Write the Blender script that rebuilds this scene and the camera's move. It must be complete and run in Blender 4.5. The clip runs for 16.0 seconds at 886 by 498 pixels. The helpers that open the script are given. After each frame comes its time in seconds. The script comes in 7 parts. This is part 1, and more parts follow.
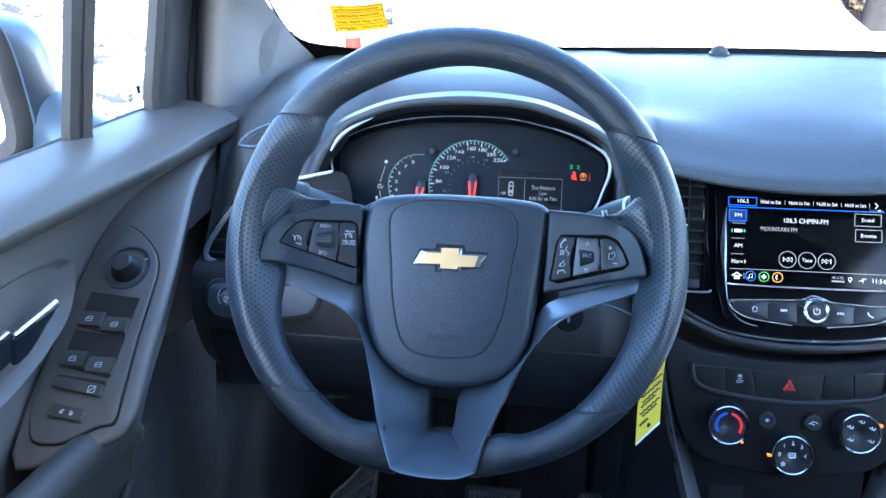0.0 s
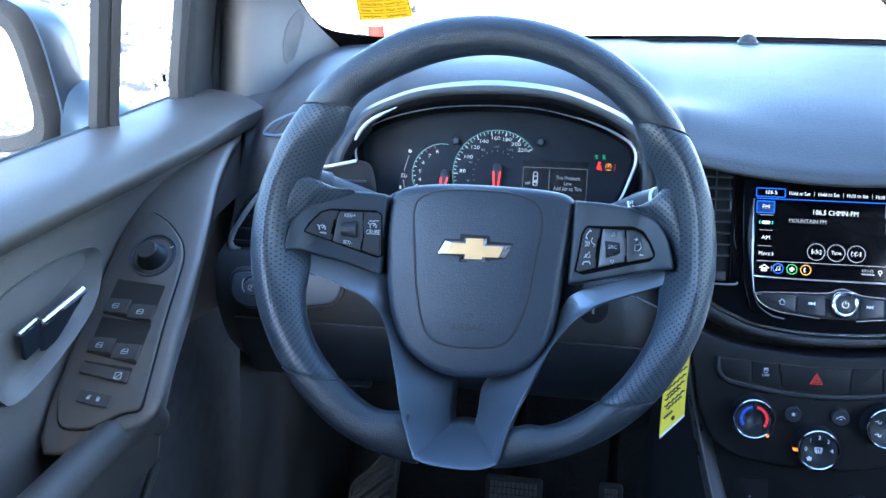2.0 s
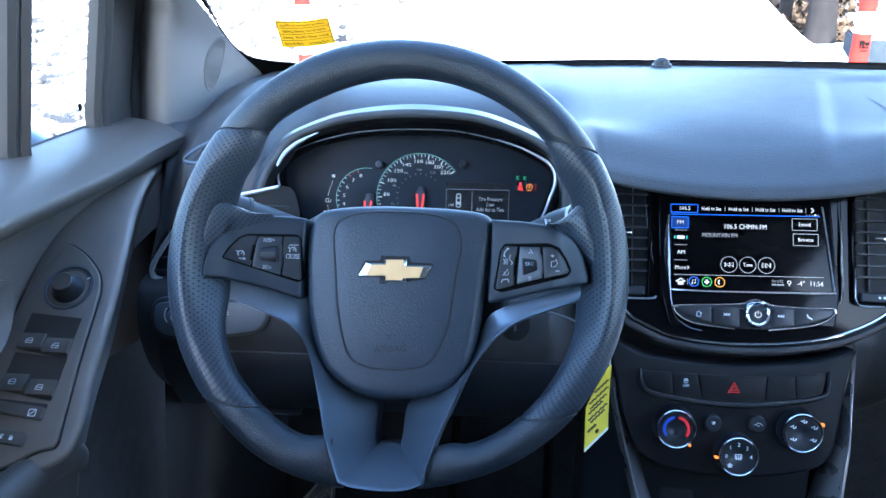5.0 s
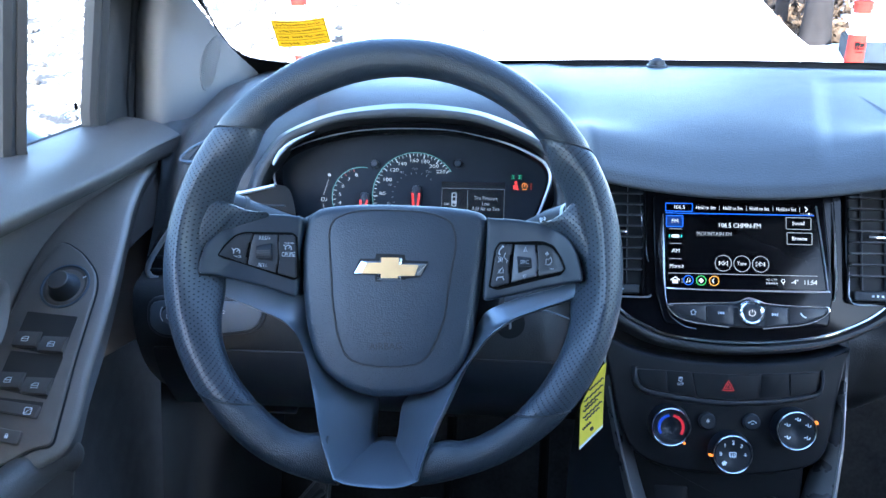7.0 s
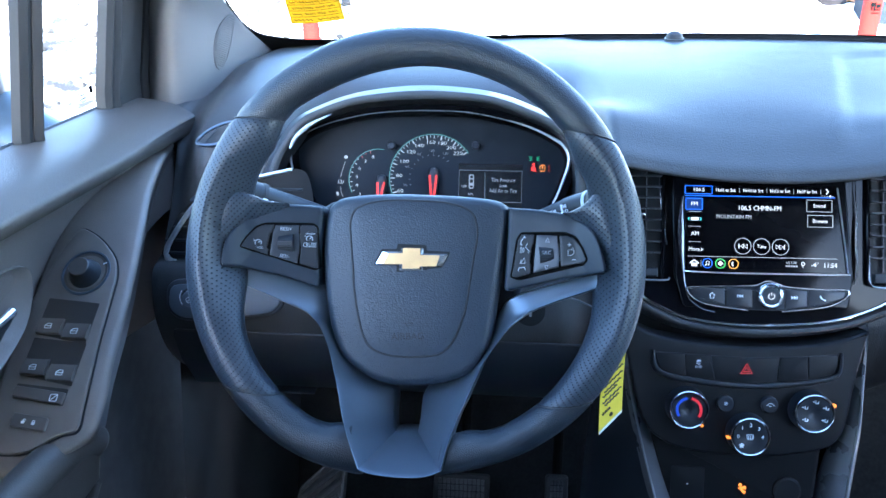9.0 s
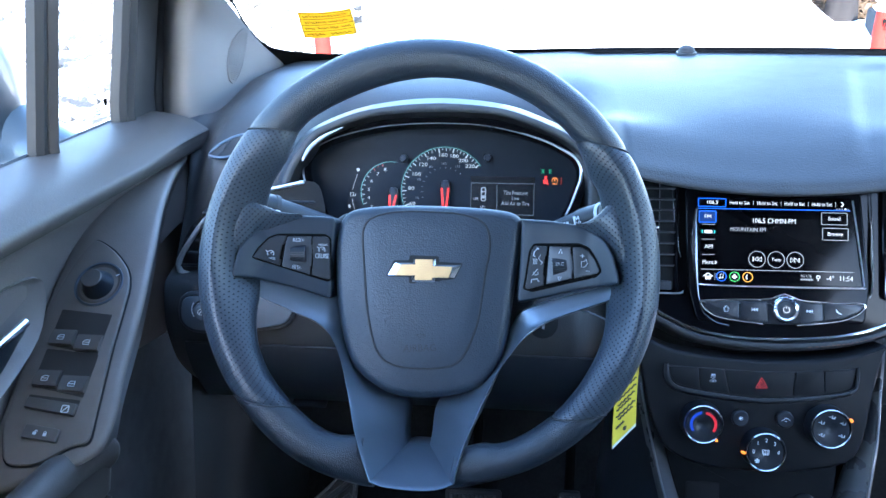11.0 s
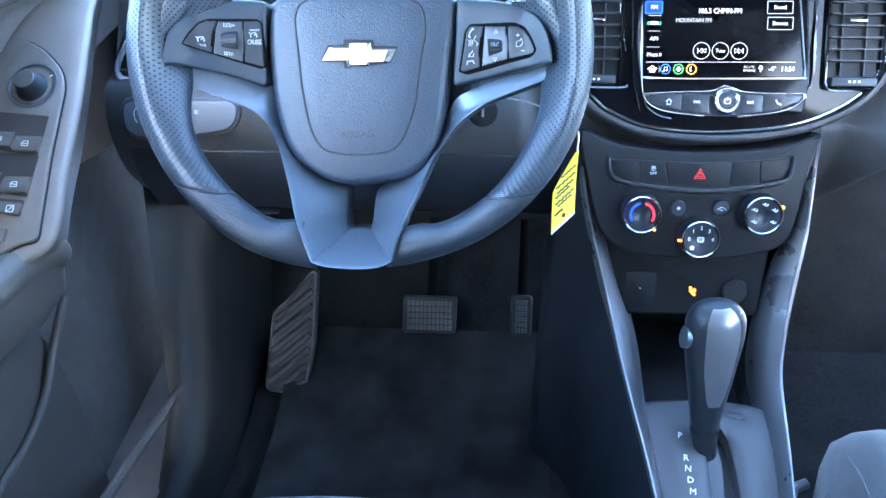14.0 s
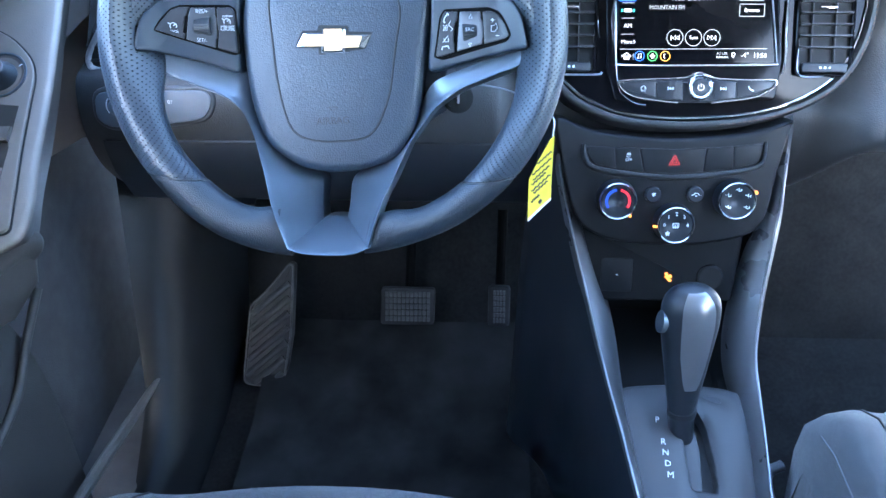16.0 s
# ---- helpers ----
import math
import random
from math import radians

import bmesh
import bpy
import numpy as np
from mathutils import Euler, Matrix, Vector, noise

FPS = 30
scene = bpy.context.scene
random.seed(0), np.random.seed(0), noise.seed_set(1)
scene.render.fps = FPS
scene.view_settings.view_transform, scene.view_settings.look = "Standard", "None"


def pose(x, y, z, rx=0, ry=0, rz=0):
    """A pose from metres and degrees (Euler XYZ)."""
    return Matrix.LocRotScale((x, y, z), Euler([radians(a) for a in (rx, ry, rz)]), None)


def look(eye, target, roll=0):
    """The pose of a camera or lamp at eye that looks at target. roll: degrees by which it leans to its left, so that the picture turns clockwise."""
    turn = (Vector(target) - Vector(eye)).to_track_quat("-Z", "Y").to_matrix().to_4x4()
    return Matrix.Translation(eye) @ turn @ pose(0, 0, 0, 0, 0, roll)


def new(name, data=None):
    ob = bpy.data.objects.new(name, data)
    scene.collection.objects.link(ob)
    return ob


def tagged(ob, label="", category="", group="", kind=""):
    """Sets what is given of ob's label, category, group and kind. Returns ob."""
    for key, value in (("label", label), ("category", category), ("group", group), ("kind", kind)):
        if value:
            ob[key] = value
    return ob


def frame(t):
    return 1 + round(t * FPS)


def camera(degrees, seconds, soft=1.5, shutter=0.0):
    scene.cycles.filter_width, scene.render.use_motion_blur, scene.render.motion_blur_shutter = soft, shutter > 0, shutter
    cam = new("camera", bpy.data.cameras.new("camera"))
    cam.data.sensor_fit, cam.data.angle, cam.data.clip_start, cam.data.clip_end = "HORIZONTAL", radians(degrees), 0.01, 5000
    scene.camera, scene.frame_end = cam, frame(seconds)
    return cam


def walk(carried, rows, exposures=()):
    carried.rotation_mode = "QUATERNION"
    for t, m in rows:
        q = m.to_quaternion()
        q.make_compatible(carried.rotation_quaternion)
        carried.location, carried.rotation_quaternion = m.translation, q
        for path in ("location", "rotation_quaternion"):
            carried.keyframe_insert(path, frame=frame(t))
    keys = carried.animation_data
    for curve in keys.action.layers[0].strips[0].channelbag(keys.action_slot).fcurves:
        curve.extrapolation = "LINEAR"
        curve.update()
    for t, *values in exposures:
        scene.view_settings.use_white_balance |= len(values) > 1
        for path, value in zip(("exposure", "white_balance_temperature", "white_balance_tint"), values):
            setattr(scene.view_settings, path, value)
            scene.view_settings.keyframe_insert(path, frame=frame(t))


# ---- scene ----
cam = camera(57.1, 16.0)
PATH = [
    (0, (0.092, 0.066, 0.974), (-0.199, 1.868, 0.157), -0.8),
    (0.5, (0.091, 0.067, 0.975), (-0.219, 1.862, 0.148), -1.0),
    (1, (0.089, 0.069, 0.975), (-0.244, 1.854, 0.138), -1.4),
    (1.5, (0.089, 0.067, 0.974), (-0.255, 1.852, 0.141), -1.3),
    (2, (0.089, 0.068, 0.974), (-0.252, 1.851, 0.133), -1.1),
    (2.5, (0.09, 0.07, 0.973), (-0.244, 1.852, 0.129), -1.0),
    (3, (0.09, 0.069, 0.977), (-0.235, 1.862, 0.152), -0.5),
    (3.5, (0.09, 0.071, 0.977), (-0.228, 1.884, 0.194), -0.6),
    (4, (0.091, 0.071, 0.978), (-0.185, 1.893, 0.201), -0.8),
    (4.5, (0.104, 0.067, 0.973), (-0.099, 1.896, 0.189), -0.9),
    (7, (0.107, 0.061, 0.97), (-0.08, 1.892, 0.189), -0.7),
    (7.5, (0.106, 0.063, 0.972), (-0.103, 1.881, 0.164), -1.5),
    (8, (0.1, 0.07, 0.982), (-0.118, 1.869, 0.137), -2.0),
    (8.5, (0.097, 0.068, 0.993), (-0.102, 1.863, 0.133), -1.5),
    (9, (0.095, 0.07, 0.991), (-0.109, 1.862, 0.127), -1.2),
    (9.5, (0.094, 0.069, 0.988), (-0.122, 1.867, 0.137), -1.3),
    (10, (0.093, 0.07, 0.987), (-0.133, 1.871, 0.148), -1.3),
    (12.5, (0.094, 0.07, 0.983), (-0.136, 1.879, 0.16), -1.5),
    (13, (0.097, 0.068, 0.98), (-0.116, 1.856, 0.111), -1.4),
    (13.5, (0.108, 0.06, 0.97), (-0.074, 1.775, -0.043), -1.5),
    (14, (0.124, 0.044, 0.947), (-0.028, 1.664, -0.216), -1.6),
    (14.5, (0.128, 0.037, 0.941), (-0.021, 1.626, -0.264), -1.5),
    (15, (0.129, 0.036, 0.939), (-0.013, 1.628, -0.262), -1.2),
    (15.5, (0.126, 0.039, 0.942), (0.013, 1.668, -0.214), -1.5),
    (16, (0.125, 0.039, 0.94), (0.027, 1.657, -0.232), -1.1),
]
walk(cam, [(t, look(eye, target, roll)) for t, eye, target, roll in PATH],
     [(0, 4.08, 5350, 8), (3.0, 4.02, 5350, 8), (4.0, 3.80, 5350, 8), (7.0, 3.92, 5350, 8), (8.0, 4.07, 5350, 8), (13.0, 4.07, 5350, 8), (13.5, 4.38, 5400, 8), (14.0, 5.48, 5600, 8), (14.6, 5.52, 5620, 8), (15.5, 5.65, 5650, 8), (16, 5.2, 5620, 8)])

# ---- light ----
world = bpy.data.worlds.new("sky")
scene.world = world
world.use_nodes = True
_n = world.node_tree.nodes
_sky = _n.new("ShaderNodeTexSky")
_sky.sky_type = 'NISHITA'
_sky.sun_disc = False
_sky.sun_elevation = radians(25)
_sky.sun_rotation = radians(175)
world.node_tree.links.new(_sky.outputs[0], _n["Background"].inputs[0])
_n["Background"].inputs[1].default_value = 0.15
_sun = bpy.data.lights.new("sun", 'SUN')
_sun.energy, _sun.angle, _sun.color = 4.0, radians(0.5), (1.0, 0.94, 0.86)
sun = new("sun", _sun)
sun.matrix_world = look((0.5, -6.0, 2.8), (0, 0, 0))


# ---- mesh tools ----
from mathutils import bvhtree

def frame_at(x, y, z, lean, spin=0.0):
    """A leaning face: local x to the right, y up along the face, z out towards the driver."""
    return Matrix.Translation((x, y, z)) @ Matrix.Rotation(radians(90 - lean), 4, 'X') @ Matrix.Rotation(radians(spin), 4, 'Z')


def thing(name, m, label, category, group="", kind=""):
    ob = new(name)
    ob.empty_display_size = 0.05
    ob.matrix_world = m
    ob["m"] = [v for r in m for v in r]
    return tagged(ob, label, category, group, kind)


def base(ob):
    while ob.parent:
        ob = ob.parent
    v = list(ob["m"]) if "m" in ob.keys() else None
    return Matrix([v[i:i + 4] for i in (0, 4, 8, 12)]) if v else Matrix.Identity(4)


def part(name, bm, material, parent=None, label="", at_world=False, smooth=32, kind="", category=""):
    """Links a bmesh as one mesh object under its thing; at_world: the points are world places."""
    if at_world and parent is not None:
        bm.transform(base(parent).inverted())
    bmesh.ops.recalc_face_normals(bm, faces=bm.faces)
    me = bpy.data.meshes.new(name)
    bm.to_mesh(me)
    bm.free()
    me.materials.append(material)
    if smooth:
        me.shade_smooth()
        me.set_sharp_from_angle(angle=radians(smooth))
    ob = new(name, me)
    if parent is not None:
        ob.parent = parent
    return tagged(ob, label, category, "", kind)


def loft(rows, close_u=False, close_v=False, caps=False):
    bm = bmesh.new()
    vs = [[bm.verts.new(p) for p in r] for r in rows]
    nr, nc = len(vs), len(vs[0])
    for i in range(nr if close_v else nr - 1):
        for j in range(nc if close_u else nc - 1):
            q = (vs[i][j], vs[i][(j + 1) % nc], vs[(i + 1) % nr][(j + 1) % nc], vs[(i + 1) % nr][j])
            try:
                bm.faces.new(q)
            except ValueError:
                pass
    if caps:
        bm.faces.new(vs[0])
        bm.faces.new(vs[-1])
    return bm


def thicken(bm, d):
    bmesh.ops.recalc_face_normals(bm, faces=bm.faces)
    bmesh.ops.solidify(bm, geom=bm.faces[:], thickness=d)
    return bm


def spline(pts, n=6, closed=False):
    """Catmull-Rom through the points, n steps each."""
    p = [Vector(q) for q in pts]
    k = len(p)
    out = []
    for i in range(k if closed else k - 1):
        a = p[(i - 1) % k] if closed or i > 0 else p[0] * 2 - p[1]
        b, c = p[i], p[(i + 1) % k]
        d = p[(i + 2) % k] if closed or i + 2 < k else p[-1] * 2 - p[-2]
        for s in range(n):
            t = s / n
            out.append(0.5 * ((2 * b) + (c - a) * t + (2 * a - 5 * b + 4 * c - d) * t * t + (3 * b - a - 3 * c + d) * t ** 3))
    if not closed:
        out.append(p[-1])
    return out


def rounded(pts, r, n=4):
    """A polygon with rounded corners; r one radius or one each."""
    p = [Vector(q[:2]) for q in pts]
    k = len(p)
    rs = r if isinstance(r, (list, tuple)) else [r] * k
    out = []
    for i in range(k):
        a, b, c = p[i - 1], p[i], p[(i + 1) % k]
        u, v = (a - b), (c - b)
        d = min(rs[i], u.length * 0.49, v.length * 0.49)
        s, e = b + u.normalized() * d, b + v.normalized() * d
        for j in range(n + 1):
            t = j / n
            out.append((1 - t) ** 2 * s + 2 * t * (1 - t) * b + t * t * e)
    return [(q.x, q.y) for q in out]


def rect(x0, y0, x1, y1, r=0.002, n=4):
    return rounded([(x0, y0), (x1, y0), (x1, y1), (x0, y1)], r, n)


def scaled(pts, d):
    """The outline moved inwards by about d."""
    p = [Vector(q[:2]) for q in pts]
    k = len(p)
    area = sum(p[i - 1].x * p[i].y - p[i].x * p[i - 1].y for i in range(k))
    s = 1 if area > 0 else -1
    out = []
    for i in range(k):
        t = (p[(i + 1) % k] - p[i - 1])
        t = t.normalized() if t.length > 1e-9 else Vector((1, 0))
        out.append(p[i] + s * d * Vector((-t.y, t.x)))
    return [(q.x, q.y) for q in out]


def plate(outline, z0, z1, bevel=0.0, dome=None, rings=3):
    """A plate between z0 and z1 on an outline, its upper edge rounded; dome(x, y): height added to the top."""
    f = dome or (lambda x, y: 0.0)
    bm = bmesh.new()
    levels = [(outline, z0)]
    if bevel > 0:
        for i in range(rings + 1):
            a = i / rings * math.pi / 2
            levels.append((scaled(outline, bevel * (1 - math.cos(a))), z1 - bevel + bevel * math.sin(a)))
    else:
        levels.append((outline, z1))
    vs = [[bm.verts.new((x, y, z + (f(x, y) if i else 0.0))) for x, y in o] for i, (o, z) in enumerate(levels)]
    k = len(outline)
    for a, b in zip(vs, vs[1:]):
        for j in range(k):
            bm.faces.new((a[j], a[(j + 1) % k], b[(j + 1) % k], b[j]))
    if dome:
        cx = sum(p[0] for p in outline) / k
        cy = sum(p[1] for p in outline) / k
        last = vs[-1]
        o = [(v.co.x, v.co.y) for v in last]
        for s in (0.75, 0.5, 0.25):
            ring = [bm.verts.new((cx + (x - cx) * s, cy + (y - cy) * s, z1 + f(cx + (x - cx) * s, cy + (y - cy) * s))) for x, y in o]
            for j in range(k):
                bm.faces.new((last[j], last[(j + 1) % k], ring[(j + 1) % k], ring[j]))
            last = ring
        c = bm.verts.new((cx, cy, z1 + f(cx, cy)))
        for j in range(k):
            bm.faces.new((last[j], last[(j + 1) % k], c))
    else:
        bm.faces.new(vs[-1])
    bm.faces.new(vs[0])
    return bm


def frame_plate(outer, inner, z0, z1, bevel=0.0):
    """A flat ring between two outlines with the same number of points."""
    b = bevel
    loops = [(outer, z0), (outer, z1 - b), (scaled(outer, b), z1), (scaled(inner, -b), z1), (inner, z1 - b), (inner, z0)] if b else [(outer, z0), (outer, z1), (inner, z1), (inner, z0)]
    rows = [[(x, y, z) for x, y in o] for o, z in loops]
    return loft(rows, close_u=True, close_v=True)


def tube(path, r, sides=12, closed=False, caps=True, squash=1.0):
    """A round bar along a path; r: a radius or a function of 0..1."""
    p = [Vector(q) for q in path]
    k = len(p)
    rows = []
    up = Vector((0.13, 0.21, 1)).normalized()
    for i in range(k):
        a, b = (p[i - 1], p[(i + 1) % k]) if closed else (p[max(i - 1, 0)], p[min(i + 1, k - 1)])
        t = (b - a).normalized()
        s = t.cross(up)
        if s.length < 1e-3:
            s = t.cross(Vector((1, 0, 0)))
        s.normalize()
        w = s.cross(t)
        rr = r(i / max(k - 1, 1)) if callable(r) else r
        rows.append([p[i] + rr * (math.cos(2 * math.pi * j / sides) * s + squash * math.sin(2 * math.pi * j / sides) * w) for j in range(sides)])
    return loft(rows, close_u=True, close_v=closed, caps=caps and not closed)


def lathe(profile, n=40, centre=(0, 0), y_scale=1.0):
    """Turned about local z; profile: radius, z."""
    rows = [[(centre[0] + r * math.cos(2 * math.pi * j / n), centre[1] + y_scale * r * math.sin(2 * math.pi * j / n), z) for j in range(n)] for r, z in profile]
    bm = loft(rows, close_u=True)
    bmesh.ops.remove_doubles(bm, verts=bm.verts, dist=1e-6)
    return bm


def box(x0, y0, z0, x1, y1, z1, b=0.0, seg=2):
    bm = bmesh.new()
    bmesh.ops.create_cube(bm, size=1.0)
    for v in bm.verts:
        v.co = Vector(((x0 + x1) / 2 + v.co.x * (x1 - x0), (y0 + y1) / 2 + v.co.y * (y1 - y0), (z0 + z1) / 2 + v.co.z * (z1 - z0)))
    if b:
        bmesh.ops.bevel(bm, geom=bm.edges[:], offset=b, segments=seg, profile=0.5, affect='EDGES')
    return bm


def stroke(pts, w, z, h=0.0004, closed=False):
    """A flat drawn line of width w in the local plane, raised by h."""
    p = [Vector(q[:2]) for q in pts]
    k = len(p)
    lo, hi = [], []
    for i in range(k):
        a, b = (p[i - 1], p[(i + 1) % k]) if closed else (p[max(i - 1, 0)], p[min(i + 1, k - 1)])
        t = (b - a).normalized()
        nrm = Vector((-t.y, t.x)) * w / 2
        lo.append(p[i] - nrm)
        hi.append(p[i] + nrm)
    rows = [[(a.x, a.y, z), (a.x, a.y, z + h), (b.x, b.y, z + h), (b.x, b.y, z)] for a, b in zip(lo, hi)]
    return loft(rows, close_u=True, close_v=closed, caps=not closed)


def arc(cx, cy, r, a0, a1, n=24):
    return [(cx + r * math.cos(radians(a0 + (a1 - a0) * i / n)), cy + r * math.sin(radians(a0 + (a1 - a0) * i / n))) for i in range(n + 1)]


def joined(*bms):
    out = bmesh.new()
    for b in bms:
        me = bpy.data.meshes.new("tmp")
        b.to_mesh(me)
        out.from_mesh(me)
        bpy.data.meshes.remove(me)
        b.free()
    return out


def writing(name, text, x, y, z, size, material, parent, align='CENTER', turn=0.0, bold=0.0, wide=1.0, label=""):
    """Raised letters on the local face of a thing."""
    cu = bpy.data.curves.new(name, 'FONT')
    cu.body, cu.size, cu.align_x, cu.align_y = text, size, align, 'CENTER'
    cu.offset, cu.extrude, cu.resolution_u = bold, 0.0002, 2
    ob = bpy.data.objects.new(name, cu)
    scene.collection.objects.link(ob)
    bpy.context.view_layer.update()
    me = bpy.data.meshes.new_from_object(ob)
    bpy.data.objects.remove(ob)
    bpy.data.curves.remove(cu)
    bm = bmesh.new()
    bm.from_mesh(me)
    bpy.data.meshes.remove(me)
    bm.transform(Matrix.Translation((x, y, z)) @ Matrix.Rotation(radians(turn), 4, 'Z') @ Matrix.Diagonal((wide, 1, 1, 1)))
    return part(name, bm, material, parent, label, smooth=0)


# ---- materials ----
def shader(name, colour, rough=0.5, metal=0.0, spread=0.15, scale=40.0, grain=0.0, grain_size=900.0, wear=0.1, spec=0.5, coat=0.0, grain_kind="noise", sheen=0.0, dust=0.0, relief=0.0008):
    """A surface with two scales of variation in colour and gloss and a fine relief."""
    m = bpy.data.materials.new(name)
    m.use_nodes = True
    nt = m.node_tree
    b = nt.nodes["Principled BSDF"]
    co = nt.nodes.new("ShaderNodeTexCoord")
    n1 = nt.nodes.new("ShaderNodeTexNoise")
    n1.inputs["Scale"].default_value, n1.inputs["Detail"].default_value = scale, 6
    n2 = nt.nodes.new("ShaderNodeTexNoise")
    n2.inputs["Scale"].default_value, n2.inputs["Detail"].default_value = scale * 0.12, 3
    nt.links.new(co.outputs["Object"], n1.inputs["Vector"])
    nt.links.new(co.outputs["Object"], n2.inputs["Vector"])
    add = nt.nodes.new("ShaderNodeMath")
    add.operation = 'ADD'
    nt.links.new(n1.outputs[0], add.inputs[0])
    nt.links.new(n2.outputs[0], add.inputs[1])
    mr = nt.nodes.new("ShaderNodeMapRange")
    mr.inputs["From Min"].default_value, mr.inputs["From Max"].default_value = 0.6, 1.4
    nt.links.new(add.outputs[0], mr.inputs["Value"])
    mix = nt.nodes.new("ShaderNodeMix")
    mix.data_type = 'RGBA'
    lo = [max(0, c * (1 - spread)) for c in colour]
    hi = [min(1, c * (1 + spread) + dust) for c in colour]
    mix.inputs[6].default_value, mix.inputs[7].default_value = (*lo, 1), (*hi, 1)
    nt.links.new(mr.outputs[0], mix.inputs[0])
    nt.links.new(mix.outputs[2], b.inputs["Base Color"])
    rr = nt.nodes.new("ShaderNodeMapRange")
    rr.inputs["To Min"].default_value, rr.inputs["To Max"].default_value = max(0.02, rough * (1 - wear)), min(1, rough * (1 + wear))
    nt.links.new(mr.outputs[0], rr.inputs["Value"])
    nt.links.new(rr.outputs[0], b.inputs["Roughness"])
    b.inputs["Metallic"].default_value = metal
    b.inputs["Specular IOR Level"].default_value = spec
    b.inputs["Coat Weight"].default_value = coat
    b.inputs["Sheen Weight"].default_value = sheen
    if grain:
        if grain_kind == "noise":
            g = nt.nodes.new("ShaderNodeTexNoise")
            g.inputs["Detail"].default_value = 3
            out = g.outputs[0]
        else:
            g = nt.nodes.new("ShaderNodeTexVoronoi")
            g.feature = 'SMOOTH_F1' if grain_kind == "leather" else 'F1'
            g.inputs["Randomness"].default_value = 0.85
            out = g.outputs["Distance"]
        g.inputs["Scale"].default_value = grain_size
        nt.links.new(co.outputs["Object"], g.inputs["Vector"])
        bp = nt.nodes.new("ShaderNodeBump")
        bp.invert = grain_kind == "pebble"
        bp.inputs["Strength"].default_value, bp.inputs["Distance"].default_value = grain, relief
        nt.links.new(out, bp.inputs["Height"])
        nt.links.new(bp.outputs[0], b.inputs["Normal"])
    return m


def glow(name, colour, strength):
    m = bpy.data.materials.new(name)
    m.use_nodes = True
    b = m.node_tree.nodes["Principled BSDF"]
    b.inputs["Base Color"].default_value = (*[c * 0.12 for c in colour], 1)
    b.inputs["Roughness"].default_value = 0.4
    b.inputs["Emission Color"].default_value = (*colour, 1)
    b.inputs["Emission Strength"].default_value = strength * 0.14
    return m


def clear_glass(name, tint=(1, 1, 1), gloss=0.06):
    m = bpy.data.materials.new(name)
    m.use_nodes = True
    nt = m.node_tree
    out = nt.nodes["Material Output"]
    nt.nodes.remove(nt.nodes["Principled BSDF"])
    tr = nt.nodes.new("ShaderNodeBsdfTransparent")
    tr.inputs[0].default_value = (*tint, 1)
    gl = nt.nodes.new("ShaderNodeBsdfGlossy")
    gl.inputs["Roughness"].default_value = 0.02
    mx = nt.nodes.new("ShaderNodeMixShader")
    mx.inputs[0].default_value = gloss
    nt.links.new(tr.outputs[0], mx.inputs[1])
    nt.links.new(gl.outputs[0], mx.inputs[2])
    nt.links.new(mx.outputs[0], out.inputs[0])
    return m


def paper(name, colour, rough):
    """Thin paper that lets the light from behind through."""
    m = shader(name, colour, rough, spread=0.06, scale=40)
    nt = m.node_tree
    b = nt.nodes["Principled BSDF"]
    tl = nt.nodes.new("ShaderNodeBsdfTranslucent")
    tl.inputs[0].default_value = (*colour, 1)
    mx = nt.nodes.new("ShaderNodeMixShader")
    mx.inputs[0].default_value = 0.5
    nt.links.new(b.outputs[0], mx.inputs[1])
    nt.links.new(tl.outputs[0], mx.inputs[2])
    nt.links.new(mx.outputs[0], nt.nodes["Material Output"].inputs[0])
    return m


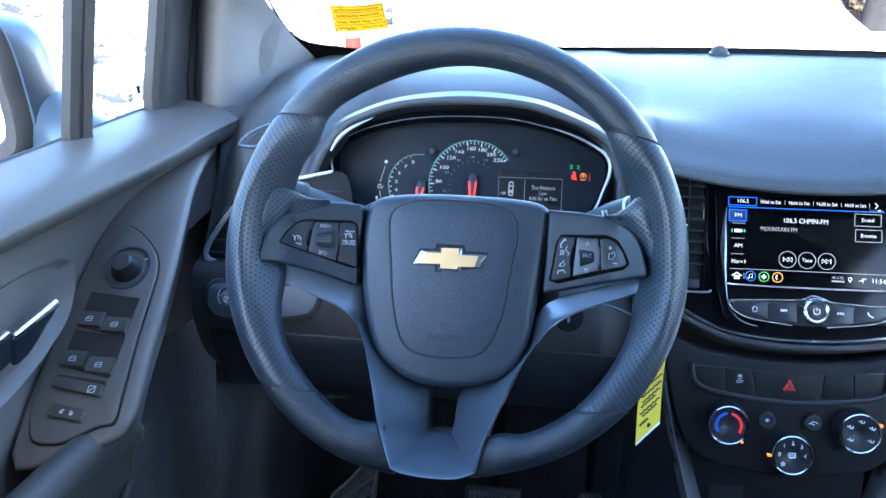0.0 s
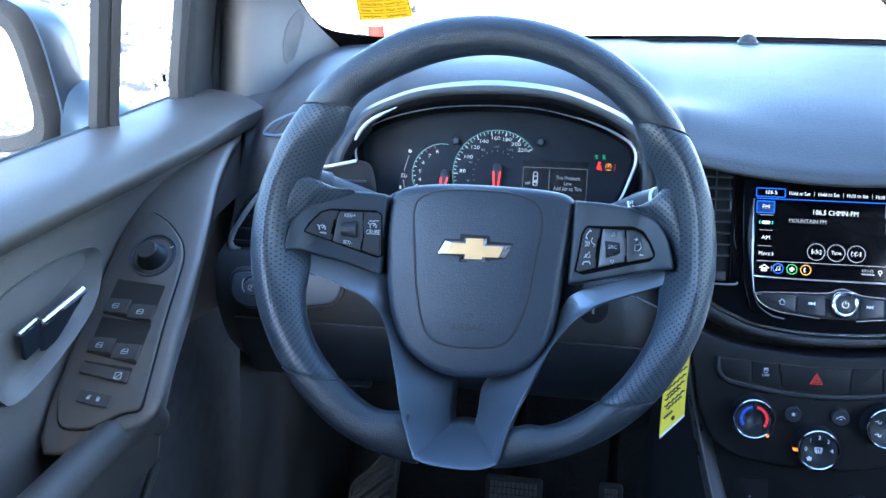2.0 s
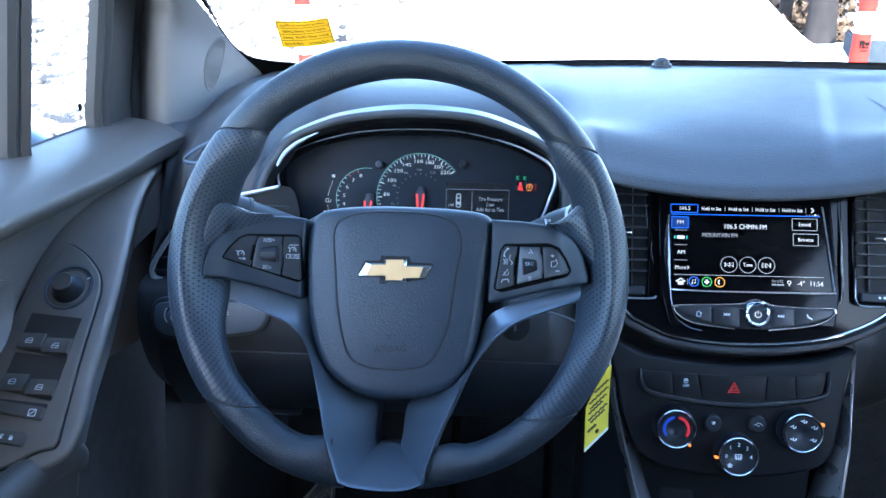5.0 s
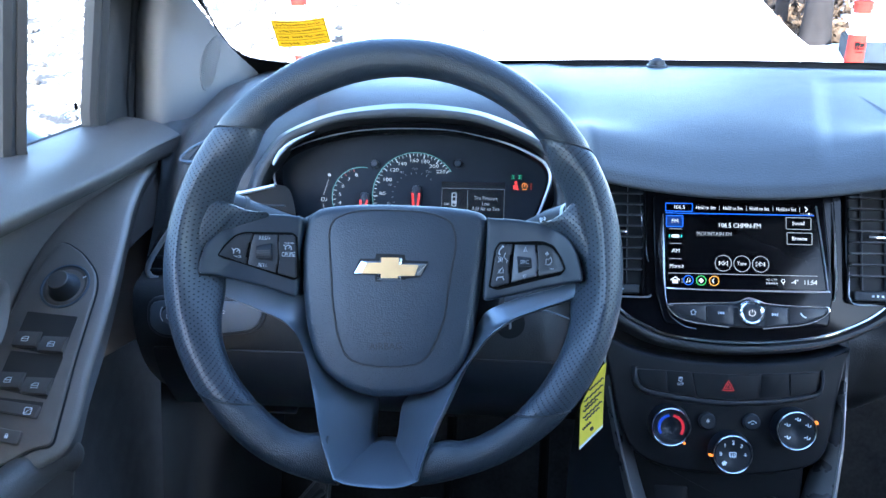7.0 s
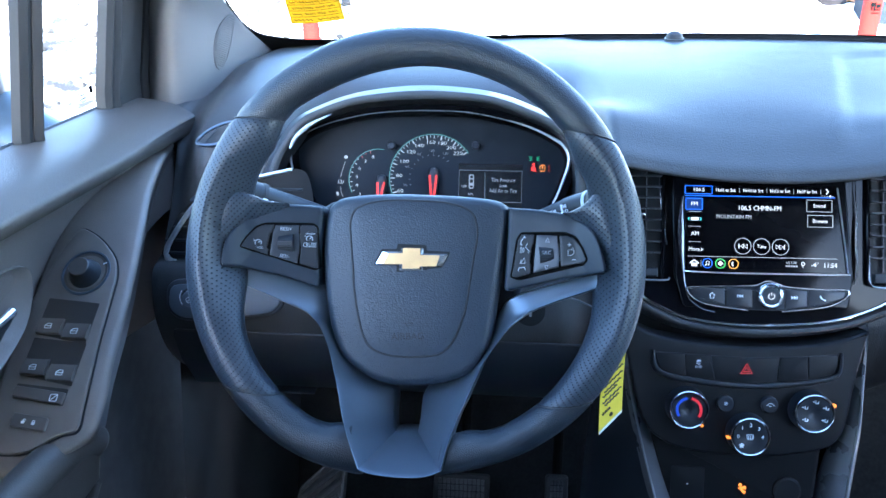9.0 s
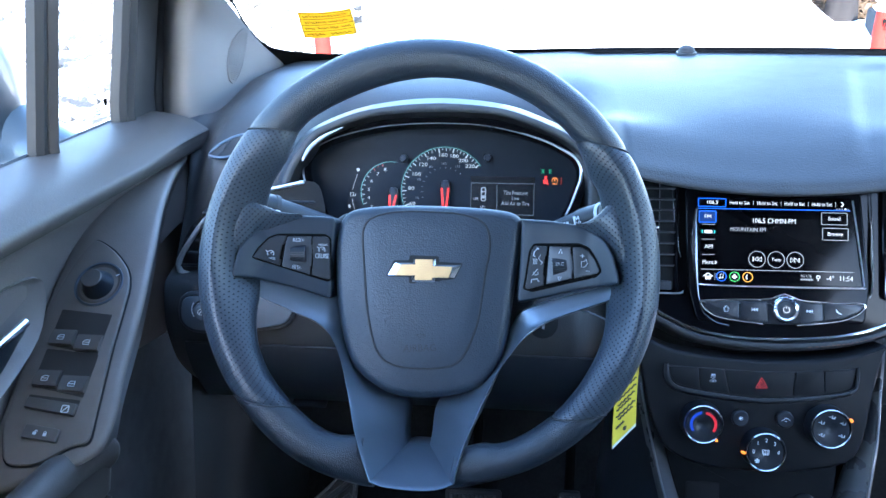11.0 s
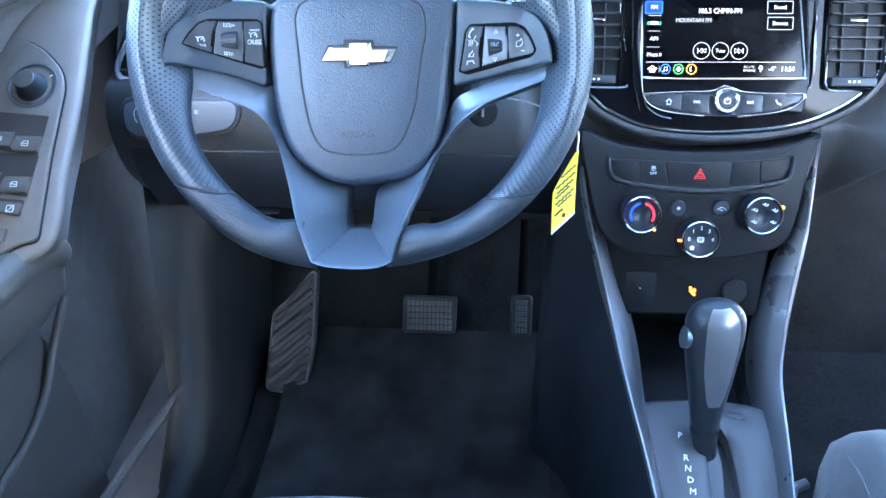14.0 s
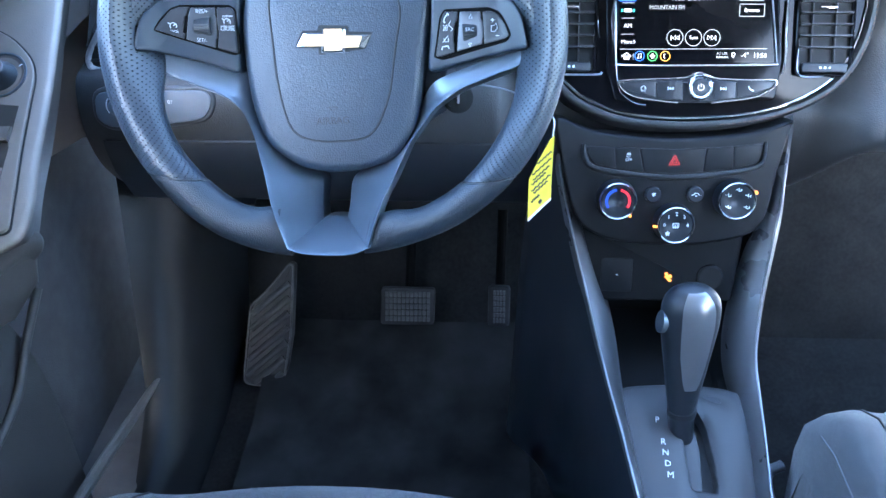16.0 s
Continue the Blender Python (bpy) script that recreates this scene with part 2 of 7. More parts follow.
def perforated(name, colour, pitch=0.0031):
    """Leather with rows of small holes, laid out along the grip's own length and girth."""
    m = shader(name, colour, 0.40, spread=0.08, scale=60, grain=0.0, wear=0.08)
    nt = m.node_tree
    uv = nt.nodes.new("ShaderNodeUVMap")
    uv.uv_map = "grip"
    sc = nt.nodes.new("ShaderNodeVectorMath")
    sc.operation = 'SCALE'
    sc.inputs["Scale"].default_value = 1.0 / pitch
    rot = nt.nodes.new("ShaderNodeVectorRotate")
    rot.rotation_type = 'Z_AXIS'
    rot.inputs["Angle"].default_value = radians(45)
    nt.links.new(uv.outputs[0], rot.inputs["Vector"])
    nt.links.new(rot.outputs[0], sc.inputs[0])
    fr = nt.nodes.new("ShaderNodeVectorMath")
    fr.operation = 'FRACTION'
    nt.links.new(sc.outputs[0], fr.inputs[0])
    ds = nt.nodes.new("ShaderNodeVectorMath")
    ds.operation = 'DISTANCE'
    ds.inputs[1].default_value = (0.5, 0.5, 0.0)
    nt.links.new(fr.outputs[0], ds.inputs[0])
    ss = nt.nodes.new("ShaderNodeMapRange")
    ss.interpolation_type = 'SMOOTHSTEP'
    ss.inputs["From Min"].default_value, ss.inputs["From Max"].default_value = 0.11, 0.22
    nt.links.new(ds.outputs["Value"], ss.inputs["Value"])
    bp = nt.nodes.new("ShaderNodeBump")
    bp.inputs["Strength"].default_value, bp.inputs["Distance"].default_value = 1.0, 0.0007
    nt.links.new(ss.outputs[0], bp.inputs["Height"])
    nt.links.new(bp.outputs[0], nt.nodes["Principled BSDF"].inputs["Normal"])
    pb = nt.nodes["Principled BSDF"]
    old = pb.inputs["Base Color"].links[0].from_socket
    hole = nt.nodes.new("ShaderNodeMix")
    hole.data_type = 'RGBA'
    hole.inputs[6].default_value = (0.006, 0.007, 0.009, 1)
    nt.links.new(ss.outputs[0], hole.inputs[0])
    nt.links.new(old, hole.inputs[7])
    nt.links.new(hole.outputs[2], pb.inputs["Base Color"])
    gl = nt.nodes.new("ShaderNodeMapRange")
    gl.inputs["To Min"].default_value, gl.inputs["To Max"].default_value = 0.08, 0.5
    nt.links.new(ss.outputs[0], gl.inputs["Value"])
    nt.links.new(gl.outputs[0], pb.inputs["Specular IOR Level"])
    return m


DASH = shader("dash_soft_plastic", (0.0390, 0.0395, 0.0405), 0.50, spread=0.12, scale=30, spec=0.34, grain=0.45, grain_size=650, grain_kind="leather", dust=0.006)
HARD = shader("hard_black_plastic", (0.013, 0.0165, 0.022), 0.42, spec=0.4, spread=0.15, scale=40, grain=0.25, grain_size=1100, dust=0.003)
HOODM = shader("hood_moulded_plastic", (0.043, 0.047, 0.052), 0.42, spread=0.1, scale=30, spec=0.5, grain=0.2, grain_size=900)
DOORP = shader("door_trim_plastic", (0.200, 0.170, 0.148), 0.42, spread=0.12, scale=25, grain=0.3, grain_size=800, grain_kind="leather", dust=0.004)
# darker tone of the door plastic, also used to shade the armrest flank
ARM = shader("dark_door_plastic", (0.084, 0.072, 0.063), 0.5, spread=0.12, scale=25, grain=0.3, grain_size=800, grain_kind="leather", dust=0.003)
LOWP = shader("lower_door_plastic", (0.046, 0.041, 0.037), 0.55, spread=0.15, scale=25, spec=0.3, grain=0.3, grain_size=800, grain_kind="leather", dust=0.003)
LEDGE = shader("door_top_soft_plastic", (0.073, 0.063, 0.055), 0.52, spread=0.1, scale=25, spec=0.28, grain=0.35, grain_size=700, grain_kind="leather", dust=0.004)
MATT = shader("matt_black_panel", (0.008, 0.0085, 0.0095), 0.45, spec=0.2, spread=0.15, scale=40, grain=0.2, grain_size=1100)
LEATHER = shader("wheel_leather", (0.015, 0.020, 0.027), 0.36, spread=0.08, scale=50, grain=0.42, grain_size=950, grain_kind="pebble", wear=0.1, relief=0.0009)
PERF = perforated("perforated_leather", (0.023, 0.031, 0.043))
PAD = shader("airbag_cover_vinyl", (0.018, 0.026, 0.038), 0.44, spread=0.1, scale=40, grain=0.32, grain_size=680, grain_kind="pebble", relief=0.0008)
SPOKE = shader("spoke_soft_plastic", (0.0075, 0.0130, 0.0215), 0.44, spec=0.38, spread=0.12, scale=40, grain=0.25, grain_size=1200)
BTNP = shader("button_grey_print", (0.30, 0.32, 0.35), 0.6, spread=0.05, scale=50)
SATIN = shader("satin_dark_trim", (0.110, 0.132, 0.160), 0.32, metal=0.55, spread=0.08, scale=20, wear=0.15)
GLOSS = shader("piano_black", (0.004, 0.004, 0.005), 0.09, spec=0.11, spread=0.1, scale=10, wear=0.3)
CHROME = shader("chrome", (0.8, 0.81, 0.83), 0.12, metal=1.0, spread=0.04, scale=30, wear=0.25)
SILVER = shader("satin_silver_paint", (0.3, 0.31, 0.33), 0.32, metal=0.55, spread=0.06, scale=25, wear=0.2)
PILLAR = shader("pillar_trim_grey", (0.122, 0.12, 0.12), 0.55, spread=0.06, scale=18, grain=0.25, grain_size=900)
RUBBER = shader("black_rubber", (0.014, 0.0145, 0.016), 0.6, spread=0.2, scale=30, grain=0.2, grain_size=500)
CARPET = shader("black_carpet", (0.015, 0.015, 0.0155), 0.95, spec=0.1, spread=0.5, scale=160, grain=1.0, grain_size=1500, dust=0.003)
FABRIC = shader("seat_fabric_grey", (0.050, 0.051, 0.054), 0.9, spread=0.25, scale=120, grain=0.9, grain_size=1400, sheen=0.25)
GOLD = shader("badge_gold", (0.55, 0.36, 0.17), 0.3, metal=0.7, spread=0.08, scale=90, grain=0.3, grain_size=1500)
HEADLINER = shader("headliner_cloth", (0.24, 0.24, 0.24), 0.95, spread=0.08, scale=60, grain=0.4, grain_size=900)
# tint set to cut the light through the unseen rear side windows
TINT = clear_glass("dimming_glass", (0.12, 0.12, 0.125), 0.04)
GLASS = clear_glass("clear_glass", (0.97, 0.98, 0.98), 0.03)

# ---- outside ----
SNOW = shader("snow", (0.82, 0.84, 0.87), 0.8, spread=0.06, scale=3.0, grain=0.8, grain_size=9.0, spec=0.1)


def soil_and_shade(m):
    """Grit and slush in streaks and patches, darkened leftwards as painted shade."""
    nt = m.node_tree
    pb = nt.nodes["Principled BSDF"]
    old = pb.inputs["Base Color"].links[0].from_socket
    co = nt.nodes.new("ShaderNodeTexCoord")
    sx = nt.nodes.new("ShaderNodeSeparateXYZ")
    nt.links.new(co.outputs["Object"], sx.inputs[0])
    left_mask = nt.nodes.new("ShaderNodeMapRange")
    left_mask.inputs["From Min"].default_value, left_mask.inputs["From Max"].default_value = 0.2, -2.2
    nt.links.new(sx.outputs[0], left_mask.inputs["Value"])
    mp = nt.nodes.new("ShaderNodeMapping")
    mp.inputs["Scale"].default_value = (2.2, 1.2, 2.5)
    nt.links.new(co.outputs["Object"], mp.inputs[0])
    ns = nt.nodes.new("ShaderNodeTexNoise")
    ns.inputs["Scale"].default_value, ns.inputs["Detail"].default_value, ns.inputs["Roughness"].default_value = 3.6, 10, 0.72
    nt.links.new(mp.outputs[0], ns.inputs["Vector"])
    rm = nt.nodes.new("ShaderNodeMapRange")
    rm.inputs["From Min"].default_value, rm.inputs["From Max"].default_value = 0.37, 0.57
    nt.links.new(ns.outputs[0], rm.inputs["Value"])
    mul = nt.nodes.new("ShaderNodeMath")
    mul.operation = 'MULTIPLY'
    nt.links.new(rm.outputs[0], mul.inputs[0])
    nt.links.new(left_mask.outputs[0], mul.inputs[1])
    mix = nt.nodes.new("ShaderNodeMix")
    mix.data_type = 'RGBA'
    mix.inputs[7].default_value = (0.045, 0.044, 0.043, 1)
    nt.links.new(mul.outputs[0], mix.inputs[0])
    nt.links.new(old, mix.inputs[6])
    nt.links.new(mix.outputs[2], pb.inputs["Base Color"])


soil_and_shade(SNOW)
CABIN = 0.345  # the car's middle line
GROUND = -0.52


def snow_height(x, y):
    d = math.hypot(x - CABIN, y)
    h = GROUND + 0.05 * noise.noise(Vector((x * 0.8, y * 0.8, 0)))
    bank = max(0.0, min(1.0, (y - 6.0) / 3.0)) * max(0.0, min(1.0, (3.1 - x) / 1.6)) * 1.5
    bank = max(bank, max(0.0, min(1.0, (x - 4.1) / 0.9)) * max(0.0, min(1.0, (y - 9.0) / 1.5)) * 1.9)
    side = max(0.0, min(1.0, (-x - 3.2) / 2.2)) * 1.1
    b = max(bank, side)
    lumps = 0.5 * noise.noise(Vector((x * 0.9, y * 0.9, 3))) + 0.3 * abs(noise.noise(Vector((x * 2.3, y * 2.3, 5)))) + 0.14 * abs(noise.noise(Vector((x * 6, y * 6, 9))))
    left = max(0.0, min(1.0, (0.4 - x) / 2.0))
    h += b * (1.0 + (0.25 + 0.75 * left) * lumps)
    return h if d > 2.4 else GROUND


def snow_ground():
    ax = [-1500, -300, -80, -30] + [-16 + 0.14 * i for i in range(150)] + [5 + 0.5 * i for i in range(14)] + [14, 30, 80, 300, 1500]
    ay = [-1500, -300, -60, -15, -6] + [-3 + 0.14 * i for i in range(130)] + [15.5 + 0.6 * i for i in range(10)] + [24, 40, 90, 300, 1500]
    return loft([[(x, y, snow_height(x, y)) for x in ax] for y in ay])


part("ground", snow_ground(), SNOW, None, "trampled and heaped white snow in sunlight", smooth=60, kind="structure", category="ground")

# ---- car shell ----
ROOF_Z = 1.24


def screen_base(x):
    c = x - CABIN
    return 1.46 - 0.30 * c * c


def mirrored(x):
    return 2 * CABIN - x


def windscreen():
    rows = []
    for k in range(9):
        t = k / 8
        row = []
        for i in range(25):
            u = -1 + 2 * i / 24
            half = 0.69 - 0.10 * t
            x = CABIN + u * half
            y = (screen_base(x) + 0.01) * (1 - t) + (0.62 - 0.08 * u * u) * t
            z = 0.712 + (ROOF_Z - 0.012 - 0.712) * t + 0.03 * math.sin(math.pi * t)
            row.append((x, y, z))
        rows.append(row)
    return loft(rows)


w = part("window_1", windscreen(), GLASS, None, "raked clear glass windscreen", kind="structure", category="windscreen")
w.visible_shadow = False

def smooth_in(v):
    v = max(0.0, min(1.0, v))
    return v * v * (3 - 2 * v)


# black printed border along the foot of the windscreen
FRIT = shader("black_glass_print", (0.003, 0.003, 0.003), 0.8, spec=0.05, spread=0.2, scale=40)
PRINT_EDGE = [(-.3245, .36), (-.3240, .20), (-.3240, .139), (-.320, .104), (-.306, .079), (-.270, .061), (-.224, .050), (-.10, .041), (.05, .036), (.17, .034), (CABIN, .033)]


def on_glass(x, t, d=.002):
    u = (x - CABIN) / (0.69 - 0.10 * t)
    y = (screen_base(x) + 0.01) * (1 - t) + (0.62 - 0.08 * u * u) * t
    z = 0.712 + (ROOF_Z - 0.012 - 0.712) * t + 0.03 * math.sin(math.pi * t)
    return Vector((x, y - d, z - d * 1.5))


inner_ = spline([(x, t, 0) for x, t in PRINT_EDGE], 6)
outer_ = []
for p in inner_:
    outer_.append((max(-.344 + .1 * p.y, p.x - .02) if p.y > .06 else p.x - .02 * smooth_in((p.y - .045) / .015), p.y - .0 if p.y > .13 else -.01))
line_ = [(on_glass(p.x, p.y), on_glass(*o)) for p, o in zip(inner_, outer_)]
flip_ = lambda v: Vector((mirrored(v.x), v.y, v.z))
rows = [[a, b, b + Vector((0, .004, .003)), a + Vector((0, .0012, .001))] for a, b in line_] + [[flip_(a), flip_(b), flip_(b) + Vector((0, .004, .003)), flip_(a) + Vector((0, .0012, .001))] for a, b in line_[-2::-1]]
part("trim_windscreen_foot", loft(rows, close_u=True, caps=True), FRIT, None, "black border at the windscreen foot", kind="structure", category="trim")


def roof():
    rows = []
    for k in range(9):
        y = 0.62 - 2.3 * k / 8
        rows.append([(CABIN + 0.725 * u, y - 0.08 * u * u * (1 if k == 0 else 0), ROOF_Z + 0.03 - 0.085 * u ** 6) for u in [-1 + i / 10 for i in range(21)]])
    return thicken(loft(rows), 0.03)


part("ceiling", roof(), HEADLINER, None, "pale grey cloth headliner", kind="structure", category="ceiling")
# unseen rear of the cabin, its panes darkened to hold back sun and reflections
part("wall_rear", box(CABIN - 0.72, -1.72, -0.3, CABIN + 0.72, -1.66, 0.82, 0.01), HARD, None, "dark tailgate trim", kind="structure", category="wall")
part("window_5", box(CABIN - 0.70, -1.70, 0.82, CABIN + 0.70, -1.694, ROOF_Z + 0.05), clear_glass("rear_dimming_glass", (0.03, 0.03, 0.031), 0.04), None, "dark tinted rear window pane", kind="structure", category="window", smooth=0)
for s, nm in ((-1, "left"), (1, "right")):
    x = CABIN + s * 0.68
    rows = [[(x - 0.02 * s, -0.42, z), (x + 0.03 * s, -0.42, z), (x + 0.03 * s, -0.28, z), (x - 0.02 * s, -0.28, z)] for z in (0.6, 0.9)]
    rows.append([(CABIN + s * 0.60 + dx, y - 0.05, ROOF_Z + 0.02) for dx, y in ((-0.02 * s, -0.42), (0.03 * s, -0.42), (0.03 * s, -0.28), (-0.02 * s, -0.28))])
    part("trim_b_pillar_" + nm, loft(rows, close_u=True, caps=True), PILLAR, None, "grey centre pillar trim", kind="structure", category="pillar")
    part("wall_rear_" + nm, box(x - 0.03, -1.7, -0.3, x + 0.03, -0.28, 0.74, 0.01), DOORP, None, "dark rear door trim", kind="structure", category="wall")
    part("window_rear_" + nm, box(x - 0.003, -1.69, 0.735, x + 0.003, -0.40, ROOF_Z - 0.04), TINT, None, "dark tinted rear side window pane", kind="structure", category="window", smooth=0)

# floor
FLOOR = -0.07
rows = []
for y, z in ((-1.7, -0.02), (-0.2, -0.05), (0.3, FLOOR), (0.95, FLOOR), (1.12, FLOOR + 0.05), (1.25, FLOOR + 0.22), (1.32, FLOOR + 0.45), (1.34, 0.5), (1.36, 0.70)):
    rows.append([(CABIN - 0.72 + 1.44 * i / 24, y, z + 0.004 * noise.noise(Vector((i, y * 9, 0)))) for i in range(25)])
part("floor", thicken(loft(rows), -0.03), CARPET, None, "black carpeted car floor", kind="structure", category="floor")

# ---- dashboard ----
STATIONS = {
    "end": [(1.30, .730), (1.22, .734), (1.12, .730), (1.04, .725), (.99, .713), (.958, .696), (.94, .668), (.932, .63), (.925, .585), (.91, .562), (.882, .556), (.872, .50), (.90, .43), (.98, .36), (1.15, .30)],
    "end_low": [(1.30, .716), (1.22, .722), (1.14, .705), (1.08, .695), (1.055, .68), (1.03, .662), (1.0, .64), (.97, .61), (.945, .585), (.92, .562), (.888, .553), (.875, .50), (.90, .43), (.98, .36), (1.15, .30)],
    "corner": [(1.25, .700), (1.22, .706), (1.16, .709), (1.10, .707), (1.06, .700), (1.045, .688), (1.04, .672), (1.04, .65), (1.04, .60), (1.04, .58), (1.04, .55), (1.04, .50), (1.04, .43), (1.05, .36), (1.15, .30)],
    "driver": [(1.42, .725), (1.30, .734), (1.18, .735), (1.10, .715), (1.075, .67), (1.065, .63), (1.05, .60), (1.0, .585), (.95, .578), (.915, .568), (.882, .556), (.872, .50), (.90, .43), (.98, .36), (1.15, .30)],
    "middle": [(1.42, .720), (1.30, .734), (1.15, .739), (1.02, .736), (.945, .724), (.893, .708), (.872, .699), (.873, .688), (.955, .684), (.965, .60), (.93, .535), (.91, .50), (.93, .43), (.99, .36), (1.15, .30)],
    "passenger": [(1.42, .720), (1.32, .733), (1.18, .738), (1.04, .737), (.95, .724), (.90, .705), (.882, .69), (.882, .676), (.935, .664), (.94, .60), (.905, .545), (.875, .515), (.872, .49), (.90, .468), (.98, .455), (1.2, .45)],
}
STOPS = [(-.43, "corner"), (-.362, "corner"), (-.346, "end_low"), (-.285, "end"), (-.205, "end"), (-.165, "driver"), (.135, "driver"), (.185, "middle"), (.50, "middle"), (.57, "passenger"), (1.035, "passenger")]


def dash_profile(x):
    for (a, na), (b, nb) in zip(STOPS, STOPS[1:]):
        if a <= x <= b:
            t = (x - a) / (b - a)
            t = t * t * (3 - 2 * t)
            p = [(ya * (1 - t) + yb * t, za * (1 - t) + zb * t) for (ya, za), (yb, zb) in zip(STATIONS[na], STATIONS[nb])]
            far = screen_base(x) - 0.014
            if .15 < x < .54:
                up = .77 * (x - .335) ** 2
                for k in (4, 5, 6, 7, 8):
                    p[k] = (p[k][0], p[k][1] + up)
            p[0] = (far, p[0][1])
            p[1] = (min(p[1][0], far - 0.08), p[1][1])
            return p
    return STATIONS["passenger"]


def smooth_step(v):
    v = max(0.0, min(1.0, v))
    return v * v * (3 - 2 * v)


def dash_surface(first, last):
    rows = []
    for x in sorted([-.43 + 1.465 * i / 300 for i in range(301)] + [.3905 + .0021 * i for i in range(80)]):
        row = []
        for q in spline([(0, y, z) for y, z in dash_profile(x)], 10):
            edge = .389 + (q.y - .847) * .285
            dx, dy = x - edge, 1.290 - q.y
            inside = .06 - math.hypot(max(.06 - dx, 0.0), max(.06 - dy, 0.0))
            dip = smooth_step(inside / .024) * smooth_step((q.y - .89) / .05)
            row.append((x, q.y, q.z - .0045 * dip))
        rows.append(row[first:last])
    return loft(rows)


dash = thing("dashboard", Matrix.Translation((CABIN, 1.15, .30)), "dark grey grained soft-touch plastic dashboard", "dashboard")
part("top_pad", dash_surface(0, 73), DASH, dash, "soft grained dashboard top", at_world=True, smooth=50)
part("lower_fascia", dash_surface(72, 142), DASH, dash, "hard lower dashboard face", at_world=True, smooth=50)

# sensor dome at the windscreen foot
sensor = thing("light_sensor", Matrix.Translation((.318, 1.405, .728)), "small dark domed light sensor on the dashboard", "sensor")
part("dome", lathe([(.0001, .012), (.006, .0115), (.011, .008), (.013, .003), (.0135, 0), (.0135, -.008)], 24), RUBBER, sensor)
part("collar", lathe([(.0135, -.008), (.016, -.002), (.0155, .0008), (.0132, .001)], 24), HARD, sensor)

# binnacle hood over the instruments
CF = frame_at(-.02, .985, .668, 25)
HOOD = [(-.178, -.06), (-.171, -.022), (-.1625, .000), (-.1545, .0120), (-.1392, .0318), (-.1133, .0449), (-.0746, .0561), (-.0232, .0611), (.0214, .0615), (.0656, .0581), (.1034, .0473), (.1348, .0339), (.1545, .0180), (.1655, -.010), (.167, -.06)]
hood = thing("instrument_hood", CF, "curved dark plastic hood over the instruments", "instrument hood")
edge = spline([(x, y, 0) for x, y in HOOD], 5)
mid = Vector((-.006, -.03, 0))
rows = []
for k, (grow, dep) in enumerate(((-.002, .028), (-.0012, .045), (-.0002, .0585), (.0016, .0612), (.0050, .0622), (.0092, .0600), (.020, .045), (.028, 0), (.032, -.06), (.034, -.13))):
    row = []
    for p in edge:
        d = (p - mid).normalized()
        drop = 0.0
        if dep < .05 and k > 5:
            drop = max(0.0, (.05 - dep)) * .40
        q = p + d * grow
        row.append((q.x, q.y - drop * (1 if p.y > -.02 else .2), dep))
    rows.append(row)
part("hood_lining", loft(rows[:3]), MATT, hood, "black hood lining", smooth=40)
part("hood_lip", loft(rows[2:6]), DASH, hood, "soft rolled hood lip", smooth=60)
part("hood_shell", loft(rows[5:]), HOODM, hood, smooth=40)

# instrument cluster
cluster = thing("instrument_cluster", CF, "lit instrument cluster with two dials and message display", "instrument cluster")
FACE = shader("dial_face", (0.009, 0.012, 0.017), 0.5, spec=0.2, spread=0.2, scale=40, grain=0.15, grain_size=1200)
OUT = [(-.136, -.062), (-.1412, -.0503), (-.1519, -.0307), (-.1597, -.0143), (-.1618, .0010), (-.1604, .0109), (-.1464, .0236), (-.1198, .0359), (-.0798, .0462), (-.0401, .0512), (.0026, .0525), (.0451, .0508), (.0840, .0435), (.1164, .0337), (.1390, .0231), (.1519, .0149), (.1582, .0040), (.1583, -.0086), (.1531, -.0247), (.1472, -.0409), (.1400, -.056)]
face_line = scaled([(p.x, p.y) for p in spline([(x, y, 0) for x, y in OUT], 5)][::-1], -.012)
part("dial_plate", plate(face_line, -.03, -.002), FACE, cluster)
rows = []
for p in spline([(x, y, 0) for x, y in OUT], 5):
    d = (p - mid).normalized()
    rows.append([p + d * .004 + Vector((0, 0, -.004)), p + d * -.004 + Vector((0, 0, .016)), p + d * -.002 + Vector((0, 0, .030)), p + d * .002 + Vector((0, 0, .035)), p + d * .010 + Vector((0, 0, .034))])
part("bezel", loft(rows), GLOSS, cluster, "glossy black bezel")
sp = spline([(x, y, 0) for x, y in OUT], 10)


def bezel_run(a, b, r):
    return tube([p + (p - mid).normalized() * .001 + Vector((0, 0, .0352)) for p in sp[a:b]], lambda t: r * (0.25 + 0.75 * math.sin(math.pi * min(1, max(0, t)))), 8)


HCH = shader("bright_hood_chrome", (0.78, 0.80, 0.83), 0.25, metal=0.6, spread=0.04, scale=30)
part("chrome_trim", tube(spline([(-.1560, .0040, .0600), (-.1535, .0092, .0605), (-.1480, .0185, .0605), (-.1365, .0290, .0605), (-.1240, .0362, .0605), (-.1095, .0430, .0600)], 5), lambda t: .0006 + .0019 * math.sin(math.pi * min(1, t * .9 + .1)), 8), HCH, cluster, "bright chrome edge strip")
part("chrome_trim", bezel_run(0, 45, .0012), HCH, cluster, "bright chrome edge strip")
part("chrome_trim", bezel_run(122, 200, .0022), HCH, cluster, "bright chrome edge strip")
part("bezel_line", tube([p + Vector((0, 0, .0356)) for p in sp[4:197]], .0006, 6), SILVER, cluster)

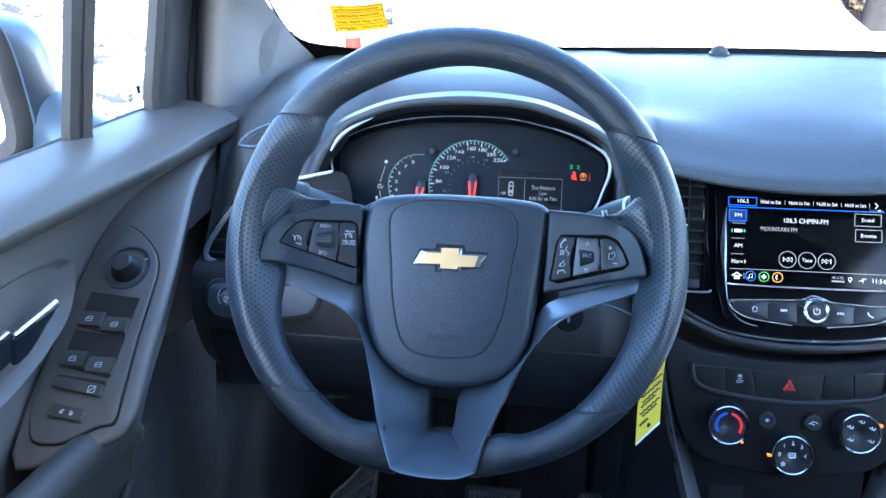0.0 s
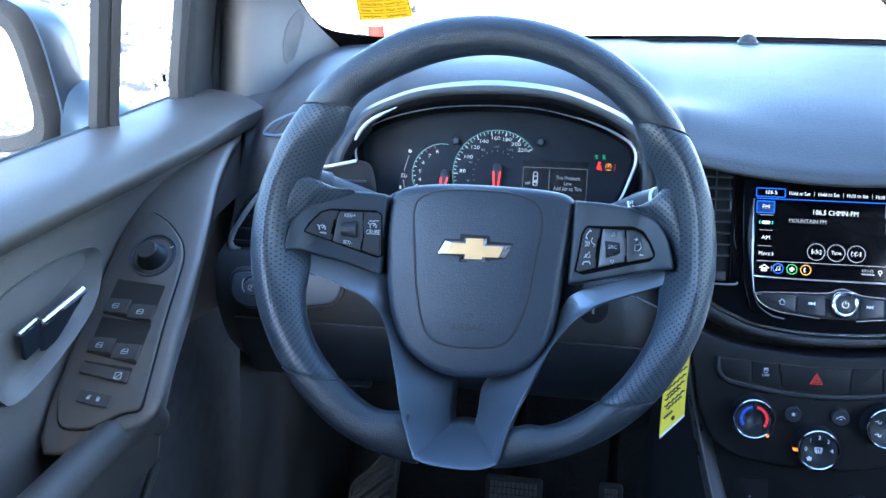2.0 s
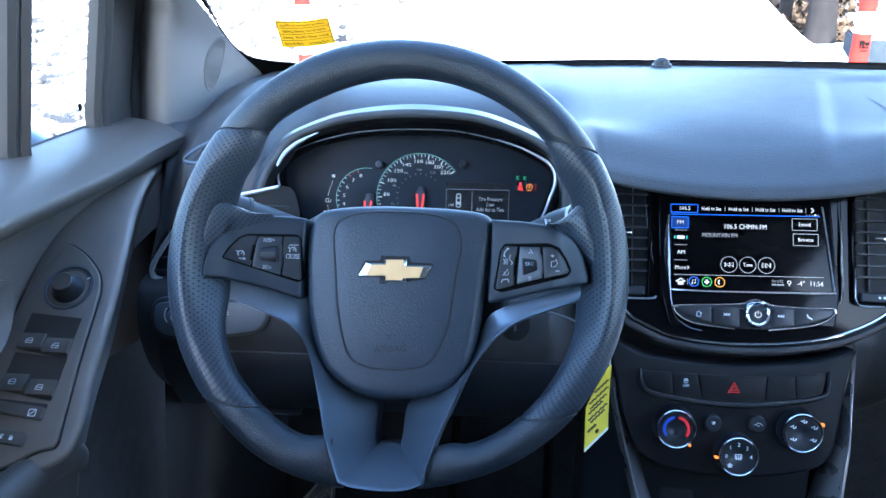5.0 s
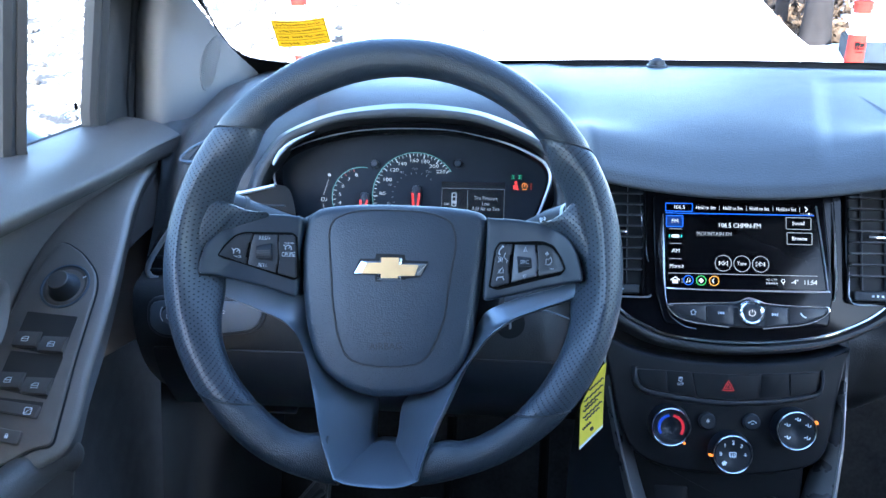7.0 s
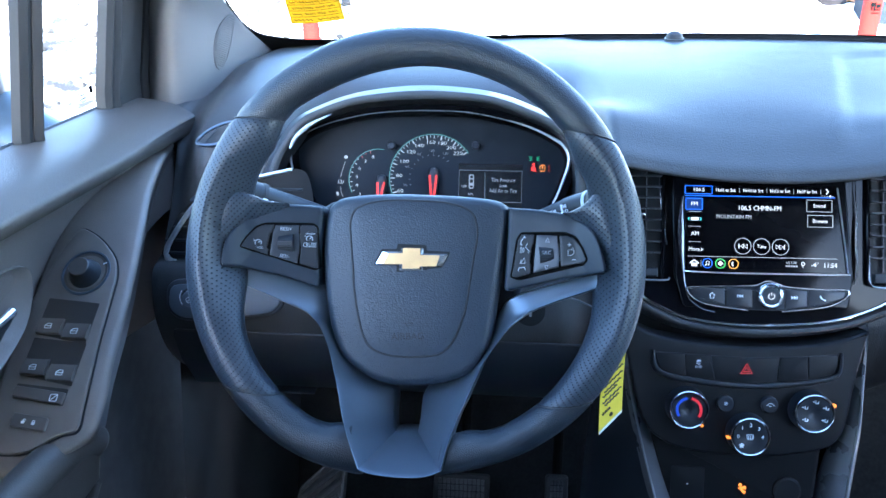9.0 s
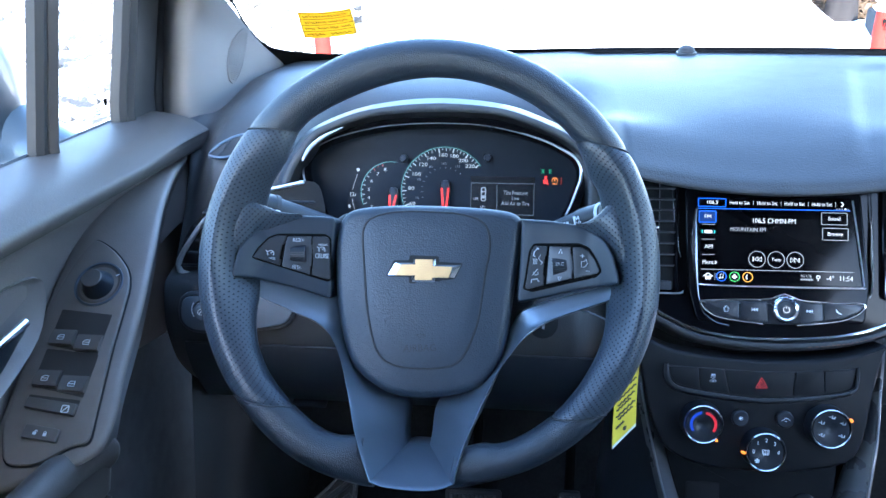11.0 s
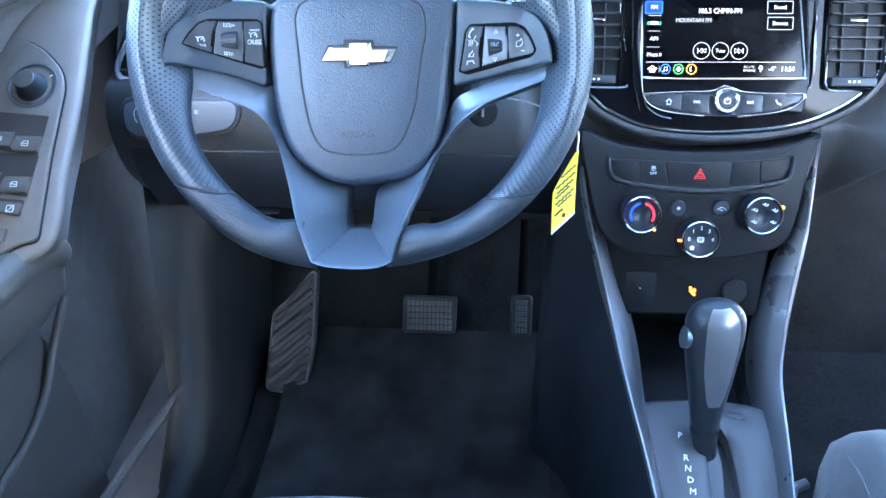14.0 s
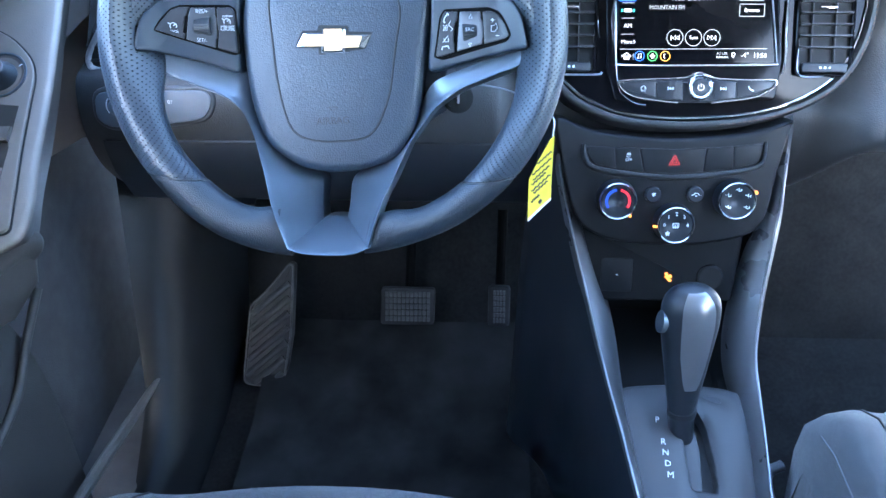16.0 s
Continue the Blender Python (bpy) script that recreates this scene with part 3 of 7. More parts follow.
WHITE = glow("dial_white", (0.86, 0.95, 1.0), 0.34)
DIMW = glow("display_grey", (0.7, 0.75, 0.8), 0.2)
DIM = glow("dial_dim", (0.45, 0.5, 0.55), 0.12)
TEAL = glow("dial_teal", (0.25, 0.7, 0.66), 0.30)
RED = glow("needle_red", (1.0, 0.05, 0.04), 0.6)
GREENL = glow("tell_tale_green", (0.1, 0.8, 0.35), 0.28)
AMBER = glow("tell_tale_amber", (1.0, 0.32, 0.06), 0.75)


def dial(cx, cy, r, a0, a1, name):
    part(name + "_ring", stroke(arc(cx, cy, r, a0, a1, 40), .0007, -.001), TEAL, cluster)


# speedometer
sx, sy, sr = .0008, -.0218, .0519
dial(sx, sy, sr, 35, 203, "speedometer")
for i in range(33):
    a = 202 - i * 164.5 / 32
    L = .0062 if i % 4 == 0 else .0046 if i % 2 == 0 else .0034
    part("tick", stroke([(sx + (sr - .001) * math.cos(radians(a)), sy + (sr - .001) * math.sin(radians(a))), (sx + (sr - L) * math.cos(radians(a)), sy + (sr - L) * math.sin(radians(a)))], .0013 if i % 4 == 0 else .0008, -.001), WHITE, cluster)
for s, x, y in (("60", -.0376, -.0382), ("80", -.0392, -.0200), ("100", -.0338, -.0030), ("120", -.0259, .0087), ("140", -.0162, .0162), ("160", -.0022, .0205), ("180", .0114, .0193), ("200", .0224, .0141), ("220", .0306, .0076)):
    writing("number", s, x, y, -.001, .0060, WHITE, cluster, wide=1.3)
for s, x, y in (("40", -.0317, -.0313), ("60", -.0302, -.0090), ("80", -.0163, .0061), ("100", -.0008, .0104), ("120", .0156, .0073)):
    writing("small_number", s, x, y, -.001, .0040, DIM, cluster, wide=1.2)
for i in range(12):
    a = 198 - i * 150 / 11
    part("small_tick", stroke([(sx + .0285 * math.cos(radians(a)), sy + .0285 * math.sin(radians(a))), (sx + .0262 * math.cos(radians(a)), sy + .0262 * math.sin(radians(a)))], .0007, -.001), DIM, cluster)
# rev counter
tx, ty, tr = -.0645, -.0245, .0359
dial(tx, ty, tr, 80, 207, "rev_counter")
for s, x, y in (("3", -.0870, -.0433), ("4", -.0908, -.0325), ("5", -.0910, -.0223), ("6", -.0878, -.0120), ("7", -.0805, -.0037), ("8", -.0716, .0018)):
    writing("number", s, x, y, -.001, .0058, WHITE, cluster, wide=1.25)
for i in range(11):
    a = 206 - i * 98 / 10
    L = .0042 if i % 2 == 0 else .0026
    part("tick", stroke([(tx + (tr - .001) * math.cos(radians(a)), ty + (tr - .001) * math.sin(radians(a))), (tx + (tr - L) * math.cos(radians(a)), ty + (tr - L) * math.sin(radians(a)))], .0010, -.001), WHITE if i < 8 else glow("redline_mark", (0.8, 0.12, 0.10), 0.25), cluster)
# needles rest pointing down
for nm, cx, cy, k in (("speed_needle", .0028, -.0155, 0), ("rev_needle", -.0594, -.0250, .0008)):
    hubp = part(nm, plate(rounded([(cx - .0038, cy - .030), (cx + .0034, cy - .030), (cx + .0056, cy - .004), (cx + .0040, cy + .0052), (cx - .0040, cy + .0052), (cx - .0056, cy - .004)], .003), 0, .009, .002), HARD, cluster)
    part("lit_edge", stroke([(cx - .0018 - k * 2, cy - .030), (cx - .0030 - k, cy - .014), (cx - .0042, cy - .004)], .0026, .0088, .0006), RED, hubp)
    part("lit_edge", stroke([(cx + .0016 - k * 3, cy - .030), (cx + .0030 - k * 2, cy - .014), (cx + .0040, cy - .004)], .0026, .0088, .0006), RED, hubp)
# fuel scale
part("fuel_scale", stroke([(-.1056, -.0040), (-.1075, -.0110), (-.1095, -.0172), (-.1108, -.0230)], .0007, -.001), DIMW, cluster)
part("fuel_scale", stroke([(-.1110, -.0340), (-.1096, -.0410), (-.1071, -.0470)], .0007, -.001), DIMW, cluster)
part("fuel_dot", lathe([(.0001, -.0004), (.002, -.0004), (.002, -.0012)], 14, (-.1048, .0013)), WHITE, cluster)
part("pump_icon", joined(stroke([(-.1132, -.0305), (-.1098, -.0305), (-.1098, -.0265), (-.1132, -.0265)], .0009, -.001, closed=True), stroke([(-.1090, -.0310), (-.1072, -.0298), (-.1072, -.0275)], .0007, -.001)), WHITE, cluster)
part("fuel_mark", stroke([(-.1145, -.0410), (-.1138, -.0450)], .0024, -.001), WHITE, cluster)
for x, y in ((-.0486, .0151), (.0517, .0173)):
    part("reset_stub", lathe([(.0045, -.002), (.0045, .005), (.0036, .007), (.0001, .0072)], 20, (x, y)), HARD, cluster)
# message display
LCD = shader("display_black", (0.006, 0.007, 0.009), 0.25, spread=0.1, scale=20)
part("display", plate(rect(.0321, -.0560, .1080, -.0040, .001), -.003, -.0008), LCD, cluster, "monochrome message display")
part("display_frame", stroke(rect(.0328, -.0490, .1074, -.0120, .0003, 1), .0006, -.0006, closed=True), DIM, cluster)
part("display_divider", stroke([(.0635, -.0145), (.0640, -.0470)], .0006, -.0006), DIM, cluster)
for s, y in (("Tire Pressure", -.0232), ("Low", -.0296), ("Add Air to Tire", -.0358)):
    writing("message_line", s, .0855, y, -.0006, .0066, DIMW, cluster, wide=.78)
part("car_icon", joined(stroke(rect(.0452, -.0332, .0500, -.0175, .0018, 3), .0013, -.0006, closed=True), stroke([(.0456, -.0222), (.0496, -.0222)], .0014, -.0006), stroke([(.0456, -.0285), (.0496, -.0285)], .0034, -.0006)), DIMW, cluster)
writing("pressure_value", "188", .0385, -.0310, -.0006, .0046, DIMW, cluster)
writing("pressure_unit", "kPa", .0475, -.0405, -.0006, .0046, DIMW, cluster)
# tell-tales
part("lamp_light_icon", joined(*[stroke(arc(.121 + s * .0022, .003, .0018, 90 if s < 0 else -90, 270 if s < 0 else 90, 8), .0007, -.001) for s in (-1, 1)], *[stroke([(.121 + s * .003, .003 + d), (.121 + s * .0062, .003 + d * 1.6)], .0006, -.001) for s in (-1, 1) for d in (-.0015, 0, .0015)]), GREENL, cluster)
part("belt_icon", joined(plate(rounded([(.1175, -.0115), (.1235, -.0115), (.1225, -.006), (.1185, -.006)], .001), -.002, -.0008), lathe([(.0001, -.0008), (.0017, -.0008), (.0017, -.002)], 12, (.1205, -.0038)), stroke([(.1172, -.0075), (.124, -.0125)], .001, -.001)), RED, cluster)
part("tyre_icon", joined(stroke(arc(.131, -.0075, .0032, 215, -35, 14), .0007, -.001), stroke([(.131, -.0055), (.131, -.0085)], .0011, -.001), stroke([(.1283, -.0115), (.1337, -.0115)], .0009, -.001)), AMBER, cluster)
part("warning_mark", stroke([(.1385, -.004), (.1385, -.012)], .0012, -.001), glow("tell_tale_dark_red", (0.5, 0.05, 0.02), 0.3), cluster)

# ---- centre fascia ----
SF = frame_at(.345, .913, .62, 29)
fascia = thing("centre_fascia", SF, "glossy black centre fascia with chrome lower edge", "fascia")
FAS = [(-.186, .092), (-.183, .05), (-.174, .0), (-.158, -.036), (-.1233, -.0750), (-.1047, -.0869), (-.0739, -.0990), (-.0314, -.1046), (.0107, -.1053), (.0584, -.1018), (.0940, -.0950), (.1294, -.0815), (.1577, -.0623), (.176, -.035), (.187, .0), (.192, .05), (.194, .092)]
fl = [(p.x, p.y) for p in spline([(x, y, 0) for x, y in FAS], 4)]
part("fascia_panel", plate(fl, -.04, -.006, .003), GLOSS, fascia)
line3 = [Vector((x, y, 0)) for x, y in fl]
part("chrome_edge", tube([p + Vector((0, 0, -.006)) for p in line3], .0019, 8), CHROME, fascia, "chrome edge strip")
rows = []
for p in line3:
    d = (p - Vector((.004, .03, 0))).normalized()
    rows.append([p + d * .003 + Vector((0, 0, -.03)), p + d * .0035 + Vector((0, 0, -.006)), p + d * .0048 + Vector((0, 0, .0002)), p + d * .0080 + Vector((0, 0, .0006)), p + d * .0112 + Vector((0, 0, -.002)), p + d * .0130 + Vector((0, 0, -.009)), p + d * .0145 + Vector((0, 0, -.05))])
part("padded_lip", loft(rows), DASH, fascia, "soft padded lip with fine stitching", smooth=50)
THREAD = shader("brown_thread", (0.16, 0.09, 0.055), 0.8, spread=0.2, scale=300)
st = []
for i in range(34, len(line3) - 1):
    for t in (0.1, 0.6):
        a = line3[i].lerp(line3[i + 1], t)
        b = line3[i].lerp(line3[i + 1], t + .34)
        d = (a - Vector((.004, .03, 0))).normalized()
        st.append(tube([a + d * .0088 + Vector((0, 0, .0008)), b + d * .0088 + Vector((0, 0, .0008))], .0005, 5))
part("stitching", joined(*st), THREAD, fascia, kind="stuff")


def vent(cx, half, y0, y1):
    v = thing("air_vent", SF, "black slatted air vent in the centre fascia", "air vent", "centre air vents")
    part("housing", frame_plate(rect(cx - half, y0, cx + half, y1, .006), rect(cx - half + .004, y0 + .004, cx + half - .004, y1 - .004, .004), -.012, -.001, .001), GLOSS, v)
    part("cavity", plate(rect(cx - half + .003, y0 + .003, cx + half - .003, y1 - .003, .004), -.02, -.0055), MATT, v)
    n = 8
    for i in range(n):
        y = -.0289 + .0122 * i
        pr = [(y - .0008, .0034), (y + .0008, .0034), (y + .0008, -.0056), (y - .0008, -.0056)]
        part("slat", loft([[(x, a, z) for a, z in pr] for x in (cx - half + .004, cx + half - .004)], close_u=True, caps=True), SLAT, v)
    for x in (cx - half * .45, cx + half * .35):
        part("vane", box(x - .0006, y0 + .016, -.0056, x + .0006, y1 - .006, -.0010), SLAT, v)
    part("slider", box(cx - .009, (y0 + y1) / 2 + .004, -.001, cx + .009, (y0 + y1) / 2 + .008, .004, .0012), CHROME, v, "small chrome slider")
    w0 = part("thumb_wheel", plate(rect(cx - half + .007, y0 + .004, cx + half - .007, y0 + .014, .002), -.006, .003, .0015), HARD, v)
    for i in (-1, 0, 1):
        part("mark", plate(rect(cx - .0012 + i * .005, y0 + .0078, cx + .0012 + i * .005, y0 + .0102, .0005), .0029, .0033), WHITEP, w0)
    return v


WHITEP = shader("white_print", (0.75, 0.77, 0.8), 0.6, spread=0.05, scale=50)
SLAT = shader("vent_slat_plastic", (0.03, 0.033, 0.038), 0.3, spread=0.1, scale=40)
vent(-.1290, .0305, -.060, .074)
vent(.146, .031, -.060, .074)
# reflections on the edges between the vents and the screen, shaped as slim bright blades
for run, wide_ in (([(-.1050, .062), (-.1041, .045), (-.1015, .018), (-.0982, -.005), (-.0950, -.020)], .0026), ([(.1035, .056), (.1046, .020), (.1042, -.015), (.1052, -.034), (.1040, -.053), (.1022, -.058)], .0028)):
    k = spline([(x, y, -.0035) for x, y in run], 6)
    part("chrome_blade", tube(k, lambda t: .0004 + wide_ * .55 * math.sin(math.pi * min(1, max(0, t))) ** 1.5, 8), CHROME, fascia, "slim chrome blade")
part("vent_shelf", tube(spline([(-.140, -.0590, -.002), (-.115, -.0596, -.001), (-.0955, -.0590, -.002), (-.0920, -.0565, -.004)], 4), .0011, 6), SILVER, fascia, "silver line under the vent")
part("vent_shelf", tube(spline([(.1172, .055, -.003), (.1178, -.036, -.002), (.1185, -.054, -.002), (.128, -.0604, -.002), (.157, -.0585, -.003)], 4), .0011, 6), SILVER, fascia, "silver line round the vent")

# ---- infotainment display ----
radio = thing("infotainment_display", SF, "touchscreen radio display switched on with chrome lower bar", "touchscreen")
SCREEN = shader("screen_glass", (0.003, 0.003, 0.004), 0.12, spec=0.12, spread=0.1, scale=5)
body = rounded([(-.092, .056), (-.088, -.05), (-.078, -.088), (.096, -.086), (.101, -.048), (.092, .057)], .006)
part("screen_surround", plate(body, -.012, .0005, .002), GLOSS, radio)
scr = part("screen", plate(rounded([(-.0745, -.0478), (.0932, -.0470), (.0815, .0482), (-.0795, .0478)], .002), -.002, .0018, .0006), SCREEN, radio)
part("chrome_bar", loft([[(x, y - h, .0010), (x, y - h * .5, .0034), (x, y + h * .7, .0030), (x, y + h, .0010)] for x, y, h in ((-.0768, -.0486, .0006), (-.070, -.0492, .0012), (-.033, -.0497, .0013), (.027, -.0492, .0015), (.080, -.0484, .0018), (.0945, -.0480, .0014), (.0965, -.0478, .0006))], caps=True), CHROME, radio, "chrome strip under the screen")
DARKCH = shader("dark_chrome", (0.16, 0.165, 0.18), 0.2, metal=0.9, spread=0.05, scale=30)
blade = spline([(-.0800, .034, .0015), (-.0812, .020, .0015), (-.0815, .0, .0015), (-.0808, -.020, .0015), (-.0788, -.042, .0015), (-.0765, -.062, .0015), (-.0735, -.0736, .0015), (-.0694, -.0808, .0015), (-.0573, -.0895, .0015), (-.044, -.0925, .0015)], 6)
part("silver_side", tube(blade, lambda t: .0008 + .0028 * math.exp(-((t - .27) / .16) ** 2), 10, squash=.5), DARKCH, radio, "bright crescent beside the screen")
part("silver_side", tube([(.0835, .046, .001), (.0880, .012, .0015), (.0915, -.016, .0015), (.0950, -.046, .001)], .0009, 8), SILVER, radio)
UIW = glow("screen_white", (1.0, 1.0, 1.0), 0.62)
UIG = glow("screen_grey", (0.62, 0.64, 0.66), 0.45)
UIB = glow("screen_blue", (0.03, 0.14, 0.75), 0.85)
UIC = glow("screen_cyan", (0.1, 0.75, 0.65), 0.8)
UIGR = glow("screen_green", (0.1, 0.55, 0.12), 0.8)
UIO = glow("screen_orange", (0.95, 0.42, 0.05), 0.8)
Z = .0019
UI = scr


def ui(name, bm, m):
    return part(name, bm, m, UI, smooth=0)


ui("preset_tab", stroke(rect(-.0778, .0368, -.0488, .0456, .0004, 1), .0009, Z, closed=True), UIB)
ui("mode_tab", stroke(rect(-.0768, .0194, -.0590, .0318, .0008, 2), .0010, Z, closed=True), UIB)
ui("mode_fill", plate(rect(-.0763, .0199, -.0595, .0313, .0008, 2), Z - .0002, Z), glow("screen_deep_blue", (0.01, 0.05, 0.25), 0.4))
ui("blue_rule", stroke([(-.0778, .0346), (.0808, .0352)], .0009, Z), UIB)
ui("lower_rule", stroke([(-.0743, -.0322), (.0838, -.0310)], .0006, Z), UIG)
writing("screen_text", "106.5", -.0630, .0413, Z, .0058, UIW, UI)
for x, sep in ((-.0343, -.0197), (-.0052, .0093), (.0232, .0376), (.0516, .0658)):
    writing("screen_text", "Hold to Set", x, .0413, Z, .0056, UIW, UI, wide=.80)
    ui("separator", stroke([(sep, .0390), (sep, .0440)], .0004, Z), UIG)
ui("next_arrow", stroke([(.0715, .0445), (.0740, .0418), (.0715, .0391)], .0012, Z), UIW)
ui("page_dots", joined(*[lathe([(.0001, Z + .0002), (.0006, Z + .0002), (.0006, Z)], 8, (.0670 + i * .0029, .0368)) for i in range(5)]), UIG)
ui("page_dot_bright", lathe([(.0001, Z + .0003), (.0011, Z + .0003), (.0011, Z)], 10, (.0757, .0368)), UIW)
writing("screen_text", "FM", -.0675, .0256, Z, .0062, UIW, UI)
writing("screen_text", "106.5 CHMN-FM", .0019, .0220, Z, .0076, UIW, UI, wide=.86)
writing("screen_text", "MOUNTAIN FM", -.0440, .0121, Z, .0062, UIG, UI, align='LEFT', wide=.88)
writing("screen_text", "AM", -.0663, -.0073, Z, .0062, UIW, UI)
writing("screen_text", "More", -.0670, -.0244, Z, .0062, UIW, UI, wide=.88)
ui("more_arrow", stroke([(-.0596, -.0226), (-.0582, -.0243), (-.0596, -.0260)], .0009, Z), UIW)
ui("satellite_mark", plate(rect(-.0712, .0073, -.0626, .0108, .0013, 3), Z, Z + .0002), UIW)
ui("satellite_waves", joined(stroke(arc(-.0714, .0090, .0022, 130, 230, 8), .0009, Z), stroke(arc(-.0624, .0090, .0022, 50, -50, 8), .0009, Z)), UIC)
for y in (.0171, .0008, -.0161):
    ui("side_rule", stroke([(-.0735, y), (-.0600, y)], .0005, Z), UIG)
for s, y, x in (("Sound", .0261, .0645), ("Browse", .0094, .0655)):
    ui("button_frame", stroke(rect(x - .0131, y - .0064, x + .0131, y + .0064, .0004, 1), .0006, Z, closed=True), UIG)
    writing("screen_text", s, x, y, Z, .0060, UIW, UI, wide=.86)
for i, x in enumerate((-.0154, .0045, .0243)):
    ui("round_button", stroke(arc(x, -.0197, .0087, 0, 360, 32)[:-1], .0007, Z, closed=True), UIG)
    if i == 1:
        writing("screen_text", "Tune", x, -.0197, Z, .0056, UIW, UI, wide=.86)
    else:
        s = -1 if i == 0 else 1
        ui("skip_icon", joined(*[stroke([(x + s * o, -.0197 + .0024), (x + s * (o + .0037), -.0197), (x + s * o, -.0197 - .0024)], .0008, Z, closed=True) for o in (-.0047, -.0008)], stroke([(x + s * .0040, -.0172), (x + s * .0040, -.0222)], .0010, Z)), UIW)
ui("home_icon", joined(stroke([(-.0715, -.0398), (-.0667, -.0362), (-.0619, -.0398)], .0013, Z), plate(rect(-.0697, -.0432, -.0637, -.0392, .0003, 1), Z, Z + .0002)), UIW)
ui("divider", stroke([(-.0594, -.0365), (-.0594, -.0430)], .0004, Z), UIG)
IY = -.0394
for x, m, k in ((-.0526, UIB, 0), (-.0388, UIGR, 1), (-.0250, UIO, 2)):
    ui("app_ring", stroke(arc(x, IY, .0051, 0, 360, 28)[:-1], .0009, Z, closed=True), m)
    if k == 0:
        g = joined(stroke([(x - .0012, IY - .0020), (x - .0012, IY + .0020), (x + .0018, IY + .0026), (x + .0018, IY - .0014)], .0006, Z), lathe([(.0001, Z + .0003), (.0009, Z + .0003), (.0009, Z)], 8, (x - .0019, IY - .0021)), lathe([(.0001, Z + .0003), (.0009, Z + .0003), (.0009, Z)], 8, (x + .0011, IY - .0015)))
    elif k == 1:
        g = joined(stroke([(x - .0026, IY), (x + .0026, IY)], .0020, Z), stroke([(x, IY - .0026), (x, IY + .0026)], .0020, Z))
    else:
        g = stroke(arc(x + .0012, IY, .0027, 120, 240, 10), .0012, Z)
    ui("app_icon", g, UIW)
ui("signal_bars", joined(*[stroke([(.0300 + i * .0026, -.0402), (.0319 + i * .0026, -.0402)], .0018, Z) for i in range(5)]), UIG)
writing("screen_text", "4G LTE", .0358, -.0366, Z, .0038, UIG, UI)
ui("place_mark", joined(stroke(arc(.0480, -.0373, .0017, 0, 360, 14)[:-1], .0008, Z, closed=True), stroke([(.0480, -.0390), (.0480, -.0412)], .0008, Z)), UIW)
writing("screen_text", "-4°", .0604, -.0384, Z, .0074, UIW, UI, wide=.92)
writing("screen_text", "11:54", .0764, -.0384, Z, .0074, UIW, UI, wide=.88)

# button bar with the round power knob
KEYR = shader("radio_key_plastic", (0.014, 0.016, 0.020), 0.35, spread=0.1, scale=60)
BAR_TOP = [(-.0745, -.0685), (-.0700, -.0668), (-.0335, -.0648), (-.0036, -.0632), (.0072, -.0590), (.0131, -.0580), (.0232, -.0611), (.0321, -.0640), (.0676, -.0655), (.0910, -.0650), (.0950, -.0670)]
BAR_LOW = [(.0900, -.0728), (.0851, -.0760), (.0674, -.0827), (.0249, -.0885), (-.0095, -.0883), (-.0455, -.0843), (-.0606, -.0805), (-.0697, -.0745)]
part("button_bar", plate([(p.x, p.y) for p in spline([(x, y, 0) for x, y in BAR_TOP + BAR_LOW], 4, True)][::-1], -.004, .003, .0015), HARD, radio)
part("bar_chrome", tube(spline([(x, y + .0008, .0034) for x, y in BAR_TOP] + [(.0945, -.0700, .003), (.0860, -.0772, .003), (.0674, -.0842, .003), (.0260, -.0898, .003)], 4), .0010, 6), CHROME, radio, "chrome line over the buttons")
part("bar_chrome", tube(spline([(-.0745, -.0690, .0034), (-.0700, -.0755, .003), (-.0606, -.0818, .003), (-.0455, -.0857, .003), (-.0095, -.0896, .003)], 4), .0009, 6), CHROME, radio, "chrome line under the buttons")
for i, (a, b) in enumerate(((-.0690, -.0345), (-.0325, -.0045), (.0290, .0515), (.0535, .0905))):
    x = (-.0476, -.0182, .0388, .0683)[i]
    lo0, lo1 = (-.0748, -.0842) if i == 0 else (-.0846, -.0866) if i == 1 else (-.0864, -.0842) if i == 2 else (-.0838, -.0730)
    b = part("radio_button", plate(rounded([(a, -.0672 + .0009 * i), (b, -.0658 - .0001 * i), (b, lo1), (a, lo0)][::-1], .0016), .0022, .0042, .0006), KEYR, radio)
    yc = -.0742
    if i == 0:
        g = joined(stroke([(x - .0030, yc), (x, yc + .0028), (x + .0030, yc)], .0007, .0042), stroke([(x - .002, yc), (x - .002, yc - .0030), (x + .002, yc - .0030), (x + .002, yc)], .0006, .0042))
    elif i == 3:
        g = stroke([(x - .0028, yc + .0028), (x - .0014, yc - .0002), (x + .0028, yc - .0022)], .0013, .0042)
    else:
        s = -1 if i == 1 else 1
        g = joined(*[plate([(x + s * o, yc + .0018), (x + s * (o + .0028), yc), (x + s * o, yc - .0018)][::s], .004, .0045) for o in (-.0034, -.0006)], stroke([(x + s * .0026, yc + .0018), (x + s * .0026, yc - .0018)], .0007, .0042))
    part("symbol", g, WHITEP, b, smooth=0)
knob = part("power_knob", lathe([(.0001, .0125), (.0085, .0125), (.0095, .0118), (.0098, .010)], 36, (.0125, -.0735)), HARD, radio)
part("knob_ring", lathe([(.0098, .009), (.0098, .0125), (.0112, .0132), (.0128, .0122), (.0138, .009), (.0142, .002)], 44, (.0125, -.0735)), CHROME, knob, "chrome knob ring")
part("symbol", joined(stroke(arc(.0125, -.0735, .0032, 125, 415, 20), .0007, .0124), stroke([(.0125, -.0695), (.0125, -.0728)], .0007, .0124)), UIW, knob, smooth=0)

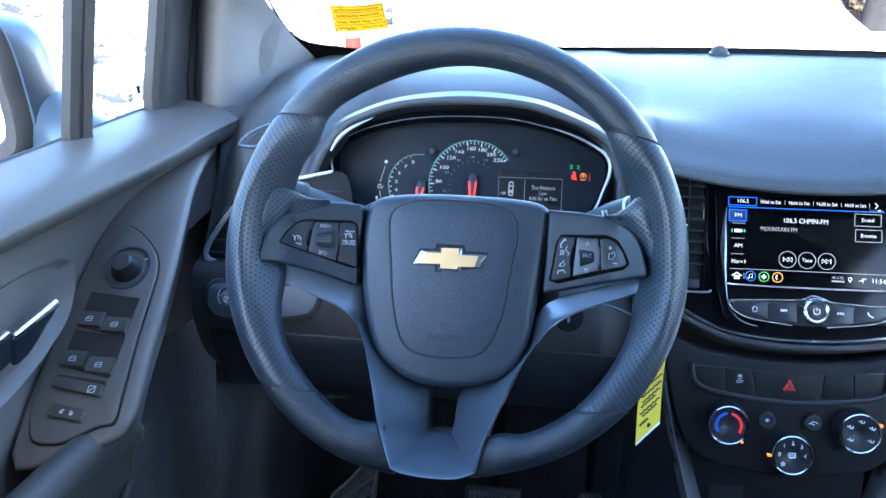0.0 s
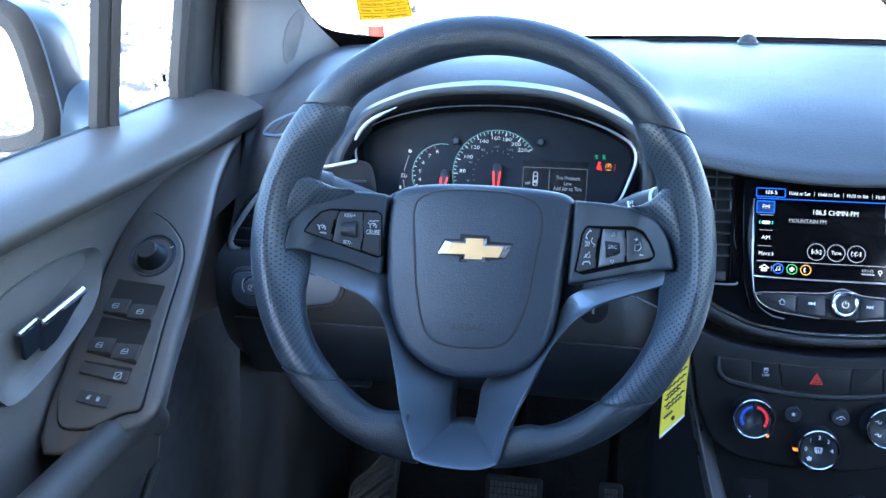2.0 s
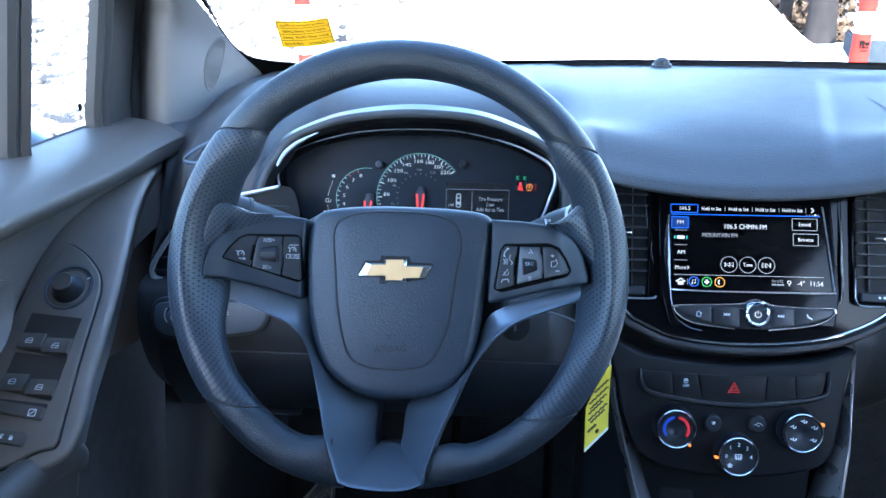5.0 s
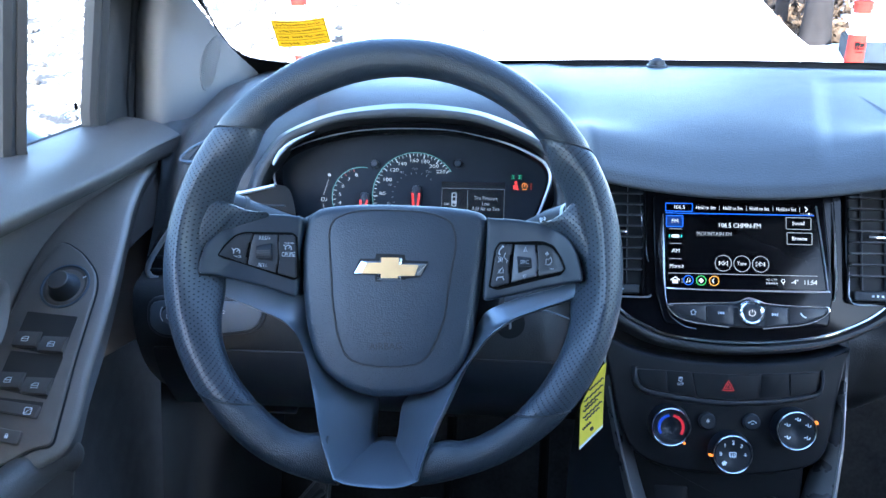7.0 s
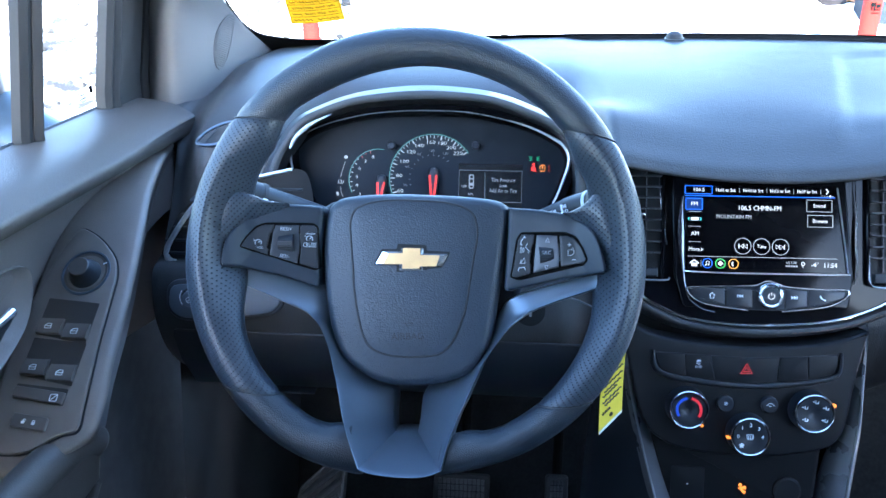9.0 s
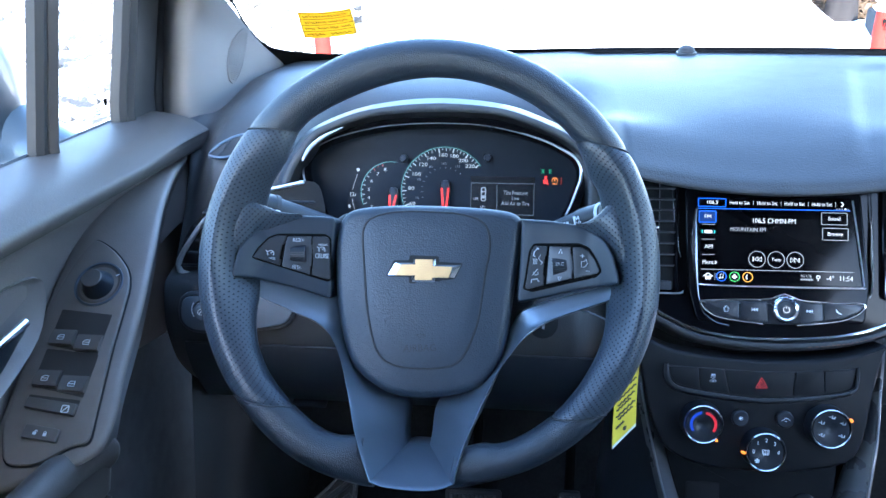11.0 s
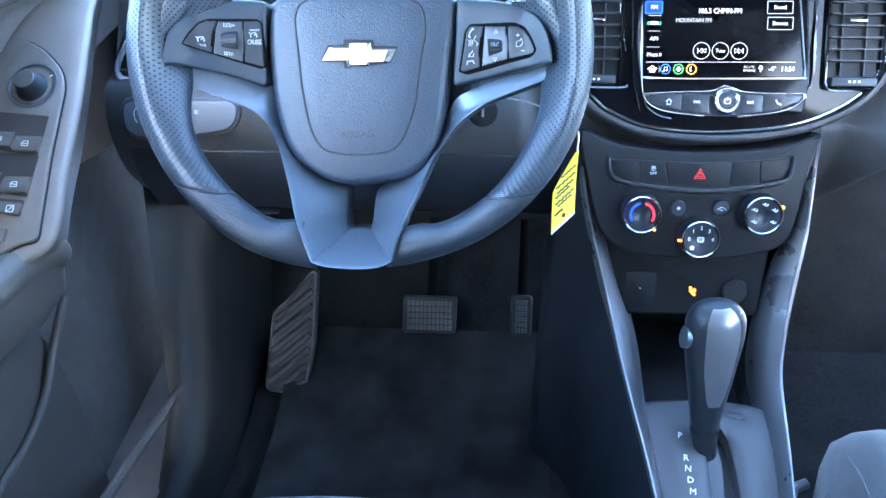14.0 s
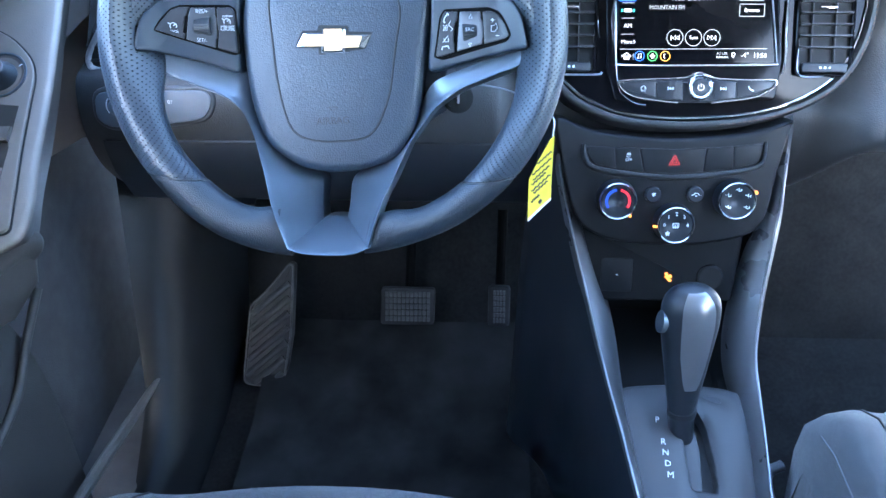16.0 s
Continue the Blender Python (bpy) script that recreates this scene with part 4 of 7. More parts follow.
# ---- steering wheel ----
WF = frame_at(0, .66, .70, 26, 3.5)
wheel = thing("steering_wheel", WF, "black leather three-spoke steering wheel with perforated grips", "steering wheel")
KEY = shader("switch_plastic", (0.012, 0.014, 0.018), 0.40, spec=0.3, spread=0.12, scale=60)
# angle, radius of the rim's inner and outer side
RIM_IN = [(0, .1475), (10, .150), (20, .1545), (27, .1530), (32, .1558), (38, .1588), (50, .1586), (66, .1568), (84, .1548), (101, .1526), (112, .1520), (121, .1532), (127, .1540), (132, .1515), (140, .1450), (148, .1468), (156, .1474), (166, .1458), (176, .1440), (187, .1446), (198, .1503), (205, .1534), (212, .1552), (222, .1560), (237, .1564), (242, .1535), (247, .1472), (252, .1465), (266, .148), (280, .149), (285, .1490), (288, .1502), (291, .1540), (296, .1564), (309, .1578), (323, .1572), (338, .1558), (346, .1525), (354, .149)]
RIM_OUT = [(0, .1892), (14, .1888), (33, .1886), (46, .1882), (63, .1876), (85, .1864), (107, .1867), (120, .1858), (135, .1862), (154, .1860), (165, .1872), (180, .1886), (200, .1892), (215, .1896), (235, .1895), (252, .1848), (268, .1800), (286, .1806), (302, .1846), (320, .1882), (343, .1900)]


def ring_value(table, a):
    """Smooth reading of a closed table of angle and radius."""
    a %= 360
    k = len(table)
    i = max(j for j in range(k) if table[j][0] <= a)
    p = [table[(i + d) % k][1] for d in (-1, 0, 1, 2)]
    a0, a1 = table[i][0], table[(i + 1) % k][0] + (360 if i == k - 1 else 0)
    t = (a - a0) / (a1 - a0)
    return 0.5 * (2 * p[1] + (p[2] - p[0]) * t + (2 * p[0] - 5 * p[1] + 4 * p[2] - p[3]) * t * t + (3 * p[1] - p[0] - 3 * p[2] + p[3]) * t ** 3)


def rim_run(a0, a1, n, ends=0.0, skew0=0.0, skew1=0.0):
    """A length of rim between two angles, with its own length and girth kept for the grip pattern; the ends lean by skew degrees from inside to outside."""
    bm = bmesh.new()
    uv = bm.loops.layers.uv.new("grip")
    sides = 44
    grid, coords = [], []
    for i in range(n + 1):
        t = i / n
        e = min(t, 1 - t) * n
        row = []
        for j in range(sides):
            b = 2 * math.pi * j / sides
            deg = a0 + (a1 - a0) * t + math.cos(b) * (skew0 * (1 - t) ** 3 + skew1 * t ** 3)
            a = radians(deg)
            ri, ro = ring_value(RIM_IN, deg), ring_value(RIM_OUT, deg)
            half = (ro - ri) / 2
            dep = .0158 - .0045 * math.exp(-((deg % 360 - 254) / 6) ** 2) - .0045 * math.exp(-((deg % 360 - 279) / 6) ** 2)
            if ends and e < 1.5:
                half -= ends * (1 - e / 1.5)
                dep -= ends * (1 - e / 1.5)
            rad = (ri + ro) / 2 + half * math.cos(b)
            # beside the spokes the inner side of the grip falls away behind them
            near_ = max(math.exp(-((deg - c) / 20) ** 2) for c in (172, 0, 360))
            sink = .036 * near_ * smooth_step((.35 - math.cos(b)) / 1.35)
            row.append(bm.verts.new((rad * math.cos(a), rad * math.sin(a), dep * math.sin(b) - sink)))
        grid.append(row)
        coords.append(.17 * radians(a0 + (a1 - a0) * t))
    for i in range(n):
        for j in range(sides):
            k = (j + 1) % sides
            f = bm.faces.new((grid[i][j], grid[i][k], grid[i + 1][k], grid[i + 1][j]))
            q = ((i, j), (i, j + 1), (i + 1, j + 1), (i + 1, j))
            for loop, (ii, jj) in zip(f.loops, q):
                loop[uv].uv = (coords[ii], jj * 2 * math.pi * .0170 / sides)
    for row in (grid[0], grid[-1]):
        bm.faces.new(row)
    return bm


# the seams lean: the inner end of each lies nearer the top or the foot
part("upper_rim", rim_run(31.9, 135.8, 90, .0010, -5.0, 4.2), LEATHER, wheel, "smooth grained leather rim section")
part("grip", rim_run(136.2, 218.5, 90, .0010, 4.2, -6.2), PERF, wheel, "perforated leather grip")
part("grip", rim_run(-45.3, 31.5, 90, .0010, 5.4, -5.0), PERF, wheel, "perforated leather grip")
part("lower_rim", rim_run(218.9, 252.9, 50, .0006, -6.2, 3.2), LEATHER, wheel, "smooth grained leather rim section")
part("lower_rim", rim_run(-83.0, -45.7, 50, .0006, -2.0, 5.4), LEATHER, wheel, "smooth grained leather rim section")
for mid, lean in ((31.7, -5.0), (136.0, 4.2), (218.7, -6.2), (-45.5, 5.4)):
    loop_ = []
    for j in range(40):
        b = 2 * math.pi * j / 40
        deg = mid + math.cos(b) * lean
        ri, ro = ring_value(RIM_IN, deg), ring_value(RIM_OUT, deg)
        rad = (ri + ro) / 2 + (ro - ri - .0008) / 2 * math.cos(b)
        loop_.append((rad * math.cos(radians(deg)), rad * math.sin(radians(deg)), .0154 * math.sin(b)))
    part("rim_seam", tube(loop_, .0006, 6, closed=True), RUBBER, wheel)

# hub behind the cover
back = [(-.088, .044), (-.04, .046), (.04, .044), (.086, .036), (.090, -.03), (.066, -.080), (.03, -.106), (-.03, -.106), (-.068, -.080), (-.092, -.03)]
part("hub_back", plate([(p.x, p.y) for p in spline([(x, y, 0) for x, y in back], 3, True)], -.095, -.056, .006), HARD, wheel)


def face_z(x, y):
    """The side spokes lie deeper towards the hub."""
    u = abs(x)
    return -.012 * smooth_step((.150 - u) / .075) + .017 * smooth_step((u - .134) / .028)


def lined(pts, n=4):
    return [(p.x, p.y) for p in spline([(x, y, 0) for x, y in pts], n, True)]


SPOKE_L = [(-.0775, .0405), (-.0790, .0446), (-.0904, .0462), (-.1052, .0472), (-.1200, .0464), (-.1345, .0414), (-.1465, .0322), (-.1540, .0226), (-.1575, .0108), (-.1605, -.0010), (-.1590, -.0048), (-.1500, -.0045), (-.1122, -.0150), (-.0830, -.0262), (-.0822, .0000)][::-1]
SPOKE_R = [(.0815, .0378), (.0840, .0371), (.1048, .0349), (.1278, .0303), (.1368, .0267), (.1480, .0170), (.1540, .0052), (.1578, -.0134), (.1580, -.0200), (.1489, -.0205), (.1259, -.0240), (.1027, -.0285), (.0750, -.0335), (.0790, .0000)]
part("side_spoke", plate(rounded(SPOKE_L, .006, 4), -.052, -.0148, .0032, face_z, 4), SPOKE, wheel, "black side spoke with cruise buttons", smooth=45)
part("side_spoke", plate(rounded(SPOKE_R[::-1], .006, 4), -.052, -.0148, .0032, face_z, 4), SPOKE, wheel, "black side spoke with audio buttons", smooth=45)
# leather flowing from the grips onto the spokes
WEB_L = [[(-.160, .070, -.003), (-.1450, .0595, -.006), (-.1340, .0550, -.008), (-.1220, .0503, -.015), (-.1050, .0476, -.0185)],
         [(-.165, .048, -.001), (-.1520, .0430, .000), (-.1410, .0405, -.006), (-.1310, .0430, -.0135), (-.1050, .0473, -.0185)],
         [(-.170, .010, .001), (-.1620, .0110, -.003), (-.1560, .0130, -.010), (-.1480, .0260, -.0150), (-.1050, .0450, -.0230)]]
WEB_R = [[(.164, .056, -.003), (.1515, .0445, -.006), (.1440, .0372, -.008), (.1350, .0324, -.014), (.1260, .0308, -.0185)],
         [(.168, .032, -.001), (.1570, .0260, .000), (.1490, .0230, -.005), (.1430, .0245, -.0115), (.1260, .0304, -.0185)],
         [(.171, -.006, .001), (.1630, -.0060, -.003), (.1570, -.0050, -.010), (.1490, .0080, -.0150), (.1260, .0280, -.0230)]]
for web in (WEB_L, WEB_R):
    first = [Vector(p) + Vector((0, -.004, -.022)) for p in web[0]]
    cols = [spline(c, 6) for c in zip(*([first] + [[Vector(p) for p in r] for r in web]))]
    bm = loft([spline(list(r), 6) for r in zip(*cols)])
    uv = bm.loops.layers.uv.new("grip")
    for f in bm.faces:
        for lp_ in f.loops:
            lp_[uv].uv = (lp_.vert.co.y, lp_.vert.co.x)
    part("grip_web", bm, PERF, wheel, "leather web between grip and spoke", smooth=70)

# lower frame: both arms slope in to the opening, the foot folds over the rim. Outer and inner edge of each station
ARM_L = [((-.1629, -.0053, -.014), (-.1608, .0072, -.020)), ((-.1518, -.0168, -.018), (-.1441, .0018, -.026)), ((-.1169, -.0341, -.024), (-.1117, -.0101, -.034)), ((-.1003, -.0419, -.026), (-.0822, -.0237, -.045)), ((-.0899, -.0495, -.027), (-.0757, -.0439, -.050)), ((-.0825, -.0593, -.026), (-.0697, -.0690, -.056)), ((-.0747, -.0774, -.022), (-.0533, -.0960, -.060)), ((-.0690, -.0968, -.016), (-.0390, -.1100, -.060)), ((-.0638, -.1145, -.008), (-.0248, -.1180, -.054)), ((-.0572, -.1330, .007), (-.0245, -.1387, -.045)), ((-.0500, -.1512, .0165), (-.0239, -.1475, -.040)), ((-.0440, -.1690, .0185), (-.0229, -.1515, -.036))]
FOOT = [ARM_L[-1], ((-.0322, -.1730, .0185), (-.0178, -.1504, -.035)), ((-.0096, -.1755, .0185), (-.0119, -.1504, -.035)), ((.0085, -.1752, .0185), (-.0066, -.1510, -.035)), ((.0213, -.1710, .0185), (-.0023, -.1522, -.036))]
ARM_R = [FOOT[-1], ((.0263, -.1542, .0165), (-.0023, -.1487, -.040)), ((.0334, -.1362, .007), (-.0012, -.1424, -.045)), ((.0406, -.1216, -.008), (.0032, -.1180, -.054)), ((.0480, -.1068, -.016), (.0215, -.1090, -.060)), ((.0562, -.0914, -.022), (.0418, -.0970, -.060)), ((.0683, -.0756, -.026), (.0564, -.0800, -.056)), ((.0772, -.0645, -.027), (.0640, -.0650, -.050)), ((.0869, -.0566, -.026), (.0709, -.0509, -.045)), ((.1022, -.0479, -.024), (.0810, -.0400, -.036)), ((.1256, -.0399, -.021), (.1098, -.0300, -.030)), ((.1485, -.0325, -.017), (.1400, -.0225, -.024)), ((.1580, -.0262, -.014), (.1564, -.0170, -.019))]


def moulding(stations, wall, out):
    """A ribbon from outer to inner edge with a rounded outer edge, side walls running back by wall and leaning by out."""
    rows = []
    o_, i_ = (spline([s[k] for s in stations], 5) for k in (0, 1))
    for n, (o, i) in enumerate(zip(o_, i_)):
        d = (o - i)
        flat = Vector((d.x, d.y, 0)).normalized()
        rows.append([o + flat * out + Vector((0, 0, -wall)), o + flat * .0012 + Vector((0, 0, -.0020)), o + flat * .0004 + Vector((0, 0, -.0004)), o - d * .035, o - d * .08 + Vector((0, 0, -.0006)), o - d * .3, o - d * .55, o - d * .8, i + d * .03, i, i + Vector((0, 0, -.03))])
    return loft(rows)


part("lower_frame", joined(moulding(ARM_L, .034, .003), moulding(FOOT, .026, .0035), moulding(ARM_R, .034, .003)), SATIN, wheel, "satin dark grey lower frame round an opening", smooth=50)

# airbag cover
COVER = [(-.0752, .0395), (-.0796, .0185), (-.0807, -.0063), (-.0794, -.0311), (-.0770, -.0510), (-.0721, -.0710), (-.0650, -.0859), (-.0513, -.0985), (-.0366, -.1072), (-.0168, -.1119), (.0029, -.1122), (.0227, -.1096), (.0376, -.1050), (.0475, -.0988), (.0561, -.0883), (.0629, -.0739), (.0674, -.0546), (.0716, -.0304), (.0764, -.0015), (.0806, .0227), (.0822, .0330), (.0790, .0400), (.0692, .0447), (.0474, .0483), (.0230, .0507), (-.0066, .0529), (-.0365, .0536), (-.0600, .0518), (-.0700, .0472)]
cover_line = lined(COVER, 4)
bulge = lambda x, y: .0060 * (1 - min(1.0, (x / .085) ** 2)) * (1 - min(1.0, ((y + .03) / .09) ** 2))
part("airbag_cover", plate(cover_line[::-1], -.075, -.0310, .0085, bulge, 6), PAD, wheel, "grained vinyl airbag cover", smooth=55)
PANEL = [(-.0541, .0174), (-.0542, .0296), (-.0514, .0383), (-.0448, .0434), (-.0324, .0468), (-.0151, .0476), (.0044, .0464), (.0238, .0446), (.0382, .0412), (.0487, .0360), (.0532, .0281), (.0542, .0137), (.0502, -.0054), (.0467, -.0245), (.0427, -.0460), (.0374, -.0603), (.0322, -.0712), (.0261, -.0793), (.0172, -.0844), (.0002, -.0860), (-.0193, -.0851), (-.0330, -.0815), (-.0412, -.0755), (-.0458, -.0666), (-.0493, -.0510), (-.0520, -.0290), (-.0528, -.0070)]
inner_line = lined(PANEL, 4)
part("cover_panel", plate(inner_line[::-1], -.0375, -.0305, .0012, bulge, 3), PAD, wheel, "inner airbag panel inside a tear seam", smooth=50)
part("panel_groove", tube([(x, y, -.0308 + bulge(x, y)) for x, y in inner_line], .0010, 6, closed=True), RUBBER, wheel)

# emblem: dark recess, bevelled chrome cross, gold face
EZ = -.0305 + .0052
RECESS = [(-.0341, -.0070), (-.0273, .0062), (-.0142, .0058), (-.0131, .0101), (.0111, .0083), (.0119, .0035), (.0315, .0019), (.0243, -.0112), (.0114, -.0122), (.0092, -.0150), (-.0148, -.0138), (-.0146, -.0084)]
BOW = [(-.0331, -.0063), (-.0264, .0043), (-.0106, .0037), (-.0104, .0070), (.0088, .0062), (.0088, .0014), (.0303, .0002), (.0240, -.0105), (.0074, -.0100), (.0073, -.0135), (-.0124, -.0126), (-.0122, -.0076)]
GOLDF = [(-.0258, -.0061), (-.0206, .0019), (-.0085, .0015), (-.0083, .0058), (.0062, .0052), (.0060, -.0004), (.0226, -.0014), (.0190, -.0094), (.0053, -.0090), (.0052, -.0110), (-.0093, -.0104), (-.0092, -.0066)]
emblem = part("emblem_base", plate(rounded(RECESS[::-1], .0008, 2), EZ - .002, EZ + .0005), MATT, wheel, "dark recess round the emblem")
bm = bmesh.new()
low = [bm.verts.new((x, y, EZ + .0004)) for x, y in BOW]
top = [bm.verts.new((x, y, EZ + .0030)) for x, y in GOLDF]
for j in range(len(BOW)):
    k = (j + 1) % len(BOW)
    bm.faces.new((low[j], low[k], top[k], top[j]))
bm.faces.new(top)
part("emblem_rim", bm, CHROME, emblem, "bevelled chrome cross-shaped emblem edge", smooth=0)
part("emblem_centre", plate(rounded(scaled(GOLDF, -.0006)[::-1], .0003, 2), EZ + .0026, EZ + .0033, .0002), GOLD, emblem, "gold emblem face", smooth=0)
writing("airbag_lettering", "AIRBAG", -.0073, -.0688, -.0256, .0088, shader("pressed_lettering", (0.012, 0.013, 0.016), 0.6), wheel, label="pressed airbag lettering", wide=.92)
part("airbag_symbol", joined(stroke([(-.0105, -.0574), (-.0020, -.0572)], .0008, -.0251), stroke([(-.0093, -.0572), (-.0080, -.0598), (-.0035, -.0594), (-.0022, -.0574)], .0006, -.0251)), HARD, wheel)

# button pods
WELL = shader("roller_well_grey", (0.034, 0.038, 0.045), 0.34, metal=0.35, spread=0.1, scale=40)


def pod_piece(name, pts, z0, z1, m, parent, r=.0012, bev=.0005, label=""):
    return part(name, plate(rounded(pts[::-1], r, 3), z0, z1, bev, face_z), m, parent, label, smooth=40)


POD_L = [(-.1454, .0125), (-.1407, .0201), (-.1330, .0285), (-.1255, .0311), (-.0860, .0297), (-.0822, .0267), (-.0823, -.0083), (-.0848, -.0097), (-.0970, -.0055), (-.1214, .0035)]
podl = pod_piece("button_pod", scaled(POD_L, -.0009), -.032, -.0138, FRIT, wheel, .002)
pod_piece("cancel_button", [(-.1444, .0124), (-.1397, .0200), (-.1320, .0280), (-.1255, .0301), (-.1178, .0299), (-.1200, .0232), (-.1215, .0228), (-.1248, .0098), (-.1229, .0093), (-.1240, .0047)], -.028, -.0122, KEY, podl, .0010)
pod_piece("rocker_bezel", [(-.1166, .0293), (-.0976, .0287), (-.0982, .0234), (-.0974, .0195), (-.0983, .0042), (-.0993, .0037), (-.1001, -.0036), (-.1223, .0042), (-.1187, .0241)], -.028, -.0128, WELL, podl, .0006)
pod_piece("cruise_button", [(-.0962, .0286), (-.0851, .0283), (-.0826, .0255), (-.0826, -.0078), (-.0848, -.0084), (-.0980, -.0038), (-.0962, .0089), (-.0969, .0186)], -.028, -.0122, KEY, podl, .0010)
rol = part("thumb_roller", tube([(-.1152, .0143, -.0245), (-.1022, .0140, -.0245)], .0082, 22), KEY, podl, "ribbed thumb roller")
for i in range(7):
    a = radians(-75 + i * 14)
    part("rib", tube([(-.1148, .0143 + .0082 * math.sin(a), -.0245 + .0082 * math.cos(a)), (-.1026, .0140 + .0082 * math.sin(a), -.0245 + .0082 * math.cos(a))], .0004, 5), RUBBER, rol, smooth=0)


def follow(ob):
    """Lays print on the sloping face of the spokes."""
    for v in ob.data.vertices:
        v.co.z += face_z(v.co.x, v.co.y)
    return ob


def txl(s, x, y, size, wide=1.0, turn=-3):
    follow(writing("button_text", s, x, y, -.0114, size, BTNP, podl, wide=wide, turn=turn))


txl("RES/+", -.1078, .0258, .0044, .9)
txl("SET/-", -.1098, .0028, .0042, .85, -10)
txl("CRUISE", -.0886, .0115, .0058, .62)
txl("ON/OFF", -.0878, .0211, .0024, .95)
txl("CANCEL", -.1312, .0108, .0028, .8)
for x, y in ((-.0886, .0168), (-.1308, .0150)):
    z = -.0115
    follow(part("button_symbol", joined(stroke(arc(x, y, .0026, 215, -35, 12), .0006, z), stroke([(x, y), (x + .0017, y + .0016)], .0006, z), stroke([(x - .0040, y + .0030), (x - .0020, y + .0012)], .0006, z)), BTNP, podl, smooth=0))

POD_R = [(.0814, -.0208), (.0838, -.0111), (.0877, .0098), (.0912, .0155), (.1272, .0143), (.1354, .0105), (.1406, .0011), (.1438, -.0083), (.1405, -.0123), (.1263, -.0150), (.0880, -.0232)]
podr = pod_piece("button_pod", scaled(POD_R[::-1], -.0009), -.032, -.0138, FRIT, wheel, .002)
pod_piece("phone_button", [(.0826, -.0204), (.0846, -.0111), (.0887, .0098), (.0917, .0144), (.1025, .0135), (.1014, .0061), (.0999, .0052), (.0976, -.0096), (.0988, -.0106), (.0982, -.0183), (.0858, -.0214)][::-1], -.028, -.0122, KEY, podr, .0010)
pod_piece("rocker_bezel", [(.1041, .0134), (.1208, .0121), (.1210, .0064), (.1223, .0049), (.1227, -.0077), (.1213, -.0095), (.1212, -.0134), (.1002, -.0179), (.1012, -.0093)][::-1], -.028, -.0128, WELL, podr, .0006)
pod_piece("volume_button", [(.1226, .0119), (.1294, .0117), (.1350, .0086), (.1397, .0011), (.1428, -.0083), (.1410, -.0104), (.1228, -.0135)][::-1], -.028, -.0122, KEY, podr, .0010)
rb = part("source_roller", tube([(.1058, -.0032, -.0245), (.1172, -.0026, -.0245)], .0080, 22), KEY, podr, "ribbed source roller")
for i in range(7):
    a = radians(-80 + i * 13)
    part("rib", tube([(.1062, -.0032 + .0080 * math.sin(a), -.0245 + .0080 * math.cos(a)), (.1168, -.0026 + .0080 * math.sin(a), -.0245 + .0080 * math.cos(a))], .0004, 5), RUBBER, rb, smooth=0)
writing("button_text", "SRC", .1115, -.0016, -.0163, .0042, BTNP, podr, turn=-3)


def mark_r(pts, closed=False, w=.0005):
    follow(part("button_symbol", stroke(pts, w, -.0115, closed=closed), BTNP, podr, smooth=0))


mark_r([(.1113, .0074), (.1128, .0106), (.1140, .0074)], True)
mark_r([(.1098, -.0122), (.1111, -.0152), (.1124, -.0120)], True)
mark_r([(.0905, .0060), (.0912, .0092), (.0940, .0122)], w=.0008)
mark_r([(.0902, .0066), (.0918, .0054)], w=.0009)
mark_r([(.0934, .0128), (.0950, .0114)], w=.0009)
for i in range(3):
    mark_r([(.0900 + i * .0013, -.0008), (.0908 + i * .0013, .0018), (.0900 + i * .0013, .0038)], w=.0005)
mark_r([(.0962, .0068), (.0945, .0035), (.0978, .0000), (.0962, -.0012)])
mark_r([(.0890, -.0100), (.0935, -.0050)])
mark_r([(.0900, -.0068), (.0908, -.0098), (.0936, -.0096), (.0938, -.0070)])
mark_r([(.0878, -.0160), (.0885, -.0135), (.0930, -.0130), (.0940, -.0155)], w=.0008)
mark_r([(.1288, -.0045), (.1318, -.0045), (.1338, -.0020), (.1328, .0022), (.1316, .0000), (.1290, .0002)], True)
mark_r([(.1285, .0047), (.1317, .0043)])
mark_r([(.1303, .0060), (.1299, .0030)])
mark_r([(.1322, -.0078), (.1352, -.0080)])

# column shroud and stalks
col = thing("steering_column", frame_at(0, .80, .63, 26), "black plastic steering column shroud", "steering column")
rows = []
for k, (z, s) in enumerate(((.085, .9), (.07, 1.0), (.0, 1.05), (-.12, 1.08), (-.28, 1.05))):
    rows.append([(q.x * s, q.y * s, z) for q in spline([(-.075, -.055, 0), (-.082, .0, 0), (-.06, .045, 0), (0, .056, 0), (.06, .045, 0), (.082, .0, 0), (.075, -.055, 0), (0, -.075, 0)], 4, True)])
part("shroud", loft(rows, close_u=True, caps=True), HARD, col, smooth=50)
lock = part("ignition_lock", tube([(.095, -.045, .02), (.10, -.047, .060)], .014, 20), MATT, col, "ignition lock barrel")
part("lock_ring", tube([(.10, -.047, .060), (.1004, -.0472, .063)], .0105, 20), MATT, lock)
part("key_slot", box(.0992, -.052, .0625, .1015, -.042, .0645, .0006), SILVER, lock)

